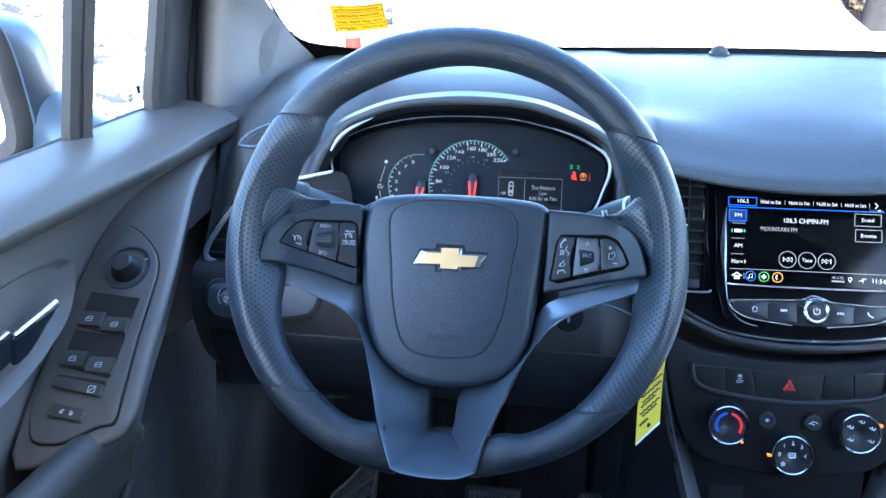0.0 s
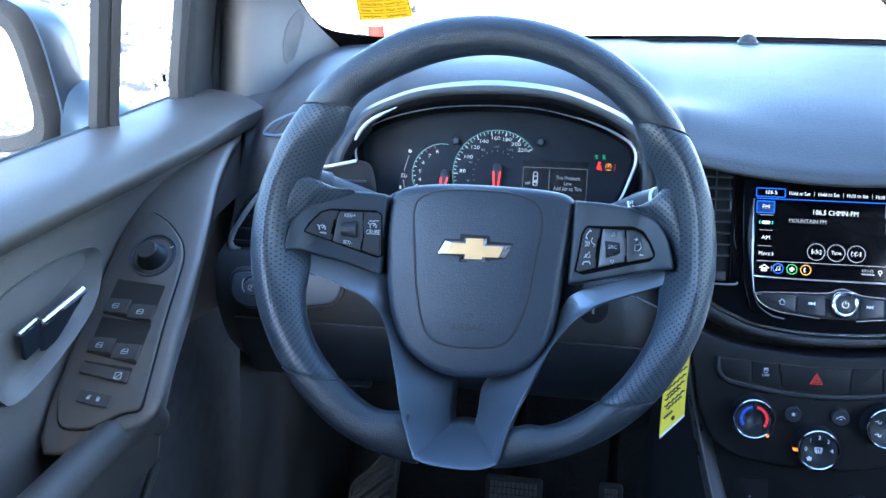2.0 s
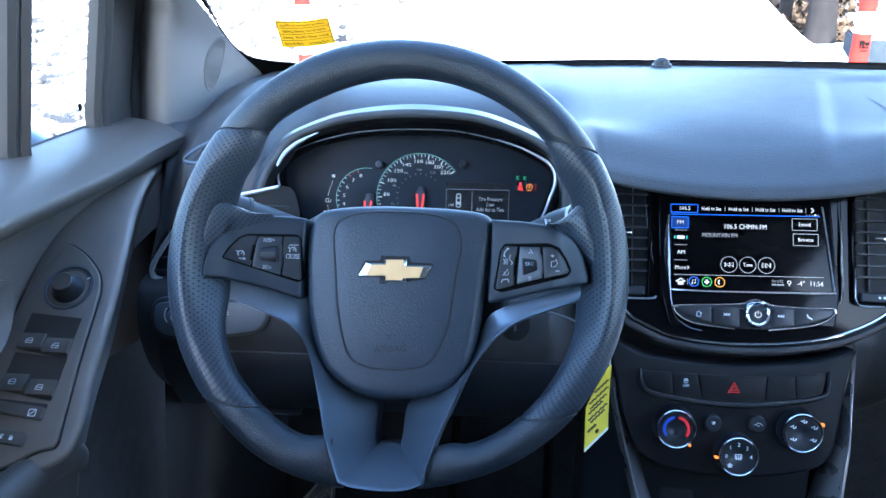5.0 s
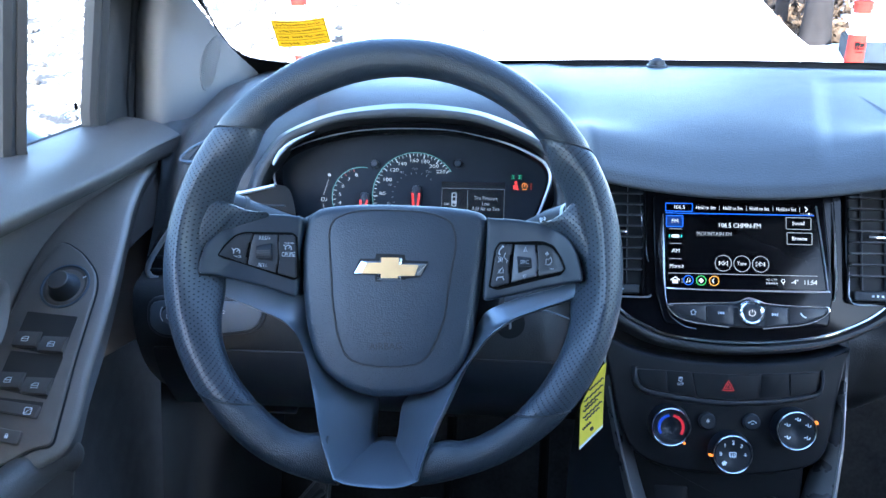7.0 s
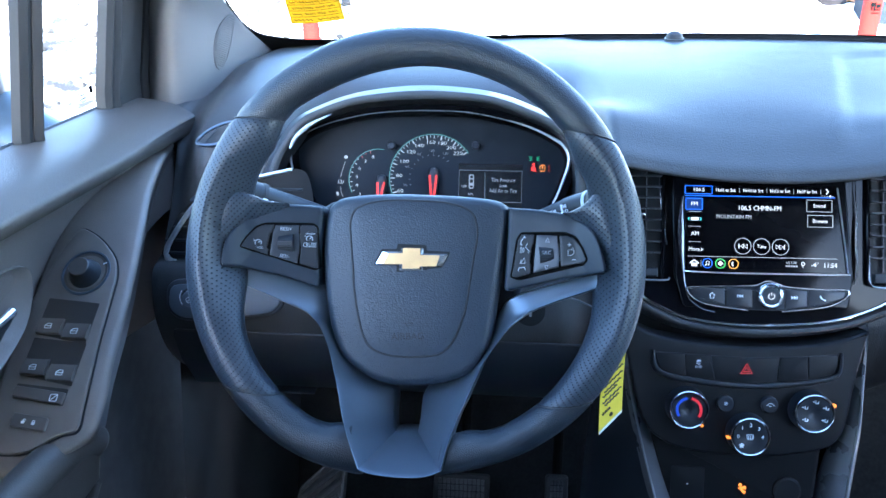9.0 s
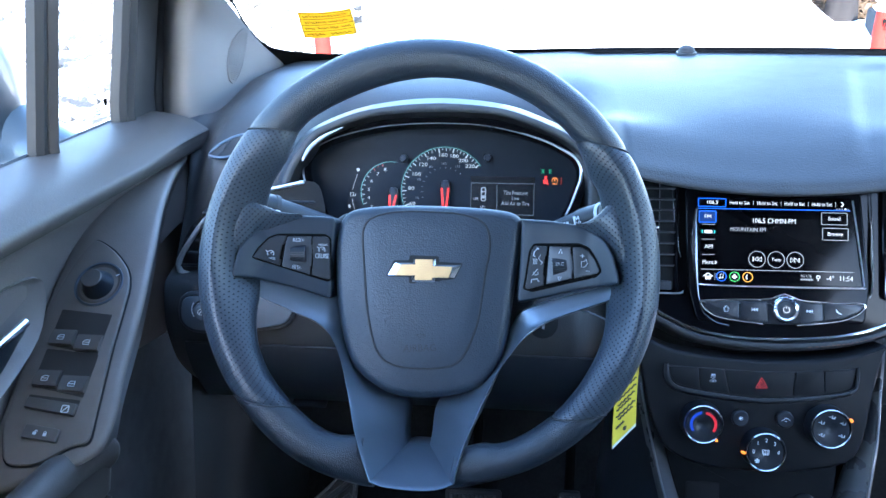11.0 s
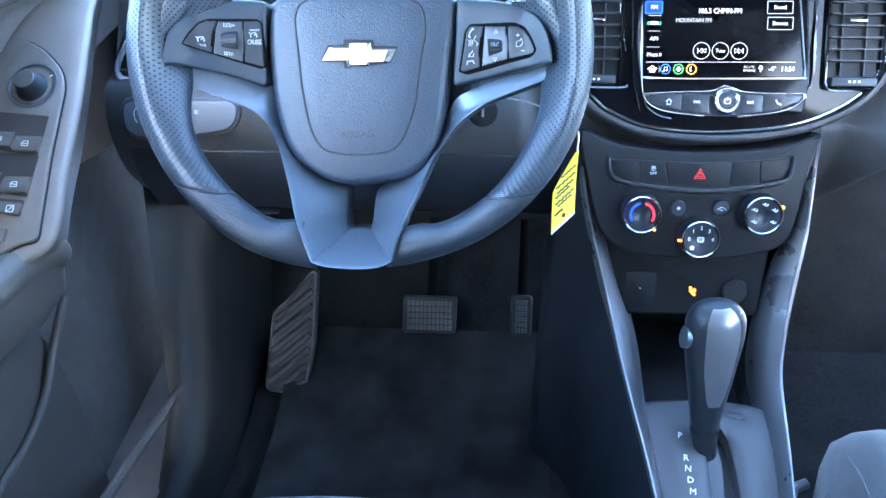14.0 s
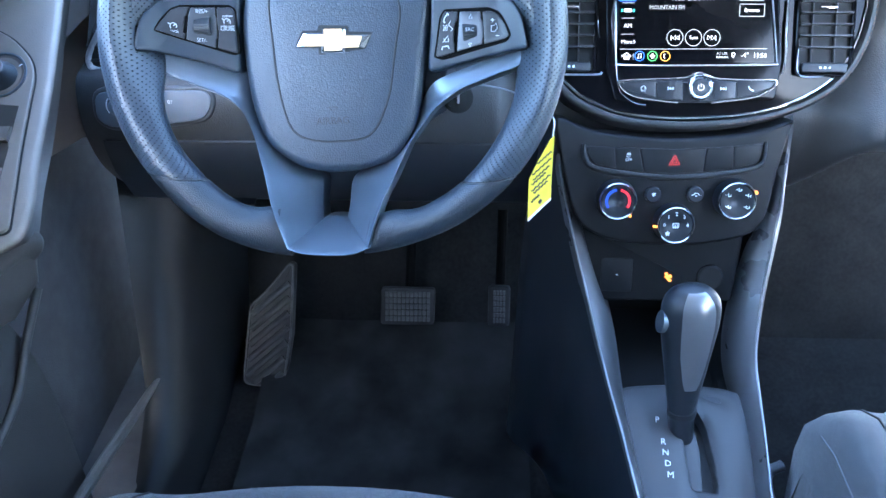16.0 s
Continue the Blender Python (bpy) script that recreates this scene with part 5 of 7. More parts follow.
stl = thing("indicator_stalk", Matrix.Translation((-.06, .80, .66)), "black indicator stalk with white print behind the wheel", "stalk")
part("arm", tube(spline([(-.085, .832, .655), (-.1182, .815, .6742), (-.1500, .790, .6960)], 6), lambda t: .0085 + .0035 * t, 16), HARD, stl, at_world=True)
part("turning_end", tube([(-.1510, .789, .6968), (-.1610, .781, .7040), (-.1720, .772, .7118)], lambda t: .0135 - .001 * t, 18), KEY, stl, "ribbed turning end", at_world=True)
part("end_ring", tube([(-.1485, .791, .6950), (-.1515, .789, .6970)], .0142, 18), RUBBER, stl, at_world=True)
part("print", joined(*[tube([Vector((-.143 + i * .0065, .7775 + i * .0035, .6990 - i * .0042)), Vector((-.1395 + i * .0065, .7790 + i * .0035, .6972 - i * .0042))], .0011, 5) for i in range(3)], tube([(-.1595, .7685, .7035), (-.1570, .7690, .7075), (-.1550, .7715, .7010), (-.1595, .7685, .7035)], .0005, 5)), WHITEP, stl, "white symbols", at_world=True, smooth=0)
PR0, PR1 = Vector((.104, .806, .6765)), Vector((.164, .766, .7152))
e_ = (PR1 - PR0).normalized()
n_ = Vector((-.05, -.88, .46))
n_ = (n_ - e_ * n_.dot(e_)).normalized()
PR0 += n_ * .0141
u_ = n_.cross(e_)
STF = Matrix.Translation(PR0) @ Matrix((e_, u_, n_)).transposed().to_4x4()
strr = thing("wiper_stalk", STF, "black wiper stalk with white print behind the wheel", "stalk")
part("arm", tube(spline([(.06, .83, .652), (.1030, .806, .6745), (.1330, .787, .6950)], 6), lambda t: .0085 + .0045 * t, 16), HARD, strr, at_world=True)
part("turning_end", tube([(.1335, .7865, .6955), (.1430, .780, .7020), (.1560, .7715, .7100)], .0135, 18), KEY, strr, "turning end with white print", at_world=True)
part("print_line", box(.0430, -.0062, -.002, .0438, .0068, .0006), WHITEP, strr, smooth=0)
for txt, x, y, sz in (("HI", .0478, .0042, .0046), ("LO", .0480, -.0002, .0046), ("INT", .0492, -.0048, .0046), ("FRONT", .0225, -.0030, .0040), ("REAR", .0335, .0025, .0036)):
    writing("print", txt, x, y, .0004, sz, WHITEP, strr, wide=.9)
part("print", joined(stroke(arc(.0365, -.0028, .0028, 30, 150, 8), .0005, .0004), stroke([(.0365, -.0046), (.0380, -.0008)], .0005, .0004)), WHITEP, strr, smooth=0)
part("print_band", tube([(.1520, .7745, .7076), (.1545, .7728, .7092)], .0139, 18), SILVER, strr, at_world=True)

stl.location += Vector((-.016, 0, -.001))
strr.location += Vector((0, 0, -.0070))

# yellow key tag
YEL = shader("yellow_card", (0.66, 0.50, 0.03), 0.5, spread=0.08, scale=60)
tag = thing("key_tag", Matrix.Translation((.193, .745, .575)), "yellow handwritten plastic key tag hanging from the ignition", "key tag")
rows = []
for i in range(9):
    t = i / 8
    z = .567 - .066 * t
    y = .742 - .010 * t + .006 * math.sin(t * 3.1)
    w_ = min(1.0, .16 + t / .42)
    rows.append([(.1915 - .0235 * k * w_, y - .026 * k * w_, z - .009 * k * w_) for k in (1, .5, 0)])
part("card", thicken(loft(rows), .0008), YEL, tag, at_world=True)
INK = shader("dark_ink", (0.05, 0.04, 0.03), 0.7, spread=0.2, scale=200)
PALE = shader("pale_edge", (0.6, 0.62, 0.6), 0.4, spread=0.1, scale=60)


def tag_point(u, v, d=.0012):
    """u across the card from its inner edge, v down it."""
    y = .742 - .010 * v + .006 * math.sin(v * 3.1)
    z = .567 - .066 * v
    return Vector((.168 + .0235 * u + d * .73, y - .026 * (1 - u) - d * .68, z - .009 * (1 - u)))


for v, u0, u1 in ((.22, .3, .9), (.34, .1, .9), (.44, .15, .85), (.50, .1, .7), (.60, .1, .9), (.66, .2, .8), (.76, .1, .45)):
    k = [tag_point(u0 + (u1 - u0) * s / 9, v + (.012 if s % 2 else -.012)) for s in range(10)]
    part("ink_line", tube(k, .0009, 5), INK, tag, at_world=True)
part("ink_dot", tube([tag_point(.5, .87, .0008), tag_point(.5, .87, .0016)], .0024, 14), INK, tag, at_world=True)
part("pale_strip", loft([[tag_point(0, .96, .0010), tag_point(1, .96, .0010)], [tag_point(0, 1.0, .0010), tag_point(1, 1.0, .0010)]]), PALE, tag, at_world=True)
part("wire_loop", tube(spline([(.1905, .742, .566), (.188, .752, .585), (.150, .775, .598), (.108, .79, .60)], 5), .0009, 6), SILVER, tag, at_world=True)

# ---- driver's door ----
door = thing("door_1", Matrix.Translation((-.42, .6, -.1)), "closed dark plastic driver's door trim with armrest and switches", "door", kind="structure")


def ridge_z(y):
    return .695 + .041 * (1.04 - y) / .5


def belt_z(y):
    return .722 + .022 * (1.0 - y) / .33


def door_skin():
    rows = []
    for i in range(45):
        y = 1.065 - 1.335 * i / 44
        zr, zw = ridge_z(max(y, .3)), belt_z(max(y, .3))
        f = smooth_step((y - .86) / .16)
        pr = [(-.445, zw - .06), (-.436, zw - .004), (-.430, zw), (-.40, zw - .001), (-.365, (zw + zr) / 2 + .004), (-.342, zr + .003), (-.335 - .006 * f, zr - .002), (-.336 - .006 * f, zr - .010), (-.346, zr - .020), (-.366, zr - .031), (-.392 + .02 * f, zr - .052), (-.412 + .035 * f, .615), (-.420 + .045 * f, .54), (-.416 + .045 * f, .44), (-.398 + .03 * f, .40), (-.372 + .01 * f, .36), (-.362, .28), (-.362, .18), (-.366, .08), (-.37, .0), (-.372, -.10), (-.372, -.2)]
        if y > .78:
            d = smooth_step((y - .78) / .12) * .035
            pr = [(x - d * .5 * smooth_step((.56 - z) / .1), z) for x, z in pr]
        rows.append([(q.x, y, q.z) for q in spline([(x, 0, z) for x, z in pr], 4)])
    return rows


skin = door_skin()
part("door_top_pad", loft([r[:33] for r in skin]), LEDGE, door, "soft dark pad along the window sill", at_world=True, smooth=55)
part("door_trim", loft([r[32:53] for r in skin]), DOORP, door, at_world=True, smooth=55)
# below this row the same door skin is given a darker tone
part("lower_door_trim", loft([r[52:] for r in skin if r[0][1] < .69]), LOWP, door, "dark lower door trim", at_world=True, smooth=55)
# dark filler added behind the door gap to keep outside light out
JAMB = shader("dark_filler_cloth", (0.045, 0.045, 0.047), 0.95, spec=0.08, spread=0.3, scale=40, grain=0.4, grain_size=300)
part("jamb", box(-.50, .45, -.25, -.446, 1.25, .69, .006), JAMB, door, "dark door jamb", at_world=True)
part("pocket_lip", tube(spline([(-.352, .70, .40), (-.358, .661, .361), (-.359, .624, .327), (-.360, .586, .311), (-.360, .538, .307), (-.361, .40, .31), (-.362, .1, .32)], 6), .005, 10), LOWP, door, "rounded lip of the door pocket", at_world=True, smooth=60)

DF = frame_at(-.369, .715, .562, 55.5)
armrest = thing("armrest", DF, "dark door armrest with window and mirror switches", "armrest")
body_o = [(-.046, .09), (-.034, .17), (-.016, .25), (-.004, .315), (.012, .318), (.030, .25), (.043, .19), (.053, .14), (.060, .06), (.062, -.01), (.066, -.055), (.063, -.086), (.046, -.104), (.01, -.122), (-.046, -.122)][::-1]
body_line = [(p.x, p.y) for p in spline([(x, y, 0) for x, y in body_o], 4, True)]


RINGS = ((.036, -.085), (.020, -.045), (.008, -.022), (.003, -.0125), (.0015, -.008), (.0035, -.0048), (.008, -.0034), (.018, -.003))


def arm_rings(a, b, cap):
    fall = lambda y: -2.1 * max(0.0, y - .12) ** 2
    bm = bmesh.new()
    vs = []
    for inset, z in RINGS[a:b]:
        vs.append([bm.verts.new((x, y, z + fall(y))) for x, y in scaled(body_line, inset)])
    k = len(body_line)
    for p, q in zip(vs, vs[1:]):
        for j in range(k):
            bm.faces.new((p[j], p[(j + 1) % k], q[(j + 1) % k], q[j]))
    if cap:
        bmesh.ops.triangulate(bm, faces=[bm.faces.new(vs[-1])], quad_method='BEAUTY', ngon_method='BEAUTY')
    return bm


part("armrest_body", arm_rings(3, 8, True), DOORP, armrest, smooth=60)
# the flank's shade is put into its darker colour
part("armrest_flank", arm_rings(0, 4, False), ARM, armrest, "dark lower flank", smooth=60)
pan = [(-.015, .1385), (.012, .1235), (.034, .1010), (.0415, .081), (.0435, .0036), (.0500, -.0863), (.034, -.0890), (.006, -.1095), (-.026, -.1115), (-.0390, -.0791), (-.0415, -.0208), (-.0395, .0533), (-.0285, .1043)][::-1]
part("panel_gap", plate(rounded([(x * 1.04, y * 1.015) for x, y in pan], .012), -.01, -.0022), RUBBER, armrest)
SWP = shader("switch_panel_plastic", (0.165, 0.140, 0.120), 0.36, spread=0.12, scale=40, grain=0.3, grain_size=900)
WELLD = shader("switch_well_shade", (0.040, 0.034, 0.030), 0.5, spread=0.12, scale=40)
SWK = shader("window_switch_plastic", (0.098, 0.085, 0.075), 0.34, spread=0.1, scale=50)
panel = part("switch_panel", plate(rounded(pan, .012), -.006, .001, .0015), SWP, armrest, "fine-grained switch panel")
# mirror adjuster
part("adjuster_ring", lathe([(.0262, .0008), (.0258, .0022), (.0240, .0024), (.0228, .0008)], 44, (.0078, .0815)), SATIN, panel)
part("adjuster_dish", lathe([(.0001, -.0006), (.014, -.0006), (.0228, .0016)], 40, (.0078, .0815)), SWK, panel, "dished surround")
knob_ = part("adjuster_knob", lathe([(.0168, .0002), (.0160, .004), (.0128, .009), (.0112, .0155), (.0104, .0170), (.0001, .0174)], 36, (.0078, .0800)), HARD, panel, "round mirror knob")
part("adjuster_cap", lathe([(.0106, .0168), (.0098, .0178), (.0001, .0181)], 32, (.0078, .0800)), SWK, knob_, "grey knob cap")
part("adjuster_mark", stroke([(.0245, .0915), (.0275, .0935)], .0012, .0020), WHITEP, panel, smooth=0)
# window switches in two wells: flat plates, the wells' shade put into their colour
for k, (x0, y0, x1, y1, tilt) in enumerate(((-.0225, .0065, .0325, .0485, 0), (-.0240, -.0375, .0320, .0045, 0))):
    part("switch_well", plate(rounded([(x0 - .001, y0 + .004), (x1 - .001, y0 - .005), (x1 + .001, y1 - .002), (x0 + .001, y1 + .002)], .0012), -.002, .0014), WELLD, panel)
    for j, (a, b) in enumerate(((x0 + .0006, x0 + .0256), (x0 + .0290, x1 - .0006))):
        dy = -.0045 * j
        top = y0 + .0205 + dy
        sw = bmesh.new()
        pr = [(y0 + .0035 + dy, .001), (y0 + .0042 + dy, .0060), (y0 + .010 + dy, .0068), (top, .0040), (top + .0004, .001)]
        rows = [[(x, y, z) for y, z in pr] for x in (a, a + .001, b - .001, b)]
        sw = loft(rows, caps=True)
        s = part("window_switch", sw, SWK, panel, smooth=30)
        cx, cy = (a + b) / 2, y0 + .0105 + dy
        part("symbol", joined(stroke([(cx - .0035, cy - .002), (cx - .0035, cy + .001), (cx - .001, cy + .003), (cx + .003, cy + .003), (cx + .003, cy - .002)], .0006, .0067, closed=True), stroke([(cx - .003, cy + .0004), (cx + .003, cy + .0004)], .0006, .0067)), WHITEP, s, smooth=0)
part("switch_well", plate(rounded([(-.0245, -.0560), (.0285, -.0625), (.0295, -.0455), (-.0240, -.0420)], .0015), -.002, .0014), WELLD, panel)
lk = part("lockout_switch", plate(rounded([(-.0240, -.0556), (.0280, -.0618), (.0290, -.0500), (-.0235, -.0450)], .0015), .0005, .0048, .001), SWK, panel)
part("symbol", joined(stroke(rect(.0155, -.0592, .0225, -.0525, .0008, 2), .0007, .0048, closed=True), stroke([(.0158, -.0590), (.0222, -.0527)], .0006, .0048)), WHITEP, lk, smooth=0)
cl = part("central_lock_switch", plate(rounded([(-.0165, -.0850), (.0195, -.0885), (.0200, -.0755), (-.0155, -.0715)], .002), .0, .0045, .0012), SWK, panel)
for x in (-.0035, .0070):
    y = -.0795 - .0010 * (x > 0)
    part("symbol", joined(plate(rect(x - .0017, y - .0026, x + .0017, y + .0004, .0003, 1), .0044, .0047), stroke(arc(x + (.0012 if x < 0 else 0), y + .0004, .0013, 0, 180, 8), .0006, .0045)), WHITEP, cl, smooth=0)

# grab handle and pocket
grab = thing("door_pull", Matrix.Translation((-.345, .69, .47)), "rounded dark plastic door pull handle", "door pull")
gp = spline([(-.341, .698, .452), (-.342, .686, .468), (-.343, .662, .480), (-.346, .60, .490), (-.350, .48, .498), (-.355, .32, .505), (-.36, .1, .51)], 6)
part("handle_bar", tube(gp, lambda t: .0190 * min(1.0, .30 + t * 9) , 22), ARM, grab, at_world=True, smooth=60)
rows = []
for i, p in enumerate(gp):
    k = min(1.0, .25 + i / 10)
    rows.append([(p.x + .014 * k, p.y + .002, p.z - .008), (p.x + .010 * k, p.y - .004, p.z - .045 * k), (p.x - .025 * k, p.y - .012, p.z - .09 * k)])
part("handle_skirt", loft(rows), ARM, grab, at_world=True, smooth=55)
part("pocket_floor", box(-.425, .1, .435, -.345, .66, .445, .003), RUBBER, door, at_world=True)

# inside release
rel = thing("door_release", Matrix.Translation((-.405, .66, .60)), "chrome inside door release in a dark cup", "door handle")
cup = [(.748, .612), (.735, .634), (.66, .646), (.600, .640), (.578, .60), (.585, .555), (.64, .553), (.72, .575)]
near = lambda y, z: (.067 + (y - .067) * .995, .974 - (.974 - z) * .995)
cl3 = spline([(-.404, *near(y, z)) for y, z in cup], 4, True)
cc = Vector((-.404, *near(.66, .60)))
rows = [[p + (p - cc) * .10 + Vector((-.012, 0, 0)) for p in cl3], [p + (p - cc) * .05 + Vector((.004, 0, 0)) for p in cl3], [p + Vector((.002, 0, 0)) for p in cl3], [p + (p - cc) * -.12 + Vector((-.008, 0, 0)) for p in cl3], [p + (p - cc) * -.8 + Vector((-.010, 0, 0)) for p in cl3]]
part("cup", loft(rows, close_u=True, caps=True), DOORP, rel, at_world=True, smooth=55)
lev = spline([(-.398, *near(y, z)) for y, z in ((.7095, .6020), (.6905, .6016), (.6650, .6014), (.6440, .6014), (.6405, .6050), (.6370, .6080), (.6250, .6078), (.6130, .6070))], 4)
part("chrome_edge", tube(lev, lambda t: .0042 * (1.15 - .55 * t), 10), CHROME, rel, "bright chrome lever edge", at_world=True)
part("lever", thicken(loft([[p + Vector((-.001, 0, -.001)) for p in lev], [Vector((-.406, p.y * .9 + .066, p.z - .012 - .017 * smooth_step((.712 - p.y) / .06))) for p in lev]]), .004), HARD, rel, at_world=True)

# window frame, divider bar and panes
SEAL = shader("window_seal_rubber", (0.022, 0.022, 0.023), 0.6, spec=0.25, spread=0.2, scale=40)
FRAMEP = shader("door_frame_plastic", (0.030, 0.029, 0.029), 0.55, spec=0.25, spread=0.12, scale=30, grain=0.2, grain_size=900)


def post(name, y0, y1, lift, m, depth=.03, dx=0.0, lab=""):
    rows = []
    for z in (.66, .74, .80, .87, .95, 1.05, 1.22):
        s = (z - .735)
        x = -.425 + .16 * max(0, s) + dx
        a, b = y0 + lift * s, y1 + lift * s
        rows.append([(x - depth, a, z), (x, a, z), (x + .006, a + .006, z), (x + .006, b - .006, z), (x, b, z), (x - depth, b, z)])
    return part(name, loft(rows, close_u=True, caps=True), m, door, lab, at_world=True, smooth=40)


post("divider_bar", .822, .860, .12, SEAL, .010, 0, "dark rubber-edged window divider bar")
post("divider_channel", .834, .848, .12, FRAMEP, .01, .008)
post("front_frame", .994, 1.085, .15, FRAMEP, .012, .004, "dark front window frame")
post("frame_seal", 1.003, 1.018, .15, SEAL, .02, .010)
post("door_seal", 1.082, 1.140, .18, SEAL, .02, -.004, "soft black door seal")
post("door_seal", 1.094, 1.110, .18, SEAL, .02, .006)
part("window_channel", tube([(-.436, y, belt_z(y) - .001) for y in (1.0, .9, .8, .7, .6, .4, .1, -.25)], .0035, 8), SEAL, door, "window sill seal", at_world=True)
p1 = part("window_2", loft([[(-.437, 1.01, .70), (-.437, .85, .70)], [(-.37, 1.06, 1.18), (-.37, .90, 1.18)]]), GLASS, None, "small front quarter window pane", kind="structure", category="window", smooth=0)
p2 = part("window_3", loft([[(-.437, .82, .70), (-.437, -.28, .70)], [(-.37, .88, 1.2), (-.37, -.3, 1.2)]]), GLASS, None, "side window pane of the driver's door", kind="structure", category="window", smooth=0)
for p in (p1, p2):
    p.visible_shadow = False
# printed marks on the quarter pane
for i, (dy, dz, wd, ht) in enumerate(((.0, .010, .008, .011), (-.022, .012, .016, .002), (-.024, .007, .018, .002), (-.024, .002, .014, .002), (-.034, .012, .006, .002), (-.036, .004, .005, .002))):
    part("pane_print", box(-.4335, .992 + .75 * dy - .75 * wd, .737 + .75 * dz, -.4325, .992 + .75 * dy, .737 + .75 * (dz + ht)), FRIT if i == 0 else shader("grey_print", (0.2, 0.2, 0.22), 0.6), p1, smooth=0)

# passenger's side closes the cabin
part("door_2", box(1.055, -.28, -.1, 1.11, 1.03, .74, .02), DOORP, None, "dark passenger door trim", kind="structure", category="door")
p3 = part("window_4", loft([[(1.09, 1.0, .73), (1.09, -.28, .73)], [(1.03, .62, 1.22), (1.03, -.3, 1.22)]]), GLASS, None, "side window pane of the passenger's door", kind="structure", category="window", smooth=0)
p3.visible_shadow = False

# windscreen pillars
pil = thing("pillar_trim", Matrix.Translation((-.36, 1.1, .70)), "pale grey windscreen pillar trim with oval speaker grille", "pillar trim", kind="structure")
PR = [
    (.66, [(-.46, 1.15), (-.412, 1.085), (-.392, 1.074), (-.368, 1.080), (-.350, 1.13), (-.325, 1.25), (-.300, 1.385)]),
    (.705, [(-.458, 1.15), (-.410, 1.092), (-.390, 1.080), (-.366, 1.084), (-.348, 1.13), (-.328, 1.23), (-.306, 1.352)]),
    (.74, [(-.455, 1.155), (-.407, 1.098), (-.386, 1.084), (-.363, 1.086), (-.346, 1.125), (-.331, 1.20), (-.312, 1.295)]),
    (.78, [(-.45, 1.16), (-.403, 1.104), (-.382, 1.088), (-.360, 1.088), (-.344, 1.118), (-.332, 1.17), (-.316, 1.226)]),
    (.83, [(-.445, 1.165), (-.396, 1.110), (-.376, 1.092), (-.354, 1.086), (-.339, 1.10), (-.328, 1.12), (-.316, 1.150)]),
    (.90, [(-.435, 1.18), (-.386, 1.125), (-.366, 1.10), (-.345, 1.060), (-.330, 1.02), (-.320, 1.02), (-.309, 1.035)]),
    (1.05, [(-.43, 1.18), (-.37, 1.10), (-.35, 1.05), (-.325, .90), (-.310, .79), (-.300, .79), (-.288, .80)]),
    (1.24, [(-.42, 1.15), (-.36, 1.0), (-.33, .85), (-.30, .65), (-.283, .53), (-.272, .53), (-.262, .54)]),
]


def pillar_side(flip):
    rows = []
    keys = [spline([(x, y, z) for x, y in p], 5) for z, p in PR]
    for i in range(len(keys[0])):
        rows.append([Vector((mirrored(q.x) if flip else q.x, q.y, q.z)) for q in spline([k[i] for k in keys], 4)])
    return loft(rows)


part("pillar_cover", pillar_side(False), PILLAR, pil, at_world=True, smooth=55)
pil2 = thing("pillar_trim", Matrix.Translation((mirrored(-.36), 1.1, .70)), "pale grey windscreen pillar trim", "pillar trim", kind="structure")
part("pillar_cover", pillar_side(True), PILLAR, pil2, at_world=True, smooth=55)
# speaker grille: an oval of fine ribs
gc, gu, gv = Vector((-.327, 1.174, .768)), Vector((.009, .024, .060)).normalized(), Vector((.012, .037, -.001))
gv = (gv - gu * gv.dot(gu)).normalized()
gn = gu.cross(gv).normalized()
gn = gn if gn.x > 0 else -gn
_b = pillar_side(False)
bmesh.ops.triangulate(_b, faces=_b.faces)
PT = bvhtree.BVHTree.FromBMesh(_b)
_b.free()


def on_pillar(a, b, d):
    p = gc + gu * a + gv * b
    hit = PT.ray_cast(p + gn * .05, -gn)[0]
    return (hit if hit is not None else p) + gn * d


GL, GW = .036, .0200
ring = [2 * math.pi * i / 48 for i in range(48)]
gr = part("speaker_grille", loft([[on_pillar(GL * k * math.cos(a), GW * k * math.sin(a), d) for a in ring] for k, d in ((1.10, -.001), (1.07, .0014), (1.01, .0016), (.97, .0004), (.5, .0004), (.05, .0004))], close_u=True, caps=True), PILLAR, pil, "ribbed oval speaker grille", at_world=True, smooth=55)
for i in range(24):
    s = -.95 + 1.9 * i / 23
    w_ = GW * .96 * math.sqrt(1 - s * s)
    part("rib", tube([on_pillar(GL * .97 * s, w_ * k / 3, .0024) for k in range(-3, 4)], .0007, 5), PILLAR, gr, at_world=True)

# ---- door mirror outside ----
PAINT = shader("dark_blue_car_paint", (0.010, 0.017, 0.028), 0.30, metal=0.3, spread=0.1, scale=30, coat=0.25)
EDGEG = shader("mirror_edge_grey", (0.009, 0.0095, 0.0105), 0.6, spec=0.06, spread=0.4, scale=25, wear=0.3)
mir = thing("door_mirror", Matrix.Translation((-.55, .97, .66)), "dark blue door mirror with dull grey edge frame", "door mirror")
ml = [(x - .003, z) for x, z in ((-.572, .735), (-.574, .690), (-.592, .668), (-.66, .655), (-.76, .655), (-.80, .675), (-.805, .76), (-.79, .825), (-.74, .848), (-.66, .850), (-.612, .843), (-.582, .815))]
mo = spline([(x, .95, z) for x, z in ml], 4, True)
mc = Vector((-.678, .95, .752))
rows = [[mc + (p - mc) * .78 + Vector((0, .012, 0)) for p in mo], [mc + (p - mc) * .81 + Vector((0, -.002, 0)) for p in mo], [mc + (p - mc) * .96 + Vector((0, -.006, 0)) for p in mo], [p for p in mo], [mc + (p - mc) * 1.02 + Vector((0, .02, 0)) for p in mo]]
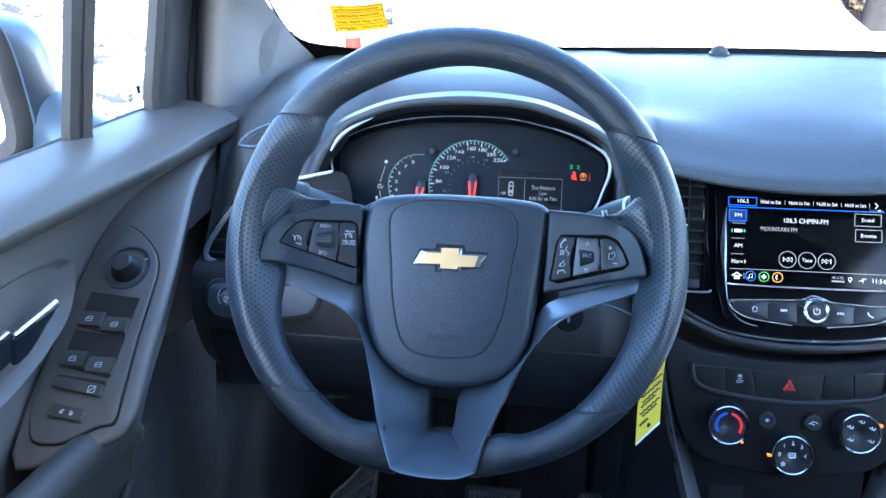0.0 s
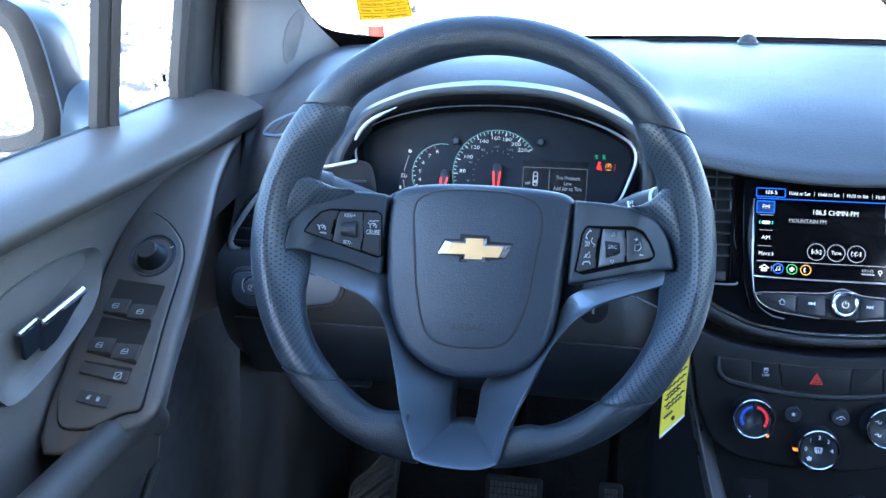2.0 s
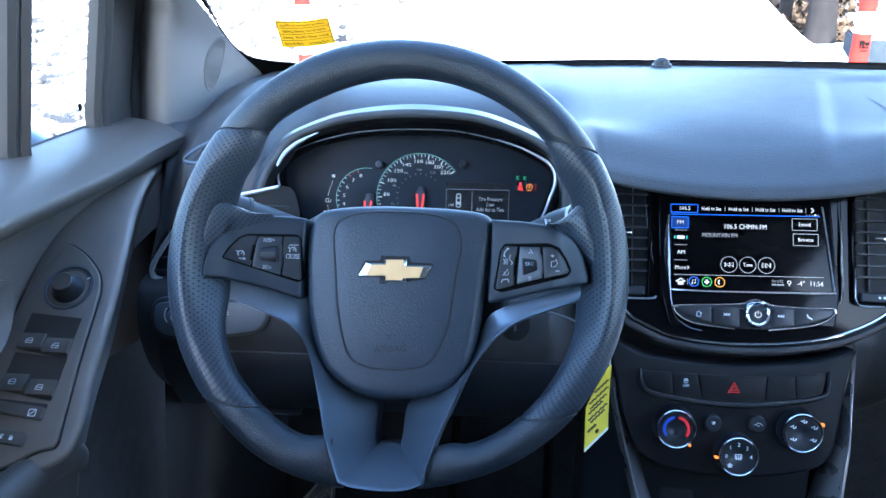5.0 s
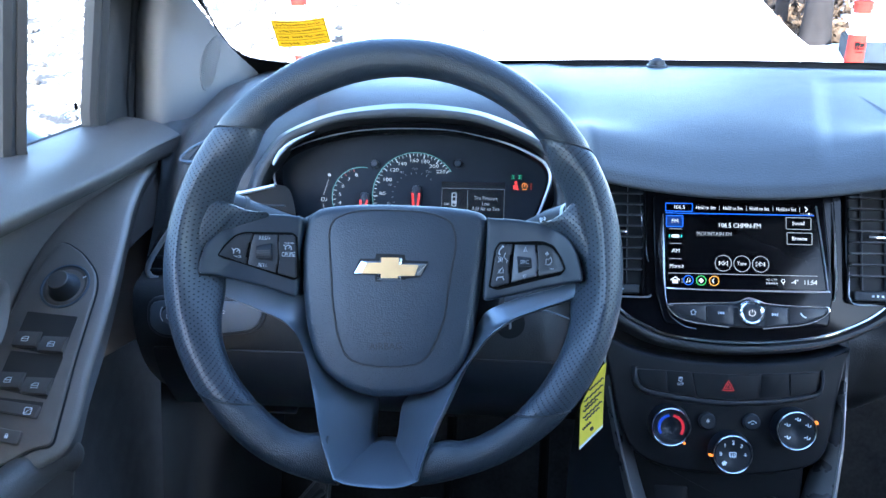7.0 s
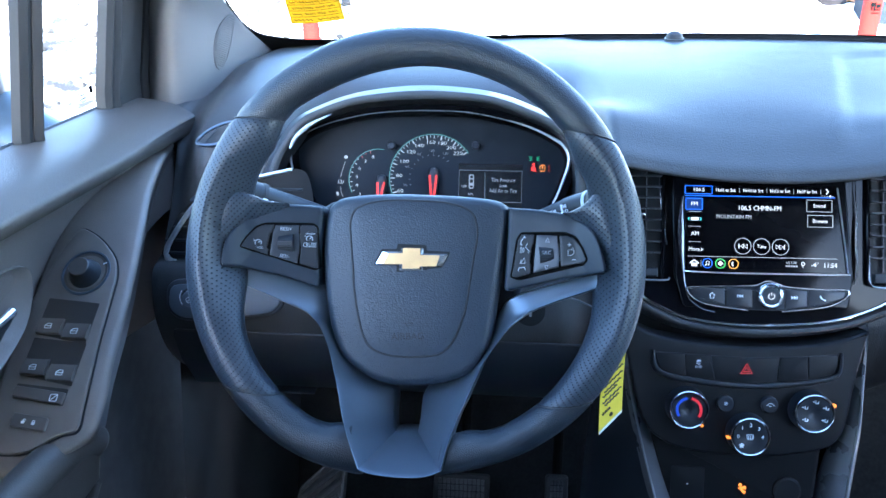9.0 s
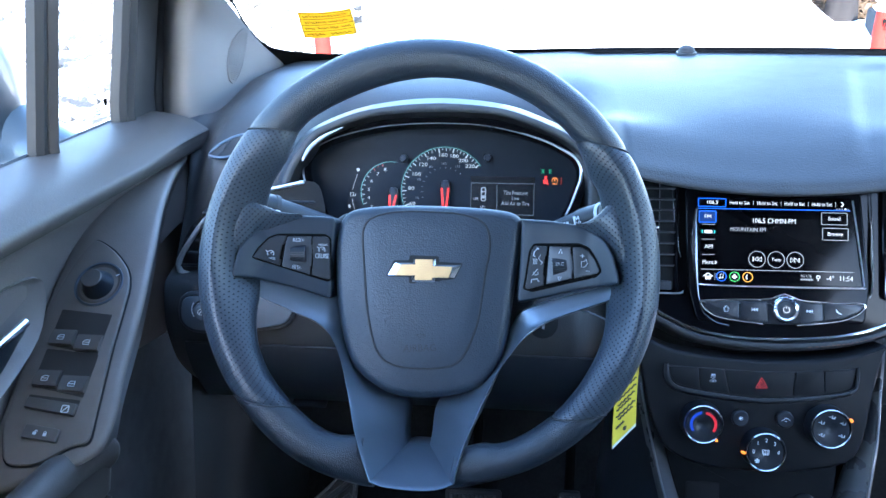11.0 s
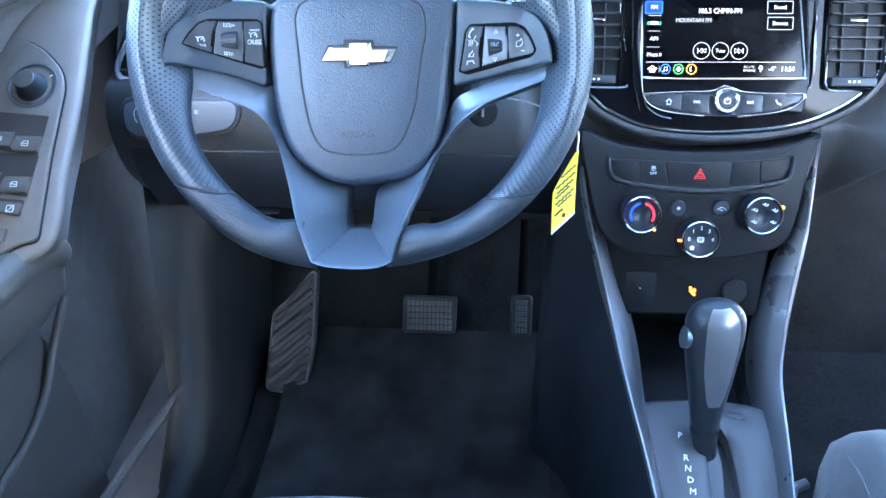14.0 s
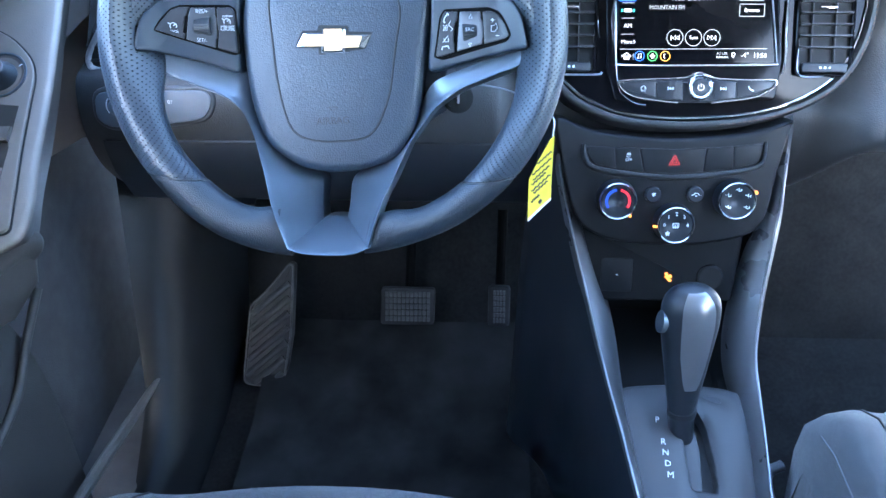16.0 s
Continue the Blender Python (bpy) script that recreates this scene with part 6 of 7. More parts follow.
part("edge_frame", loft(rows, close_u=True), EDGEG, mir, "dull grey edge frame", at_world=True, smooth=50)
rows = [[mc + (p - mc) * k + Vector((.02 * d * 8, d, -.1 * d)) for p in mo] for k, d in ((1.02, .02), (1.0, .06), (.90, .10), (.70, .13), (.35, .15))]
part("housing", loft(rows, close_u=True, caps=True), PAINT, mir, "dark blue painted housing", at_world=True, smooth=60)
MIRROR = shader("mirror_silver", (0.9, 0.9, 0.9), 0.01, metal=1.0, spread=0.01, scale=4)
part("mirror_glass", loft([[mc + (p - mc) * .79 + Vector((0, .006, 0)) for p in mo], [mc + Vector((0, .004, 0)) + (p - mc) * .02 for p in mo]], close_u=True, caps=True), MIRROR, mir, "mirror glass", at_world=True, smooth=60)
rows = []
for t in [i / 8 for i in range(9)]:
    c = Vector((-.60 + .165 * t, 1.03 - .06 * t, .69 - .03 * t))
    rows.append([c + Vector((0, .055 * math.cos(a) * (1 - .2 * t), (.028 + .03 * (1 - t)) * math.sin(a))) for a in [2 * math.pi * i / 20 for i in range(20)]])
part("foot", loft(rows, close_u=True, caps=True), PAINT, mir, "dark blue mirror foot", at_world=True, smooth=60)

# ---- left end of the dashboard ----
lv = thing("air_vent", Matrix.Translation((-.26, .93, .60)), "black side air vent with a chrome outline", "air vent")
vo = [(-.342, .562), (-.338, .578), (-.300, .633), (-.225, .667), (-.165, .680), (-.150, .660), (-.155, .60), (-.20, .562), (-.30, .553), (-.334, .554)]
vline = spline([(x, .914 - (z - .6) * .02, z) for x, z in vo], 4, True)
VCH = shader("bright_satin_chrome", (0.6, 0.62, 0.65), 0.3, metal=0.6, spread=0.04, scale=30)
rim_path = spline([(x, .912 - (z - .6) * .02, z) for x, z in ((-.285, .5555), (-.318, .5560), (-.334, .5600), (-.3362, .5700), (-.3282, .5859), (-.2997, .6233), (-.2760, .6460), (-.2500, .6580), (-.2244, .6665), (-.195, .6735), (-.1700, .6796))], 5)
part("chrome_outline", tube(rim_path, lambda t: .0042 - .0022 * t, 8), VCH, lv, "chrome outline", at_world=True)
vc = Vector((-.24, .914, .61))
part("cavity", loft([[p for p in vline], [vc + (p - vc) * .9 + Vector((0, .012, 0)) for p in vline], [vc + (p - vc) * .1 + Vector((0, .015, 0)) for p in vline]], close_u=True, caps=True), RUBBER, lv, at_world=True)
for i in range(6):
    z = .568 + i * .017
    x0 = -.335 + max(0, (z - .585)) * .75
    part("slat", box(x0, .911, z, -.16, .925, z + .003, .0008, 1), HARD, lv, at_world=True)
dv = thing("demister_vent", Matrix.Translation((-.275, .96, .70)), "small dark triangular demister vent in the dash end", "air vent")
dl = spline([(-.298, .960, .6925), (-.289, .961, .702), (-.278, .962, .709), (-.258, .960, .7175), (-.238, .955, .7205), (-.225, .951, .717), (-.248, .946, .703), (-.275, .948, .694)], 4, True)
dcn = Vector((-.262, .954, .7065))
part("rim", tube(dl, .0020, 8, closed=True), SATIN, dv, at_world=True)
part("cavity", loft([[p for p in dl], [dcn + (p - dcn) * .1 for p in dl]], close_u=True, caps=True), RUBBER, dv, at_world=True)
for i in range(3):
    part("fin", tube([(-.283 + i * .017, .950, .696 + i * .004), (-.268 + i * .017, .956, .7125 + i * .002)], .0010, 6), HARD, dv, at_world=True)

# light switch
LF = frame_at(-.255, .872, .528, 12)
ls = thing("light_switch_panel", LF, "grey headlamp switch panel with silver lower edge", "light switch")
lo = [(-.066, .002), (-.060, .018), (-.03, .0215), (.030, .0222), (.0590, .0224), (.0680, .0165), (.0685, .0065), (.0622, -.0052), (.0500, -.0115), (.0157, -.0166), (-.02, -.0200), (-.05, -.0205), (-.064, -.012)]
lline = [(p.x, p.y) for p in spline([(x, y, 0) for x, y in lo], 4, True)]
LSP = shader("light_switch_grey", (0.105, 0.125, 0.150), 0.34, spread=0.06, scale=30, grain=0.15, grain_size=1200)
part("bezel", plate(scaled(lline[::-1], -.0048), -.02, .0018, .003), HOODM, ls, "moulded bezel round the switch panel", smooth=50)
part("gap", plate(scaled(lline[::-1], -.0010), -.02, .0022), RUBBER, ls, "dark gap round the panel")
part("panel", plate(lline[::-1], -.02, .0042, .0015), LSP, ls, "pale grey switch face", smooth=40)
dial_ = part("rotary_dial", lathe([(.0001, .0120), (.0080, .0118), (.0098, .0105), (.0102, .004)], 36, (-.0385, .0040)), LSP, ls, "round headlamp dial")
part("dial_gap", lathe([(.0102, .0048), (.0122, .0048), (.0126, .0040)], 36, (-.0385, .0040)), RUBBER, dial_, "dark gap round the dial")
part("dial_print", joined(stroke(arc(-.0385, .0040, .0034, 60, 300, 14), .0006, .0120), stroke([(-.0410, .0015), (-.0360, .0065)], .0007, .0120)), WHITEP, dial_, "white dial symbol", smooth=0)
part("dial_arc", stroke(arc(-.0385, .0040, .0140, 140, 215, 16), .0011, .0044), WHITEP, ls, "white arc beside the dial", smooth=0)
for x, y in ((.004, .0175), (.013, .0150), (.0215, .0095)):
    part("print", joined(stroke(arc(x, y, .0021, 90, 270, 8), .0005, .0044), stroke([(x, y - .0021), (x, y + .0021)], .0005, .0044), stroke([(x + .001, y + .0012), (x + .0033, y + .0012)], .0005, .0044), stroke([(x + .001, y - .0012), (x + .0033, y - .0012)], .0005, .0044)), WHITEP, ls, smooth=0)

# knee panel below the wheel
rows = []
for i in range(31):
    x = -.325 + .53 * i / 30
    rows.append([(x, .873, .486), (x, .871, .478), (x, .880, .44), (x, .91, .385), (x, .97, .345), (x, 1.08, .32)])
knee = thing("knee_panel", Matrix.Translation((-.06, .9, .33)), "dark lower dashboard panel below the steering wheel", "knee panel")
part("panel", thicken(loft(rows), -.006), HARD, knee, at_world=True, smooth=50)
part("seam", tube([(-.32, .871, .487), (.2, .871, .487)], .0016, 6), RUBBER, knee, at_world=True)
part("finger_slot", box(-.215, .908, .3742, -.170, .925, .3768, .001), HARD, knee, "small moulded finger slot", at_world=True)

# ---- climate panel ----
HF = frame_at(.345, .815, .445, 22)
cp = thing("climate_panel", HF, "matt black climate panel with three chrome-ringed knobs", "climate control")
co_ = [(-.141, .094), (-.134, .045), (-.1240, .0040), (-.1125, -.0214), (-.098, -.0335), (-.080, -.0412), (-.0487, -.0462), (-.0031, -.0474), (.0319, -.0450), (.0709, -.0364), (.0880, -.0240), (.0955, -.0040), (.1015, .0355), (.110, .0801), (.112, .094), (.07, .080), (-.014, .0725), (-.10, .080)]
part("panel", plate([(p.x, p.y) for p in spline([(x, y, 0) for x, y in co_], 3, True)][::-1], -.05, .0, .004), MATT, cp, smooth=40)
tray = [(-.1085, .0640), (-.1061, .0530), (-.0994, .0443), (-.0829, .0402), (-.0441, .0354), (-.0107, .0338), (.0210, .0362), (.0535, .0402), (.0790, .0470), (.0825, .0577), (.0832, .0690), (.05, .0650), (.0233, .0632), (-.0106, .0612), (-.0474, .0622), (-.08, .0632)]
part("tray", plate(tray[::-1], -.002, .0008), RUBBER, cp)
LIPM = shader("tray_lip_grey", (0.040, 0.043, 0.047), 0.42, metal=0.2, spread=0.1, scale=30)
lip_in = spline([(-.1090, .0660, .001), (-.1072, .0530, .001), (-.1002, .0437, .001), (-.0832, .0395, .001), (-.0441, .0347, .001), (-.0107, .0331, .001), (.0213, .0355, .001), (.0540, .0395, .001), (.0800, .0464, .001), (.0838, .0577, .001), (.0842, .070, .001)], 4)
lip_out = spline([(-.1128, .0660, .0), (-.1128, .0520, .0), (-.1050, .0395, .0), (-.0830, .0322, .0), (-.0435, .0278, .0), (-.0083, .0268, .0), (.0275, .0292, .0), (.0569, .0338, .0), (.0815, .0410, .0), (.0876, .0555, .0), (.0868, .070, .0)], 4)
part("tray_lip", loft([[a, a + Vector((0, 0, .0045)), a.lerp(b, .35) + Vector((0, 0, .0052)), a.lerp(b, .75) + Vector((0, 0, .0030)), b] for a, b in zip(lip_in, lip_out)]), LIPM, cp, "grey moulded lip under the button row", smooth=60)
# five buttons: blank, traction, hazard, blank, blank; the middle one splays downwards
BUT = (((-.1080, .0630), (-.1058, .0532), (-.0992, .0450), (-.0829, .0409), (-.0752, .0399), (-.0775, .0628)), ((-.0763, .0627), (-.0740, .0398), (-.0448, .0362), (-.0505, .0617)), ((-.0492, .0616), (-.0434, .0360), (-.0107, .0344), (.0197, .0368), (.0220, .0625), (-.0106, .0606)), ((.0232, .0626), (.0210, .0370), (.0520, .0406), (.0506, .0646)), ((.0518, .0647), (.0532, .0408), (.0778, .0474), (.0815, .0577), (.0822, .0672)))
for i, o in enumerate(BUT):
    btn = part("panel_button", plate(rounded(list(o), .0012), .0, .0022, .0006), MATT, cp)
    if i == 2:
        RTR = glow("hazard_red", (0.9, 0.06, 0.07), 0.35)
        part("hazard_symbol", joined(stroke([(-.0174, .0440), (-.0056, .0443), (-.0115, .0548)], .0010, .0023, closed=True), stroke([(-.0145, .0460), (-.0086, .0462), (-.0115, .0512)], .0009, .0023, closed=True)), RTR, btn, "red hazard triangle", smooth=0)
    if i == 1:
        part("symbol", joined(stroke([(-.0636, .0562), (-.0596, .0562)], .0012, .0023), stroke([(-.0640, .0546), (-.0592, .0546)], .0008, .0023), stroke([(-.0640, .0530), (-.0618, .0518), (-.0598, .0530)], .0006, .0023)), WHITEP, btn, smooth=0)
        writing("symbol_text", "OFF", -.0616, .0490, .0024, .0042, WHITEP, btn)
AMB = glow("amber_marker", (1.0, 0.25, 0.03), 1.0)
BLUEP = glow("cold_blue", (0.03, 0.09, 0.7), 0.35)
REDP = glow("warm_red", (0.75, 0.03, 0.05), 0.4)


def climate_knob(x, y, label):
    k = part("climate_knob", lathe([(.0001, .0152), (.0030, .0154), (.0055, .0164), (.0075, .0174), (.0175, .0178), (.0182, .0185)], 48, (x, y)), KEY, cp, label)
    part("chrome_ring", lathe([(.0182, .0170), (.0189, .0184), (.0196, .0190), (.0202, .0184), (.0205, .0170)], 52, (x, y)), CHROME, k, "bright chrome ring")
    part("skirt", lathe([(.0205, .0172), (.0212, .0150), (.0222, .0)], 52, (x, y)), KEY, k)
    return k


k1 = climate_knob(-.073, .0055, "temperature knob")
part("cold_arc", stroke(arc(-.073, .0055, .0125, 100, 215, 20), .0028, .0178), BLUEP, k1, "blue cold arc")
part("warm_arc", stroke(arc(-.073, .0055, .0125, 80, -35, 20), .0028, .0178), REDP, k1, "red warm arc")
part("marker", plate(rect(-.0600, -.0126, -.0574, -.0098, .001), .012, .0172), AMB, k1, "amber marker")
k2 = climate_knob(-.0085, -.0205, "fan speed knob")
for s, a in (("0", 180), ("1", 133), ("2", 90), ("3", 47), ("4", 0)):
    writing("number", s, -.0085 + .0125 * math.cos(radians(a)), -.0205 + .0125 * math.sin(radians(a)), .0180, .0058, WHITEP, k2)
part("symbol", joined(stroke(rect(-.0118, -.0228, -.0052, -.0185, .0006, 2), .0006, .0167, closed=True), *[stroke([(-.0105 + i * .002, -.0243), (-.0105 + i * .002, -.0195)], .0006, .0168) for i in range(3)]), WHITEP, k2, smooth=0)
part("fan_symbol", joined(*[stroke([(-.0172, -.0300), (-.0172 + .0026 * math.cos(radians(a)), -.0300 + .0026 * math.sin(radians(a)))], .0015, .0180) for a in (20, 92, 164, 236, 308)]), WHITEP, k2, smooth=0)
part("marker", plate(rect(-.0325, -.0238, -.0283, -.0218, .0008), .012, .0172), AMB, k2, "amber marker")
k3 = climate_knob(.0555, .0075, "air flow knob")
for a in (90, 150, 30, 215, -35):
    cx, cy = .0555 + .0122 * math.cos(radians(a)), .0075 + .0122 * math.sin(radians(a))
    part("symbol", joined(stroke([(cx - .0025, cy + .0005), (cx - .0005, cy + .0005)], .0007, .0180), stroke([(cx + .0005, cy + .002), (cx + .0005, cy - .0012), (cx + .0028, cy - .0012), (cx + .0034, cy + .0010)], .0008, .0180)), WHITEP, k3, smooth=0)
part("marker", plate(rect(.0748, .0150, .0772, .0182, .0008), .012, .0172), AMB, k3, "amber marker")
for x, y, s in ((-.0325, .0105, 0), (.0135, .0115, 1)):
    b = part("round_button", lathe([(.0001, .0065), (.0075, .0065), (.0088, .0055), (.0092, .0)], 32, (x, y)), KEY, cp)
    if s == 0:
        g = joined(*[stroke([(x - .0022 * math.cos(radians(a)), y + .001 - .0022 * math.sin(radians(a))), (x + .0022 * math.cos(radians(a)), y + .001 + .0022 * math.sin(radians(a)))], .0007, .0065) for a in (90, 30, 150)])
    else:
        g = joined(stroke([(x - .0045, y - .0003), (x - .0022, y + .0005), (x - .001, y + .0020), (x + .002, y + .0020), (x + .0035, y + .0004), (x + .0045, y - .0003)], .0006, .0065), stroke([(x - .0012, y - .001), (x + .0012, y - .001)], .0007, .0065))
    part("symbol", g, WHITEP, b, smooth=0)

# blacker than the other console plastics so that the recess stays dark
BINM = shader("recess_black_moulding", (0.0055, 0.006, 0.0065), 0.7, spec=0.15, spread=0.15, scale=40, grain=0.2, grain_size=900)
# lower socket panel
sp_ = thing("socket_panel", HF, "dark socket panel with a lit amber warning symbol", "socket panel")
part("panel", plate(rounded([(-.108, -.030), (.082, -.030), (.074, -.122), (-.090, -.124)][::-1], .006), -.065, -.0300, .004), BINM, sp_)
part("socket", plate(rect(-.0806, -.1115, -.0437, -.0706, .004), -.032, -.0288, .0015), MATT, sp_, "square socket cover")
part("socket_mark", stroke([(-.0632, -.0907), (-.0612, -.0907)], .0010, -.0286), WHITEP, sp_, smooth=0)
part("lighter_cap", lathe([(.0001, -.0255), (.0125, -.0255), (.0148, -.0270), (.0152, -.0305)], 36, (.0462, -.0919)), MATT, sp_, "round lighter cap")
part("belt_symbol", joined(lathe([(.0001, -.0287), (.0018, -.0287), (.0018, -.0305)], 12, (-.0042, -.0890)), stroke([(-.0042, -.0912), (-.0012, -.0962), (.0014, -.0975)], .0028, -.0296, .001), stroke([(-.0062, -.0930), (-.0015, -.0914)], .0010, -.0296, .001), lathe([(.0001, -.0287), (.0019, -.0287), (.0019, -.0305)], 10, (.0004, -.0918))), AMB, sp_, "lit amber symbol", smooth=0)

# ---- centre console ----
con = thing("centre_console", Matrix.Translation((.35, .65, -.07)), "black centre console with silver side rails", "centre console")
RL = spline([(.197, .868, .535), (.2035, .850, .515), (.213, .838, .468), (.2215, .829, .432), (.234, .815, .385), (.2475, .795, .340), (.258, .765, .305), (.2665, .735, .282), (.2745, .69, .266), (.2815, .65, .254), (.2885, .60, .240), (.294, .56, .230), (.302, .50, .215), (.31, .42, .20)], 4)
RR = spline([(.459, .868, .54), (.4545, .850, .520), (.456, .838, .472), (.457, .829, .438), (.4535, .815, .392), (.4480, .795, .346), (.4415, .765, .308), (.4370, .735, .284), (.4335, .69, .268), (.4305, .65, .256), (.4255, .60, .242), (.421, .56, .232), (.414, .50, .217), (.405, .42, .20)], 4)
RAIL = shader("satin_grey_rail", (0.15, 0.155, 0.165), 0.3, metal=0.6, spread=0.08, scale=25, wear=0.2)
for s, R in ((1, RL), (-1, RR)):
    n = len(R)
    rows = []
    for i, p in enumerate(R):
        t = i / (n - 1)
        w_ = .004 + .021 * math.exp(-((t - .42) / .20) ** 2) + .004 * t
        rows.append([p + Vector((-s * .003, 0, -.02)), p + Vector((-s * .003, -.0015, -.002)), p + Vector((0, -.002, .001)), p + Vector((s * w_ * .5, .002, -.001 - w_ * .15)), p + Vector((s * w_, .010, -.006 - w_ * .5)), p + Vector((s * (w_ + .002), .018, -.03 - w_ * .5))])
    part("side_rail", loft(rows[6:]), RAIL, con, "satin silver side rail", at_world=True, smooth=50)
    part("rail_chrome", tube([p + Vector((-s * .0015, -.003, .001)) for p in R[7:]], .0013, 8), SILVER, con, "bright rail edge", at_world=True)
    rows = []
    for i, p in enumerate(R):
        fl_ = FLOOR + .02
        rows.append([p + Vector((-s * .002, .0, -.004)), p + Vector((-s * .012, .010, -.03)), Vector((p.x - s * .022, p.y + .03, p.z * .6)), Vector((p.x - s * .03, p.y + .05, fl_))])
    part("side_panel", loft(rows), HARD, con, at_world=True, smooth=50)
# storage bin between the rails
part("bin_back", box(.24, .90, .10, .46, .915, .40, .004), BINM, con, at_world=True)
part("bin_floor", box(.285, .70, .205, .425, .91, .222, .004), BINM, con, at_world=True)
for s, R in ((1, RL), (-1, RR)):
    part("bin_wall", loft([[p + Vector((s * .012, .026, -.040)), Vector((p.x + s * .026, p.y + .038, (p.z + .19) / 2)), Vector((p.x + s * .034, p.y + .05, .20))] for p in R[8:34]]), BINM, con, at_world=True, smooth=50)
part("rear_deck", box(.29, .2, .15, .42, .53, .205, .01), HARD, con, at_world=True)
part("tunnel", box(.30, .15, -.09, .41, .85, .16, .03), CARPET, con, at_world=True)

PF = frame_at(.355, .66, .247, 73.7)
sg = thing("shifter_plate", PF, "dark grey gear selector plate with white letters", "gear selector")
po = [(-.078, .045), (-.070, .056), (-.03, .061), (.03, .060), (.062, .054), (.075, .038), (.077, .0), (.071, -.05), (.066, -.11), (.058, -.15), (-.052, -.15), (-.058, -.11), (-.068, -.05), (-.077, .0)]
pline = [(p.x, p.y) for p in spline([(x, y, 0) for x, y in po], 4, True)]
PLATEM = shader("selector_plate_grey", (0.042, 0.043, 0.046), 0.45, spread=0.1, scale=30, grain=0.2, grain_size=1000)
hole = rounded([(-.0085, .028), (-.0065, -.066), (.0215, -.070), (.0215, -.035), (.0185, .005), (.010, .028)], .005, 8)


def resample(line, n):
    p = [Vector(q) for q in line]
    d = [0.0]
    for a, b in zip(p, p[1:] + p[:1]):
        d.append(d[-1] + (b - a).length)
    out = []
    for i in range(n):
        s = d[-1] * i / n
        k = max(j for j in range(len(p)) if d[j] <= s)
        a, b = p[k], p[(k + 1) % len(p)]
        out.append(a.lerp(b, (s - d[k]) / max(1e-9, d[k + 1] - d[k])))
    return out


def by_angle(line, c, n):
    """The outline's points at n even angles about c."""
    rs = resample(line, 800)
    out = []
    for i in range(n):
        a = -math.pi + 2 * math.pi * i / n
        out.append(min(rs, key=lambda q: abs((math.atan2(q.y - c[1], q.x - c[0]) - a + math.pi) % (2 * math.pi) - math.pi)))
    return out


hc = (.0075, -.02)
ha = by_angle(hole, hc, 72)
pa = by_angle(pline, hc, 72)
rows = []
for k, (t, z) in enumerate(((0, -.022), (0, -.001), (.03, .0010), (.30, .0013), (.46, .0011), (.56, .0002), (.66, -.0016), (.78, -.0030), (.92, -.0040), (.98, -.0060), (1.0, -.010), (1.0, -.03))):
    rows.append([(a.x * (1 - t) + b.x * t, a.y * (1 - t) + b.y * t, z) for a, b in zip(ha, pa)])
part("plate", loft(rows, close_u=True), PLATEM, sg, smooth=62)
part("slot_floor", box(-.014, -.08, -.022, .028, .035, -.018), RUBBER, sg)
part("slide", plate(rounded([(-.0075, .02), (-.0058, -.0645), (.006, -.067), (.010, -.02), (.006, .02)], .002), -.02, -.006, .001), PLATEM, sg)
for s, x, y in (("P", -.0335, .0125), ("R", -.0300, -.0135), ("N", -.0290, -.0258), ("D", -.0280, -.0385), ("M", -.0268, -.0512)):
    writing("gear_letter", s, x, y, .0018, .0098, WHITEP, sg, turn=-6)
part("release_cap", plate(rounded([(.022, .044), (.040, .042), (.041, .036), (.024, .0375)], .002), -.006, -.0005, .0006), HARD, sg)
part("front_button", plate(rect(-.040, -.097, -.018, -.082, .002), -.004, .004, .001), GLOSS, sg)
part("button_print", plate(rect(-.034, -.092, -.024, -.087, .001), .004, .0044), WHITEP, sg)

sh = thing("gear_lever", Matrix.Translation((.362, .665, .235)), "black gear lever with satin silver inlay on the selector", "gear lever")
axis = [Vector((.3500, .660, .228)), Vector((.3470, .664, .25)), Vector((.3440, .668, .275)), Vector((.3430, .674, .30)), Vector((.3425, .682, .330)), Vector((.3420, .690, .358)), Vector((.3415, .6955, .384)), Vector((.3405, .699, .404)), Vector((.3400, .700, .4165)), Vector((.3398, .700, .4205))]
wid = [.0125, .0132, .0150, .0185, .0235, .0280, .0305, .0285, .0175, .0020]
dep = [.0125, .0130, .0145, .0175, .0205, .0225, .0230, .0205, .0120, .0020]
ax = spline(axis, 4)
wi = [v.x for v in spline([(a, 0, 0) for a in wid], 4)]
de = [v.x for v in spline([(a, 0, 0) for a in dep], 4)]
N = 28


def knob_row(i, grow, angles):
    p, q = ax[max(0, i - 1)], ax[min(len(ax) - 1, i + 1)]
    t = (q - p).normalized()
    s = Vector((1, 0, 0))
    s = (s - t * s.dot(t)).normalized()
    f = s.cross(t)
    return [ax[i] + s * ((wi[i] + grow) * math.cos(a)) + f * ((de[i] + grow) * math.sin(a)) for a in angles]


full = [2 * math.pi * j / N for j in range(N)]
part("knob", loft([knob_row(i, 0, full) for i in range(len(ax))], close_u=True, caps=True), HARD, sh, at_world=True, smooth=60)
probe = knob_row(20, 0, [math.pi / 2])[0]
sgn = 1 if probe.y < ax[20].y else -1
inlay = []
for i in range(13, len(ax) - 3):
    t = (i - 13) / (len(ax) - 17)
    h_ = .30 + .28 * min(1.0, t * 4) ** .5
    inlay.append(knob_row(i, .0012, [sgn * (math.pi / 2 + h_ * (k / 8 * 2 - 1) - .15) for k in range(9)]))
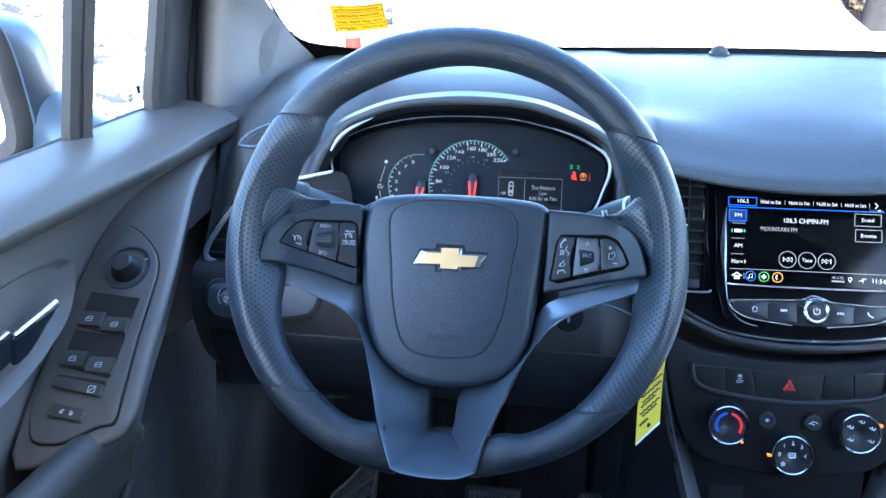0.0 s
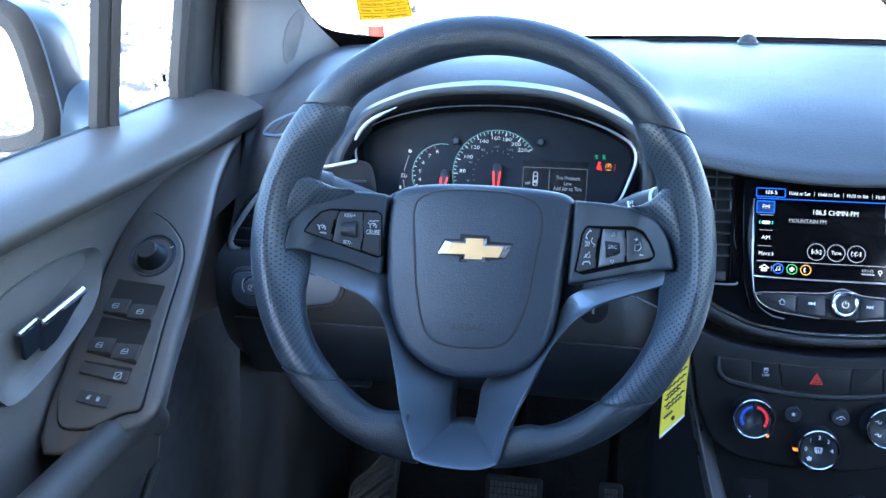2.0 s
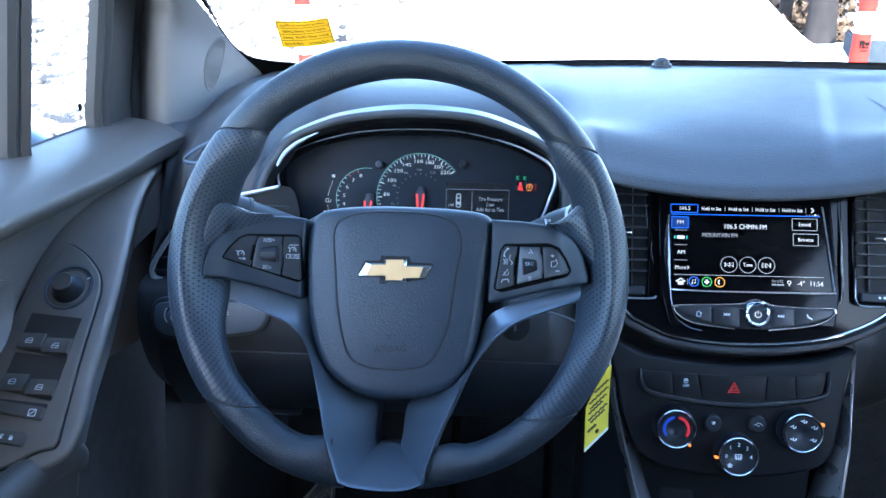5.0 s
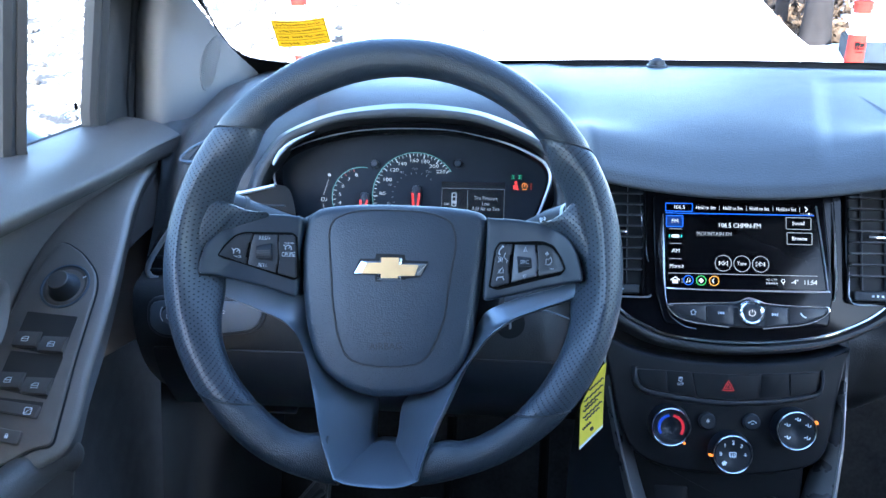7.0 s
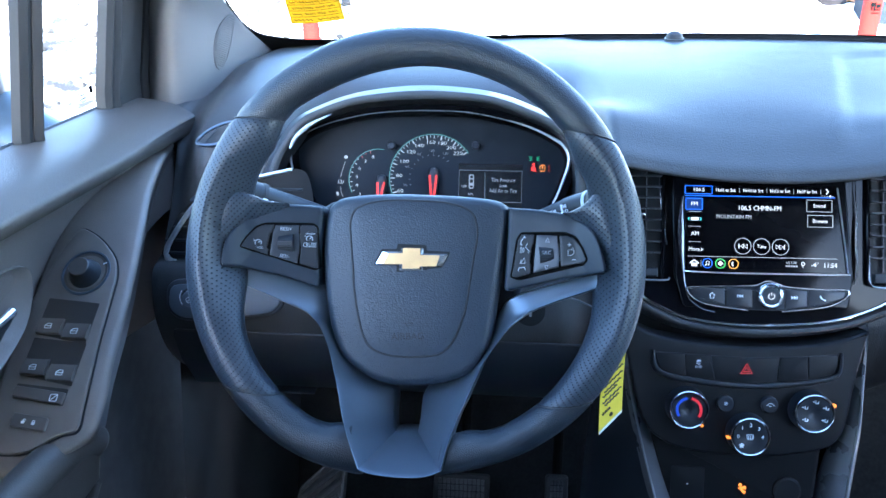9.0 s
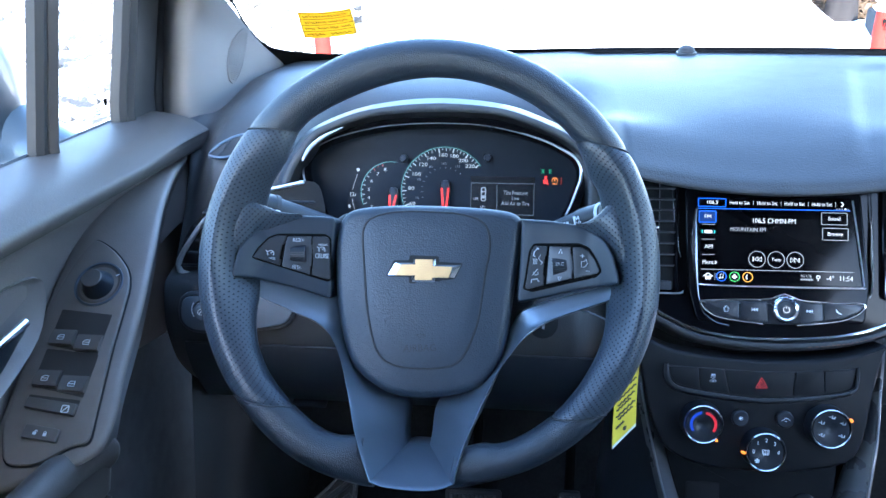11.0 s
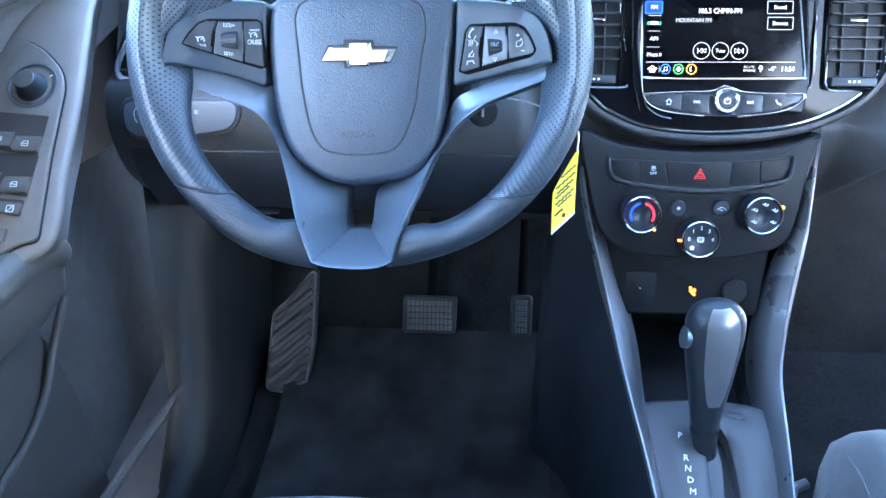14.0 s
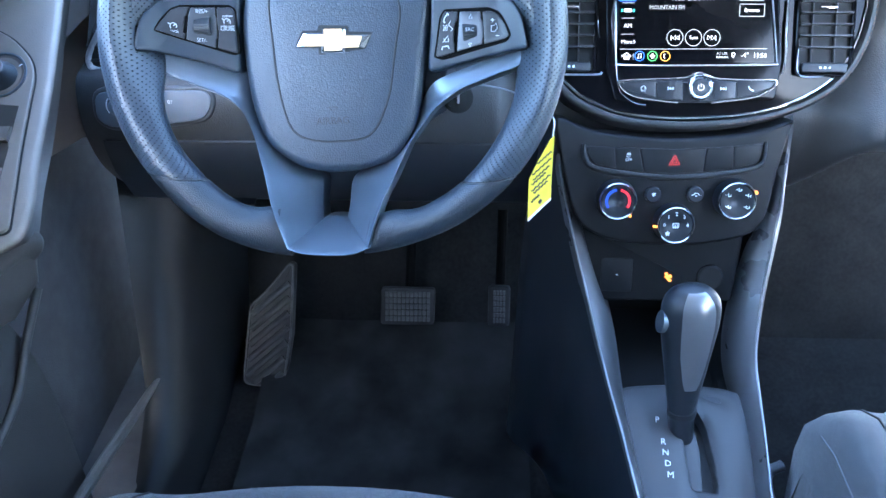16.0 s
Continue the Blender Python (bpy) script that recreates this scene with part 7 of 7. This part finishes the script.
part("silver_inlay", thicken(loft(inlay), .001), shader("lever_inlay_grey", (0.22, 0.225, 0.235), 0.30, metal=0.7, spread=0.08, scale=30), sh, "satin silver inlay", at_world=True, smooth=60)
part("side_button", tube([(.3150, .690, .380), (.3092, .689, .381)], .0095, 18, squash=1.3), SATIN, sh, "grey side release button", at_world=True)
part("collar", tube([(.3446, .667, .27), (.3440, .668, .276)], .0158, 22), RUBBER, sh, at_world=True)

# ---- footwell ----
mat = thing("floor_mat", Matrix.Translation((-.03, .8, FLOOR)), "worn black carpet mat in the driver's footwell", "floor mat")
rows = []
for i in range(25):
    x = -.24 + .44 * i / 24
    rows.append([(x, y, z + .014 + .003 * noise.noise(Vector((x * 14, y * 14, 2)))) for y, z in [(.30 + .62 * j / 20, FLOOR) for j in range(21)] + [(.98, FLOOR + .015), (1.05, FLOOR + .035), (1.11, FLOOR + .06)]])
part("mat", thicken(loft(rows), .008), shader("dusty_mat_carpet", (0.016, 0.0165, 0.017), 0.95, spec=0.1, spread=0.8, scale=14, dust=0.014, grain=1.0, grain_size=1200), mat, at_world=True, smooth=60)
GRIT = shader("road_salt_grit", (0.45, 0.45, 0.43), 0.9, spread=0.3, scale=80)
rnd = random.Random(4)
gl_ = []
for i in range(60):
    x, y = rnd.uniform(-.22, .19), rnd.uniform(.62, 1.0)
    r = rnd.uniform(.0006, .0017)
    z = FLOOR + .0165 + (max(0, y - .92) * .3)
    gl_.append(box(x - r, y - r, z, x + r, y + r, z + r, r * .4, 1))
part("grit", joined(*gl_), GRIT, mat, "pale salt grit", at_world=True, kind="stuff")

# near-black colour stands in for the shade under the dashboard
ARMB = shader("pedal_arm_shade_black", (0.003, 0.003, 0.003), 0.9, spec=0.05)
RESTM = shader("footrest_rubber", (0.055, 0.057, 0.060), 0.45, spread=0.25, scale=90, grain=0.4, grain_size=600)
PEDAL = shader("pedal_rubber", (0.09, 0.092, 0.095), 0.4, spread=0.25, scale=90, grain=0.4, grain_size=600)


def pedal(name, x0, x1, z0, z1, y, lab, lean, rows_, cols):
    m = frame_at((x0 + x1) / 2, y, (z0 + z1) / 2, lean)
    t = thing(name, m, lab, "pedal")
    w_, h_ = (x1 - x0) / 2, (z1 - z0) / 2 / math.cos(radians(lean))
    part("pad", plate(rounded([(-w_, -h_), (w_ * .95, -h_ * .98), (w_, h_), (-w_ * .97, h_)], .007), -.012, .0, .003), RUBBER, t)
    for i in range(cols):
        for j in range(rows_):
            cx, cy = -w_ + .008 + (2 * w_ - .016) * (i + .5) / cols, -h_ + .006 + (2 * h_ - .012) * (j + .5) / rows_
            part("tread", box(cx - (w_ - .008) / cols * .78, cy - (h_ - .006) / rows_ * .8, -.001, cx + (w_ - .008) / cols * .78, cy + (h_ - .006) / rows_ * .8, .003, .0008, 1), PEDAL, t)
    part("pedal_arm", tube(spline([(0, 0, -.01), (.002, .05, -.03), (.004, .16, -.03)], 4), .008, 10), ARMB, t)
    return t


pedal("brake_pedal", -.045, .047, .038, .094, 1.08, "worn rubber brake pedal with small square treads", 28, 5, 11)
pedal("accelerator_pedal", .135, .172, .035, .096, 1.085, "narrow rubber accelerator pedal", 28, 6, 4)
fr_ = thing("footrest", frame_at(-.228, 1.035, .035, 26), "black plastic footrest with slanted ridges", "footrest")
fo = [(-.0431, -.0854), (.0231, -.0915), (.0389, .0003), (.0465, .1200), (.0370, .1240), (-.0028, .0763), (-.0301, .0512), (-.0445, -.0624)]
part("rest_plate", plate(rounded(fo, .008), -.02, .0, .003), RUBBER, fr_)


def within(x, y, line):
    odd = False
    for (ax_, ay_), (bx_, by_) in zip(line, line[1:] + line[:1]):
        if (ay_ > y) != (by_ > y) and x < ax_ + (y - ay_) / (by_ - ay_) * (bx_ - ax_):
            odd = not odd
    return odd


inner_rest = scaled(fo, .006)
for i in range(11):
    y0 = -.135 + i * .0235
    run = [x * .001 for x in range(-40, 44) if within(x * .001, y0 + .85 * (x * .001 + .034), inner_rest)]
    if len(run) > 10:
        part("ridge", tube([(x, y0 + .85 * (x + .034), .0002) for x in (run[0], (run[0] + run[-1]) / 2, run[-1])], .0056, 8), RESTM, fr_, "slanted rubber ridge")
part("rest_edge", tube([(x, y, .0004) for x, y in rounded(scaled(fo, .002), .008)], .0022, 6, closed=True), RESTM, fr_, "raised edge")
kick = thing("kick_panel", Matrix.Translation((-.32, 1.0, FLOOR)), "dark plastic kick panel and door sill", "kick panel")
rows = []
for y in [.15, .4, .6, .75, .85, .95, 1.05, 1.2, 1.33]:
    k = smooth_step((y - .80) / .2)
    rows.append([(-.36, y, .50 * k), (-.345 + .03 * k, y, .015 + .40 * k), (-.325 + .02 * k, y, .02 + .2 * k), (-.31 + .02 * k, y, .0), (-.295, y, FLOOR)])
part("sill_cover", loft(rows), MATT, kick, at_world=True, smooth=50)
# filler box added under the sill to plug a light leak
part("sill_filler", box(-.52, .15, -.30, -.345, 1.30, .004, .004), JAMB, kick, at_world=True)
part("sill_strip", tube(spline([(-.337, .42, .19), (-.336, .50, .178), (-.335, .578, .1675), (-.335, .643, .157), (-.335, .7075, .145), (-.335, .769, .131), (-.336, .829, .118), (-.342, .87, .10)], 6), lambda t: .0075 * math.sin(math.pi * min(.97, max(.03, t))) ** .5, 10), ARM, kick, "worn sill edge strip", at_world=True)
part("bonnet_release", joined(box(-.318, 1.02, .10, -.300, 1.05, .128, .004), box(-.313, 1.016, .118, -.303, 1.022, .122, .001)), HARD, kick, "bonnet release lever", at_world=True)
part("release_mark", box(-.3125, 1.0150, .1215, -.3035, 1.0156, .1235), WHITEP, kick, at_world=True, smooth=0)

# ---- seats ----
SEATP = shader("seat_pattern_grey", (0.125, 0.13, 0.14), 0.85, spread=0.15, scale=150, grain=0.5, grain_size=1500)
PIPE = shader("seat_stitching", (0.4, 0.38, 0.35), 0.8, spread=0.1, scale=200)


def seat(cx, front, top, lab, half=.25, square=0.0):
    t = thing("car_seat", Matrix.Translation((cx, front - .3, -.02)), lab, "car seat", "front seats")

    def h(x, y):
        u = abs(x - cx) / half
        b = .018 * math.exp(-((u - .84) / .14) ** 2)
        edge_ = max(0.0, (u - .88) / .12)
        fr = max(0.0, (y - (front - .10 - .045 * u * u)) / .10)
        return top + b - .055 * edge_ ** 2.2 - .085 * fr ** 2.4 - .010 * math.sin((front - y) * 5) * (1 - u)

    rows = []
    for j in range(33):
        v = j / 32
        row = []
        for i in range(41):
            x = cx - half + 2 * half * i / 40
            u = abs(x - cx) / half
            yf = front - (.055 * u ** 3 if not square else .012 * u * u + square * max(0.0, (u - .76) / .24) ** 2.2)
            y = yf - v * (front + .24)
            row.append((x, y, h(x, y)))
        rows.append(row)
    skirt = [[(q[0], q[1] - .012, q[2] - .11) for q in rows[0]], [(q[0], q[1] + .004, q[2] - .045) for q in rows[0]]]
    part("cushion", loft(skirt + rows), FABRIC, t, "woven fabric cushion", at_world=True, smooth=60)
    for s in (-1, 1):
        side_ = [[(r[0 if s < 0 else -1][0], r[0 if s < 0 else -1][1], r[0 if s < 0 else -1][2] - d) for r in rows] for d in (0, .05, .16)]
        part("side_valance", loft(side_), FABRIC, t, at_world=True, smooth=60)
        seam = []
        for r in rows[:24]:
            k = 5 if s < 0 else 35
            seam.append(Vector(r[k]) + Vector((0, 0, .0006)))
        part("seam", tube(seam, .0013, 6), RUBBER, t, at_world=True)
        edge_seam = [Vector(r[1 if s < 0 else 39]) + Vector((0, 0, .0005)) for r in rows[1:24]]
        part("edge_seam", tube(edge_seam, .0008, 6), SEATP, t, "pale seam along the cushion's edge", at_world=True)
    part("seat_base", box(cx - .22, .08, -.04, cx + .22, front - .10, top - .09, .02), HARD, t, at_world=True)
    back_ = []
    for j in range(13):
        v = j / 12
        back_.append([(cx + .25 * math.cos(a) * (1 - .12 * v), -.30 - .20 * v + .07 * math.sin(a), top - .02 + .60 * v) for a in [2 * math.pi * i / 24 for i in range(24)]])
    part("backrest", loft(back_, close_u=True, caps=True), FABRIC, t, at_world=True, smooth=60)
    part("headrest", box(cx - .13, -.60, top + .62, cx + .13, -.49, top + .80, .04, 4), FABRIC, t, at_world=True)
    return t, h


s1, h1 = seat(-.02, .600, .288, "grey patterned fabric driver's seat", .255)


def ribbon(pts, h, w):
    """A flat woven stripe lying on the cushion."""
    return loft([[(x - w / 2, y, h(x - w / 2, y) + .0004), (x, y, h(x, y) + .0010), (x + w / 2, y, h(x + w / 2, y) + .0004)] for x, y in pts])


def on_seat(pts, h, d=.001):
    return [Vector((x, y, h(x, y) + d)) for x, y in pts]


for x, bend in ((-.150, .03), (-.105, .018), (-.065, .0), (.015, .0), (.040, .0), (.060, .0), (.085, .0), (.110, .0), (.155, -.02), (.185, .01)):
    ln = [(x + bend * math.sin(k / 9 * 2.2), .572 - k * .022) for k in range(10)]
    part("pattern_line", ribbon(ln, h1, .0042), SEATP, s1, at_world=True)
for x in (.150, -.110):
    ln = [(x + .05 * k / 5, .565 - k * .014) for k in range(6)]
    part("pattern_line", ribbon(ln, h1, .0042), SEATP, s1, at_world=True)
s2, h2 = seat(.708, .705, .322, "grey fabric passenger seat with pale double stitching", .255, .10)
for d in (0, .012):
    ln = [(p.x + d, p.y) for p in spline([(.560, .665, 0), (.541, .640, 0), (.530, .610, 0), (.524, .575, 0), (.524, .53, 0), (.528, .48, 0)], 3)]
    for a, b in zip(ln, ln[1:]):
        for q in (.05, .38, .71):
            p0 = (a[0] + (b[0] - a[0]) * q, a[1] + (b[1] - a[1]) * q)
            p1_ = (a[0] + (b[0] - a[0]) * (q + .2), a[1] + (b[1] - a[1]) * (q + .2))
            part("stitch", tube(on_seat([p0, p1_], h2, .0004), .0007, 5), PIPE, s2, at_world=True)
part("slide_handle", tube(spline([(.470, .60, .16), (.452, .625, .17), (.452, .655, .185), (.470, .665, .19)], 5), .006, 10), SILVER, s2, "silver slide handle", at_world=True)

# ---- paper note on the windscreen ----
NOTE = paper("yellow_paper", (0.90, 0.60, 0.012), 0.7)


note = thing("paper_note", Matrix.Translation(on_glass(-.21, .13)), "yellow handwritten paper note taped inside the windscreen", "note")


def note_at(u, v, d=0.0):
    x = (-.250 + .072 * u) * (1 - v) + (-.260 + .076 * u) * v
    t = (.186 + .004 * u) * (1 - v) + (.110 + .006 * u) * v - .005 * math.sin(u * 3.1)
    return on_glass(x, t) + Vector((0, -d, -d))


part("paper", thicken(loft([[note_at(i / 12, j / 8) for i in range(13)] for j in range(9)]), .0006), NOTE, note, at_world=True)
NINK = shader("brown_ink", (0.10, 0.05, 0.006), 0.7, spread=0.2, scale=200)
# four ruled rows of illegible handwriting
rnd = random.Random(8)
for v, segs in ((.13, 3), (.35, 4), (.59, 4), (.83, 2)):
    for sgm in range(segs):
        u0 = .07 + sgm / segs * .88 + rnd.uniform(0, .03)
        u1 = u0 + rnd.uniform(.55, .8) / segs
        n_ = 9
        k = [note_at(u0 + (u1 - u0) * s / n_, v + (.055 if s % 2 else -.055) * rnd.uniform(.3, 1), .0016) for s in range(n_ + 1)]
        part("ink_line", tube(k, .0006, 5), NINK, note, at_world=True)
for v in (.03, .24, .47, .71, .97):
    part("rule", tube([note_at(u / 8 * .96 + .02, v, .0012) for u in range(9)], .00035, 5), NINK, note, at_world=True)
for u in (.02, .98):
    part("rule", tube([note_at(u, v / 8 * .94 + .03, .0012) for v in range(9)], .00035, 5), NINK, note, at_world=True)

# ---- things outside ----
ORANGE = shader("orange_plastic", (0.26, 0.015, 0.010), 0.8, spec=0.05, spread=0.12, scale=12)
BAND = shader("white_reflective_band", (0.6, 0.6, 0.6), 0.6, spec=0.1, spread=0.05, scale=30)


def marker_post(x, y, r, edges, lab):
    g = snow_height(x, y)
    t = thing("marker_post", Matrix.Translation((x, y, g)), lab, "traffic post", "marker posts")
    part("foot", lathe([(r * 2.2, 0), (r * 2.2, .04), (r * 1.2, .07), (r * 1.05, .08)], 24), RUBBER, t)
    top_ = edges[-1] - g
    zs = [.08] + [e - g for e in edges]
    for i, (a, b) in enumerate(zip(zs, zs[1:])):
        e = .003 if i % 2 else 0
        k = lambda z: r * (1.10 - .16 * z / top_) + e
        part("white_band" if i % 2 else "tube", lathe([(k(a), a), (k(b), b), (.001, b)], 28), BAND if i % 2 else ORANGE, t)
    part("shoulder", lathe([(r * 1.04, top_ - .004), (r * 1.04, top_ + .006), (r * .9, top_ + .014), (r * .42, top_ + .018), (.001, top_ + .018)], 28), ORANGE, t)
    part("carry_handle", tube([(r * .62 * math.cos(q), 0, top_ + .044 + .040 * math.sin(q)) for q in [2 * math.pi * i / 20 for i in range(20)]], r * .20, 8, closed=True), ORANGE, t, "moulded carrying loop")
    return t


mp1 = marker_post(2.370, 6.0, .060, (.118, .258, .322), "orange and white traffic post standing in snow with dark print")
for i, (a0, a1, z0, z1) in enumerate(((240, 268, .575, .600), (243, 252, .550, .578), (256, 266, .545, .575), (262, 296, .548, .560), (270, 298, .566, .590), (250, 292, .528, .536))):
    part("dark_print", loft([[(.0665 * math.cos(radians(a0 + (a1 - a0) * k / 5)), .0665 * math.sin(radians(a0 + (a1 - a0) * k / 5)), z) for k in range(6)] for z in (z0, z1)]), FRIT, mp1, "dark printed bars", smooth=0)
marker_post(-1.30, 5.2, .05, (.10, .40, .62, .80), "orange and white traffic post standing before the snowbank")
BARK = shader("grey_bark", (0.016, 0.014, 0.0135), 0.95, spec=0.05, spread=0.4, scale=14, grain=1.0, grain_size=40)
rnd = random.Random(12)
LEAF = shader("dead_brown_leaves", (0.075, 0.052, 0.034), 0.9, spec=0.05, spread=0.6, scale=9)


def tree(x, y, r, h):
    g = snow_height(x, y)
    t = thing("tree", Matrix.Translation((x, y, g)), "bare grey-barked tree standing at the wood's edge", "tree", "trees at the wood's edge")
    pts = spline([(0, 0, -.1), (.05 * rnd.uniform(-1, 1), 0, h * .3), (.15 * rnd.uniform(-1, 1), .1, h * .6), (.2 * rnd.uniform(-1, 1), 0, h)], 6)
    part("trunk", tube(pts, lambda s: r * (1.15 - .75 * s) * (1 + .35 * max(0, .08 - s) / .08), 16), BARK, t, smooth=60)
    limbs = []
    for i in range(9):
        z = h * rnd.uniform(.35, .95)
        a = rnd.uniform(0, 6.28)
        L = rnd.uniform(.8, 2.0)
        limbs.append(tube(spline([(0, 0, z), (math.cos(a) * L * .5, math.sin(a) * L * .5, z + L * .35), (math.cos(a) * L, math.sin(a) * L, z + L * .9)], 4), lambda s: .045 * (1 - .8 * s), 7))
    part("limbs", joined(*limbs), BARK, t, smooth=60)
    lv_ = bmesh.new()
    for i in range(260):
        a, z, L = rnd.uniform(0, 6.28), h * rnd.uniform(.4, 1.15), rnd.uniform(.2, 2.0)
        c = Vector((math.cos(a) * L, math.sin(a) * L, z + L * .5))
        d = [Vector((rnd.uniform(-1, 1), rnd.uniform(-1, 1), rnd.uniform(-1, 1))) * .05 for _ in range(2)]
        vs = [lv_.verts.new(c + q) for q in (d[0], d[1], -d[0], -d[1])]
        lv_.faces.new(vs)
    part("crown", lv_, LEAF, t, "sparse withered brown leaves", smooth=0)
    return t


for x, y, r, h in ((3.30, 9.65, .125, 7), (3.20, 10.7, .065, 6), (3.66, 11.2, .04, 5), (3.50, 12.6, .05, 5.5), (4.15, 13.2, .07, 6), (4.5, 14.6, .09, 6), (5.0, 16, .10, 7), (4.2, 16.5, .10, 7), (5.9, 19, .12, 7)):
    tree(x, y, r, h)
for x, y, L, turn, r in ((3.7, 11.6, 1.6, 8, .07), (4.1, 12.8, 2.0, -12, .06), (3.9, 13.8, 2.2, 5, .08)):
    g = snow_height(x, y)
    lg = thing("fallen_log", pose(x, y, g + r * 3, 0, 0, turn), "fallen brown log lying among dead leaves", "log", "fallen logs")
    part("stem", tube(spline([(-L / 2, 0, 0), (0, .04, .03), (L / 2, 0, .08)], 5), lambda s: r * (1.1 - .3 * s), 12), BARK, lg, smooth=60)
    part("branch_stub", tube([(L * .1, 0, 0), (L * .16, -.05, .22)], r * .35, 8), BARK, lg, smooth=60)
# litter of dead leaves and brush under the trees
lit = bmesh.new()
for i in range(6500):
    y = rnd.uniform(9.6, 19)
    x = y * rnd.uniform(.285, .40)
    z = snow_height(x, y) + abs(rnd.gauss(0, .10)) * (1.5 if y > 11 else .4)
    d = [Vector((rnd.uniform(-1, 1), rnd.uniform(-1, 1), rnd.uniform(-1, 1))) * .045 for _ in range(2)]
    lit.faces.new([lit.verts.new(Vector((x, y, z)) + q) for q in (d[0], d[1], -d[0], -d[1])])
part("leaf_litter", lit, LEAF, None, "brown dead leaves and brush on snow under trees", smooth=0, kind="stuff", category="leaf litter")
# low concrete block beside the post
CONC = shader("grey_concrete", (0.02, 0.025, 0.03), 0.9, spec=0.1, spread=0.3, scale=12, grain=0.6, grain_size=60)
blk = thing("concrete_block", pose(3.95, 8.75, GROUND, 0, 0, -12), "low grey-blue concrete block with snow on top", "concrete block")
part("block", box(-.62, -.35, -.02, .62, .35, .20, .02), CONC, blk)
part("snow_cap", box(-.58, -.32, .195, .58, .34, .235, .018), SNOW, blk, "thin snow cap")
# broken lumps of dirty snow
DIRTY = shader("dirty_snow", (0.066, 0.060, 0.054), 0.9, spec=0.05, spread=0.35, scale=6, grain=1.0, grain_size=25)


def lump(r):
    bm = bmesh.new()
    bmesh.ops.create_icosphere(bm, subdivisions=2, radius=r)
    o = Vector((rnd.uniform(0, 50), rnd.uniform(0, 50), 0))
    for v in bm.verts:
        v.co *= 1 + .55 * noise.noise(v.co / r * 1.3 + o)
        v.co.z *= .7
    return bm


clods = []
for i in range(1700):
    if i % 3 == 0:
        x, y = rnd.uniform(-3.2, -.7), rnd.uniform(5.8, 8.8)
    elif i % 3 == 1:
        x, y = rnd.uniform(-5.5, .2), rnd.uniform(6.2, 11)
    else:
        x, y = rnd.uniform(-8.5, -3.2), rnd.uniform(1.5, 8)
    r = abs(rnd.gauss(0, .020)) + .009
    b = lump(r)
    b.transform(Matrix.Translation((x, y, snow_height(x, y) + r * .15)))
    clods.append(b)
part("snow_lumps", joined(*clods), DIRTY, None, "broken lumps of grey dirty snow on the bank", smooth=0, kind="stuff", category="snow")
